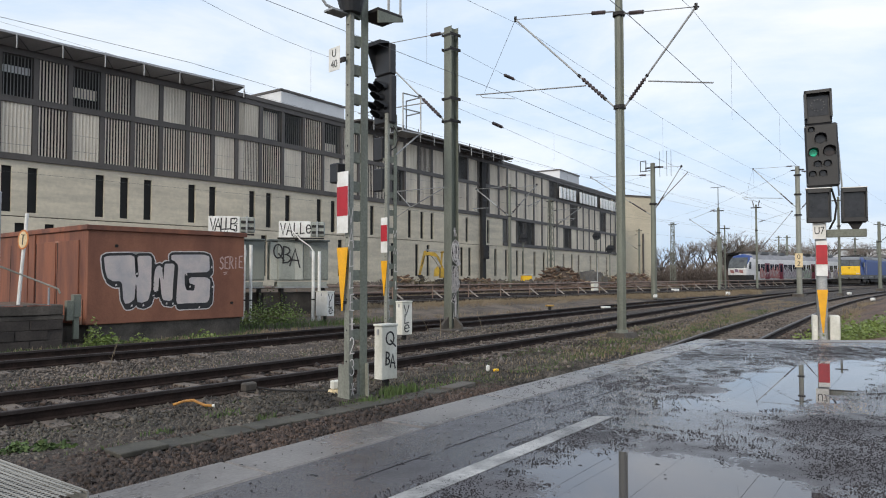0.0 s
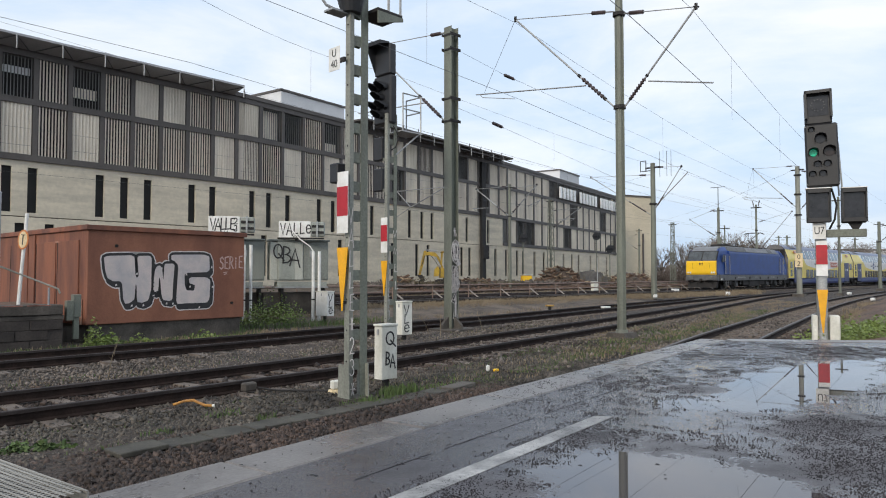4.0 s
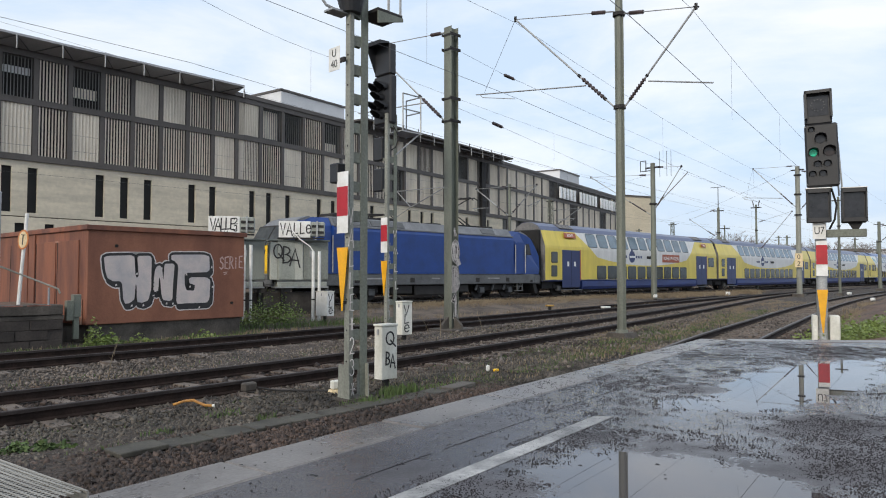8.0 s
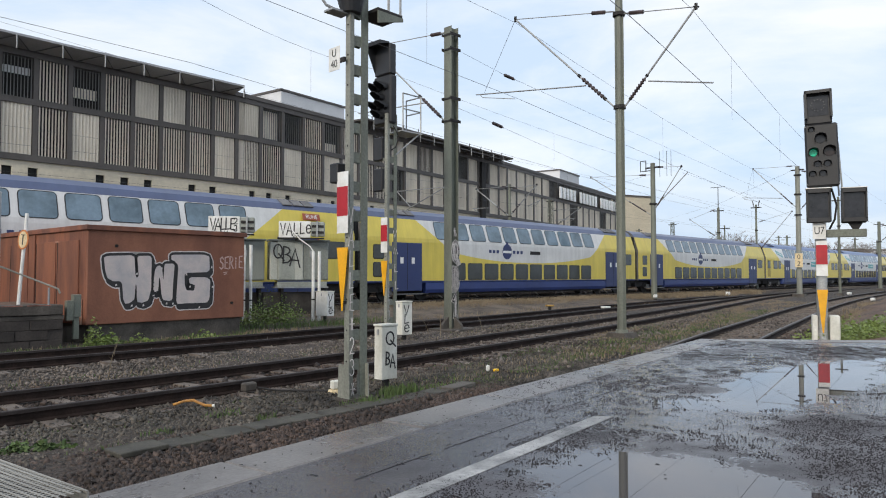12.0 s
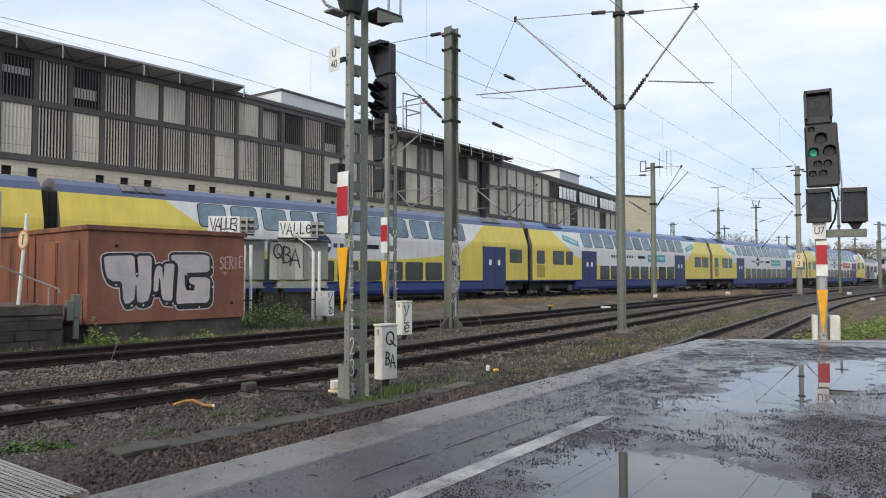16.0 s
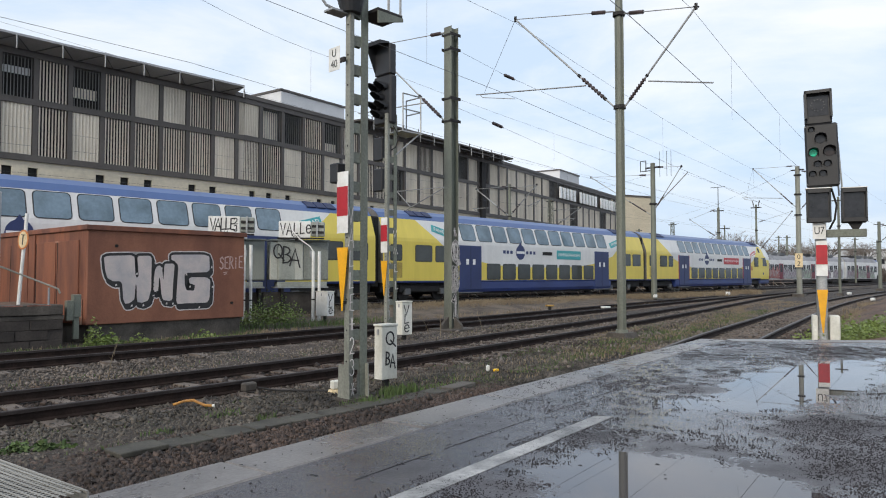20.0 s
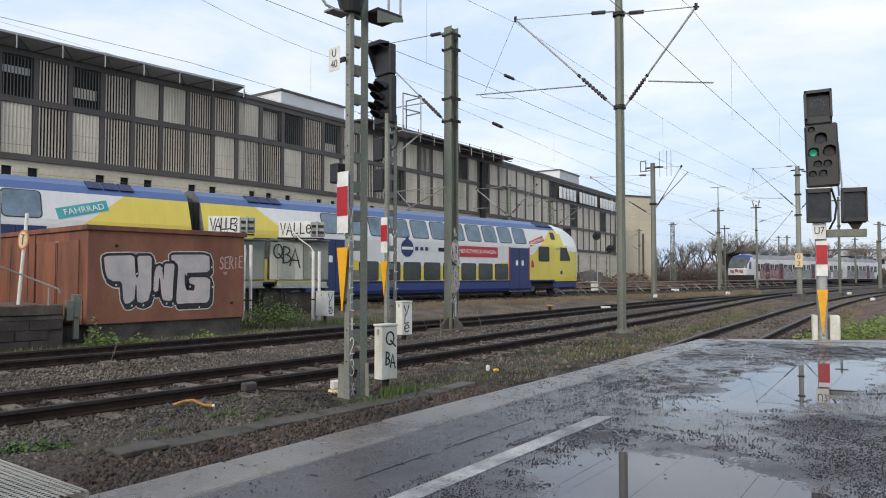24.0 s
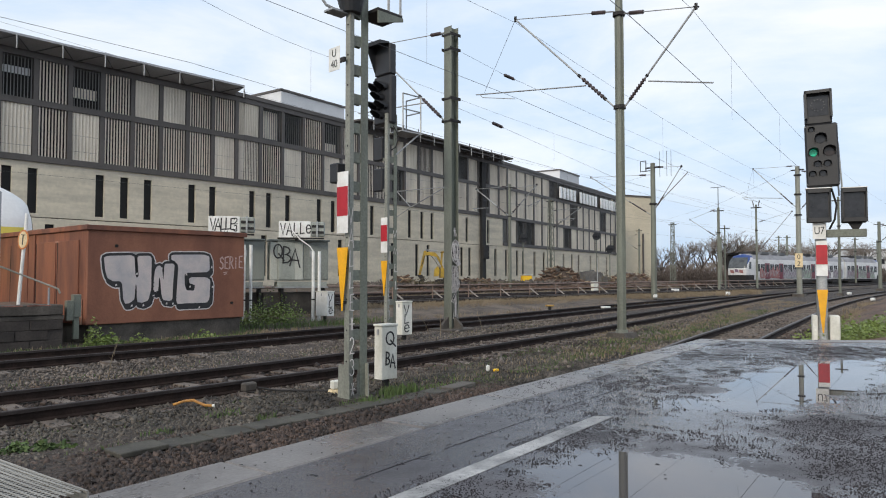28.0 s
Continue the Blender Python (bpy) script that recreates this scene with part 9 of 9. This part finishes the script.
def make_trough():
    root = thing("cable_trough", Matrix(), "sunken cable trough with weathered concrete lids", "cable trough", "", "structure")
    me = bpy.data.meshes.new("lid")
    bm = box(0.004, 0.496, -0.17, 0.17, -0.05, 0.0, bevel=0.008)
    bm.to_mesh(me)
    bm.free()
    me.materials.append(M_LID)
    for k in range(11):
        ob = new("lid", me)
        ob.parent = root
        ob.matrix_basis = place(2.62 + 0.5 * k, float(trough_v(2.62 + 0.5 * k)) + rng.normal(0, 0.005), -0.130 + rng.normal(0, 0.005) - (0.022 if k > 0 else 0.0), 4.0 + rng.normal(0, 0.4)) @ pose(0, 0, 0, rng.normal(0, 1.0), rng.normal(0, 0.7), 0)
    for v in (-0.2, 0.2):
        part("trough_wall", box(0, 5.5, v - 0.02, v + 0.02, -0.3, -0.2), M_DARKCONC, root).matrix_basis = place(2.62, 6.90, 0, 4.0)


make_trough()
sl = thing("loose_slab", place(7.85, 7.25, -0.2, 12), "loose concrete slab lying in dry grass", "slab")
part("slab", box(-0.35, 0.35, -0.13, 0.13, 0, 0.08, bevel=0.012), M_OLDCONC, sl)
part("rubble", box(-0.47, -0.36, -0.1, 0.06, 0, 0.06, bevel=0.02), M_OLDCONC, sl)
M_HOSE = mat("weathered_yellow_plastic", (0.42, 0.20, 0.04), (0.24, 0.11, 0.03), 0.6, scale=9, bump=0.05)
hs = thing("cable_hose", Matrix(), "short yellow cable protection hose on the ballast", "hose")
pts = [(*to_world(4.10, 8.80), -0.13), (*to_world(4.22, 8.74), -0.09), (*to_world(4.31, 8.67), -0.08), (*to_world(4.345, 8.56), -0.11), (*to_world(4.37, 8.48), -0.13), (*to_world(4.45, 8.43), -0.14)]
part("hose", tube(bmesh.new(), pts, 0.018, 8), M_HOSE, hs)
part("end_ring", rod(bmesh.new(), pts[-1], (pts[-1][0] + 0.03, pts[-1][1], pts[-1][2]), 0.02), M_DIRTYWHITE, hs)
cl = thing("rail_clamp", place(5.35, 9.14, -0.13, 8), "rusty rail clamp with a bonding cable", "clamp")
part("clamp", box(-0.11, 0.11, -0.12, 0.0, 0.0, 0.12, bevel=0.02), M_OLDCONC, cl)
part("cable", tube(bmesh.new(), [(0.1, -0.1, 0.04), (0.3, -0.3, -0.01), (0.7, -0.75, -0.03), (1.0, -1.3, -0.02)], 0.016, 6), M_UNDER, cl)
yl = thing("yellow_litter", place(9.63, 7.97, -0.17, 0), "crumpled yellow and white litter in the grass", "litter")
part("scrap", box(-0.05, 0.05, -0.04, 0.04, 0, 0.05, bevel=0.015), M_LOCOYELLOW, yl)
part("paper", box(-0.1, -0.03, 0.1, 0.17, 0.0, 0.11, bevel=0.02), M_WHITE, yl)
for u, v, hh in ((1.95, 13.2, 1.05), (2.25, 13.3, 0.9), (1.8, 13.15, 0.75), (4.35, 11.7, 0.75), (13.6, 13.6, 0.6), (13.9, 13.5, 0.7), (16.5, 14.2, 0.5)):
    st = thing("dry_stalk", place(u, v, -0.2), "tall dry weed stalk between the tracks", "weed", "dry stalks")
    dx = rng.uniform(-0.4, 0.4)
    part("stem", tube(bmesh.new(), [(0, 0, 0), (dx * 0.4, 0, hh * 0.6), (dx, 0, hh)], 0.006, 4), M_DRYGRASS, st)
    for k in range(3):
        part("twig", rod(bmesh.new(), (dx * 0.5, 0, hh * (0.45 + 0.12 * k)), (dx * 0.5 + rng.uniform(-0.15, 0.15), 0, hh * (0.6 + 0.13 * k)), 0.003, n=3), M_DRYGRASS, st)


# ---- perforated steel bench beside the camera ----
def make_bench():
    x, y = -0.857, 1.31
    ang = math.degrees(math.atan2(ED.y, ED.x))
    root = thing("platform_bench", pose(x, y, PZ, 0, 0, ang), "perforated bare steel platform bench", "bench")
    bm = bmesh.new()
    W = 0.385
    # two layers of bars leave a field of small square holes
    p, hw = 0.0105, 0.0017
    for k in range(int(0.62 / p)):
        bx(bm, -0.003 - k * p - hw, -0.003 - k * p + hw, -W, 0.0, 0.4490, 0.4500)
    for k in range(int(W / p)):
        bx(bm, -0.62, -0.001, -0.003 - k * p - hw, -0.003 - k * p + hw, 0.4486, 0.4496)
    part("seat_mesh", bm, M_STEELPERF, root, "fine perforated steel seat")
    part("seat_rim", box(-0.003, 0.0, -W, 0.0, 0.43, 0.4470), M_STEELPERF, root)
    part("seat_rim", box(-0.62, -0.0035, -0.003, 0.0, 0.43, 0.4470), M_STEELPERF, root)
    # near-black sheet added under the mesh, so that the holes show as shade
    part("seat_tray", box(-0.61, -0.015, -W + 0.005, -0.015, 0.425, 0.43), M_DARK, root)
    for xx in (-0.5, -0.12):
        part("leg", box(xx, xx + 0.04, -W + 0.1, -0.1, 0, 0.424), M_STEELPERF, root)


make_bench()


# ---- dark spots trodden into the platform ----
def make_spots():
    vs, fs = [], []
    for k in range(520):
        a, b = rng.uniform(0.1, 8.5), abs(rng.normal(0.35, 0.45)) if k % 2 else rng.uniform(0, 2.2)
        x, y = on_platform(a, b)
        r = rng.uniform(0.003, 0.010)
        ph = rng.uniform(0, 1)
        z = PZ + (0.0095 if b < 0.3 else 0.0012)
        base = len(vs)
        vs += [(x + r * rng.uniform(0.6, 1.3) * math.cos(ph + i * math.tau / 6), y + r * rng.uniform(0.6, 1.3) * math.sin(ph + i * math.tau / 6), z) for i in range(6)]
        fs.append([base + i for i in range(6)])
    cloud_mesh("trodden_spots", vs, fs, M_DARK, "small dark trodden spots on the platform", "stains")


make_spots()


# ---- grains of the asphalt that stand out of the film of water ----
def make_grains(n):
    a, b = rng.uniform(-0.05, 9.0, n), rng.uniform(0.03, 4.6, n)
    x = EDGE_B.x - ED.x * a + EN.x * b
    y = EDGE_B.y - ED.y * a + EN.y * b
    near = np.full(n, 9.0)
    for cx, cy, rx, ry, turn in PUDDLES:
        c, s = math.cos(radians(turn)), math.sin(radians(turn))
        px, py = ((x - cx) * c + (y - cy) * s) / rx, (-(x - cx) * s + (y - cy) * c) / ry
        near = np.minimum(near, np.hypot(px, py))
    patch = np.array([noise.noise((px * 1.1, py * 1.1, 0.3)) + 0.5 * noise.noise((px * 3.1, py * 3.1, 1.7)) for px, py in zip(x, y)])
    fine = np.array([noise.noise((px * 9.0, py * 9.0, 4.1)) for px, py in zip(x, y)])
    rough = np.full(n, 9.0)
    for cx, cy, rx, ry, turn in DRAINED:
        c, s = math.cos(radians(turn)), math.sin(radians(turn))
        px, py = ((x - cx) * c + (y - cy) * s) / rx, (-(x - cx) * s + (y - cy) * c) / ry
        rough = np.minimum(rough, np.hypot(px, py))
    film = np.full(n, 9.0)
    for cx, cy, rx, ry, turn in FILMS:
        c, s = math.cos(radians(turn)), math.sin(radians(turn))
        film = np.minimum(film, np.hypot(((x - cx) * c + (y - cy) * s) / rx, (-(x - cx) * s + (y - cy) * c) / ry))
    dense = np.clip(1.35 - rough + 0.5 * patch, 0, 1)
    dens = np.clip((near - 0.95 + 0.5 * fine) / 0.45, 0, 1) * np.clip(0.33 + 0.85 * patch + 1.0 * fine + 0.9 * dense, 0.05, 1)
    dens *= np.clip((film - 0.5 + 0.6 * fine) / 0.8, 0.12, 1)
    dens *= np.where(b < 0.3, 0.2, 1.0) * np.where(b < 0.8, np.clip((6.0 - a) / 2.2, 0.05, 1), 1.0)
    keep = rng.uniform(0, 1, n) < dens
    x, y, b = x[keep], y[keep], b[keep]
    n = len(x)
    r, h = rng.uniform(0.0020, 0.0054, n), rng.uniform(0.002, 0.0068, n)
    ph = rng.uniform(0, math.tau, n)
    z = np.where(b < 0.3, PZ + 0.006, PZ - 0.001)
    ring4 = np.stack([np.stack([x + r * np.cos(ph + k * math.tau / 4) * (1.3 if k % 2 else 0.8), y + r * np.sin(ph + k * math.tau / 4), z], -1) for k in range(4)], 1)
    tip = np.stack([x, y, z + h], -1)[:, None, :]
    verts = np.concatenate([ring4, tip], 1).reshape(-1, 3)
    tri = np.array([(0, 1, 4), (1, 2, 4), (2, 3, 4), (3, 0, 4)])
    cloud_mesh("asphalt_grains", verts, (np.arange(n)[:, None, None] * 5 + tri[None]).reshape(-1, 3), M_GRAIN, "coarse dark asphalt grains standing out of the wet film", "asphalt grains")


make_grains(460000)


# ---- what moves ----
def motions():
    for k, thing_ob in enumerate([LOCO, *COACHES]):
        off = 0.0 if k == 0 else 18.9 + CARL * (k - 1)
        walk(thing_ob, [(t, place(o + off, MAIN_V, RAIL_Z)) for t, o in RUN])


motions()
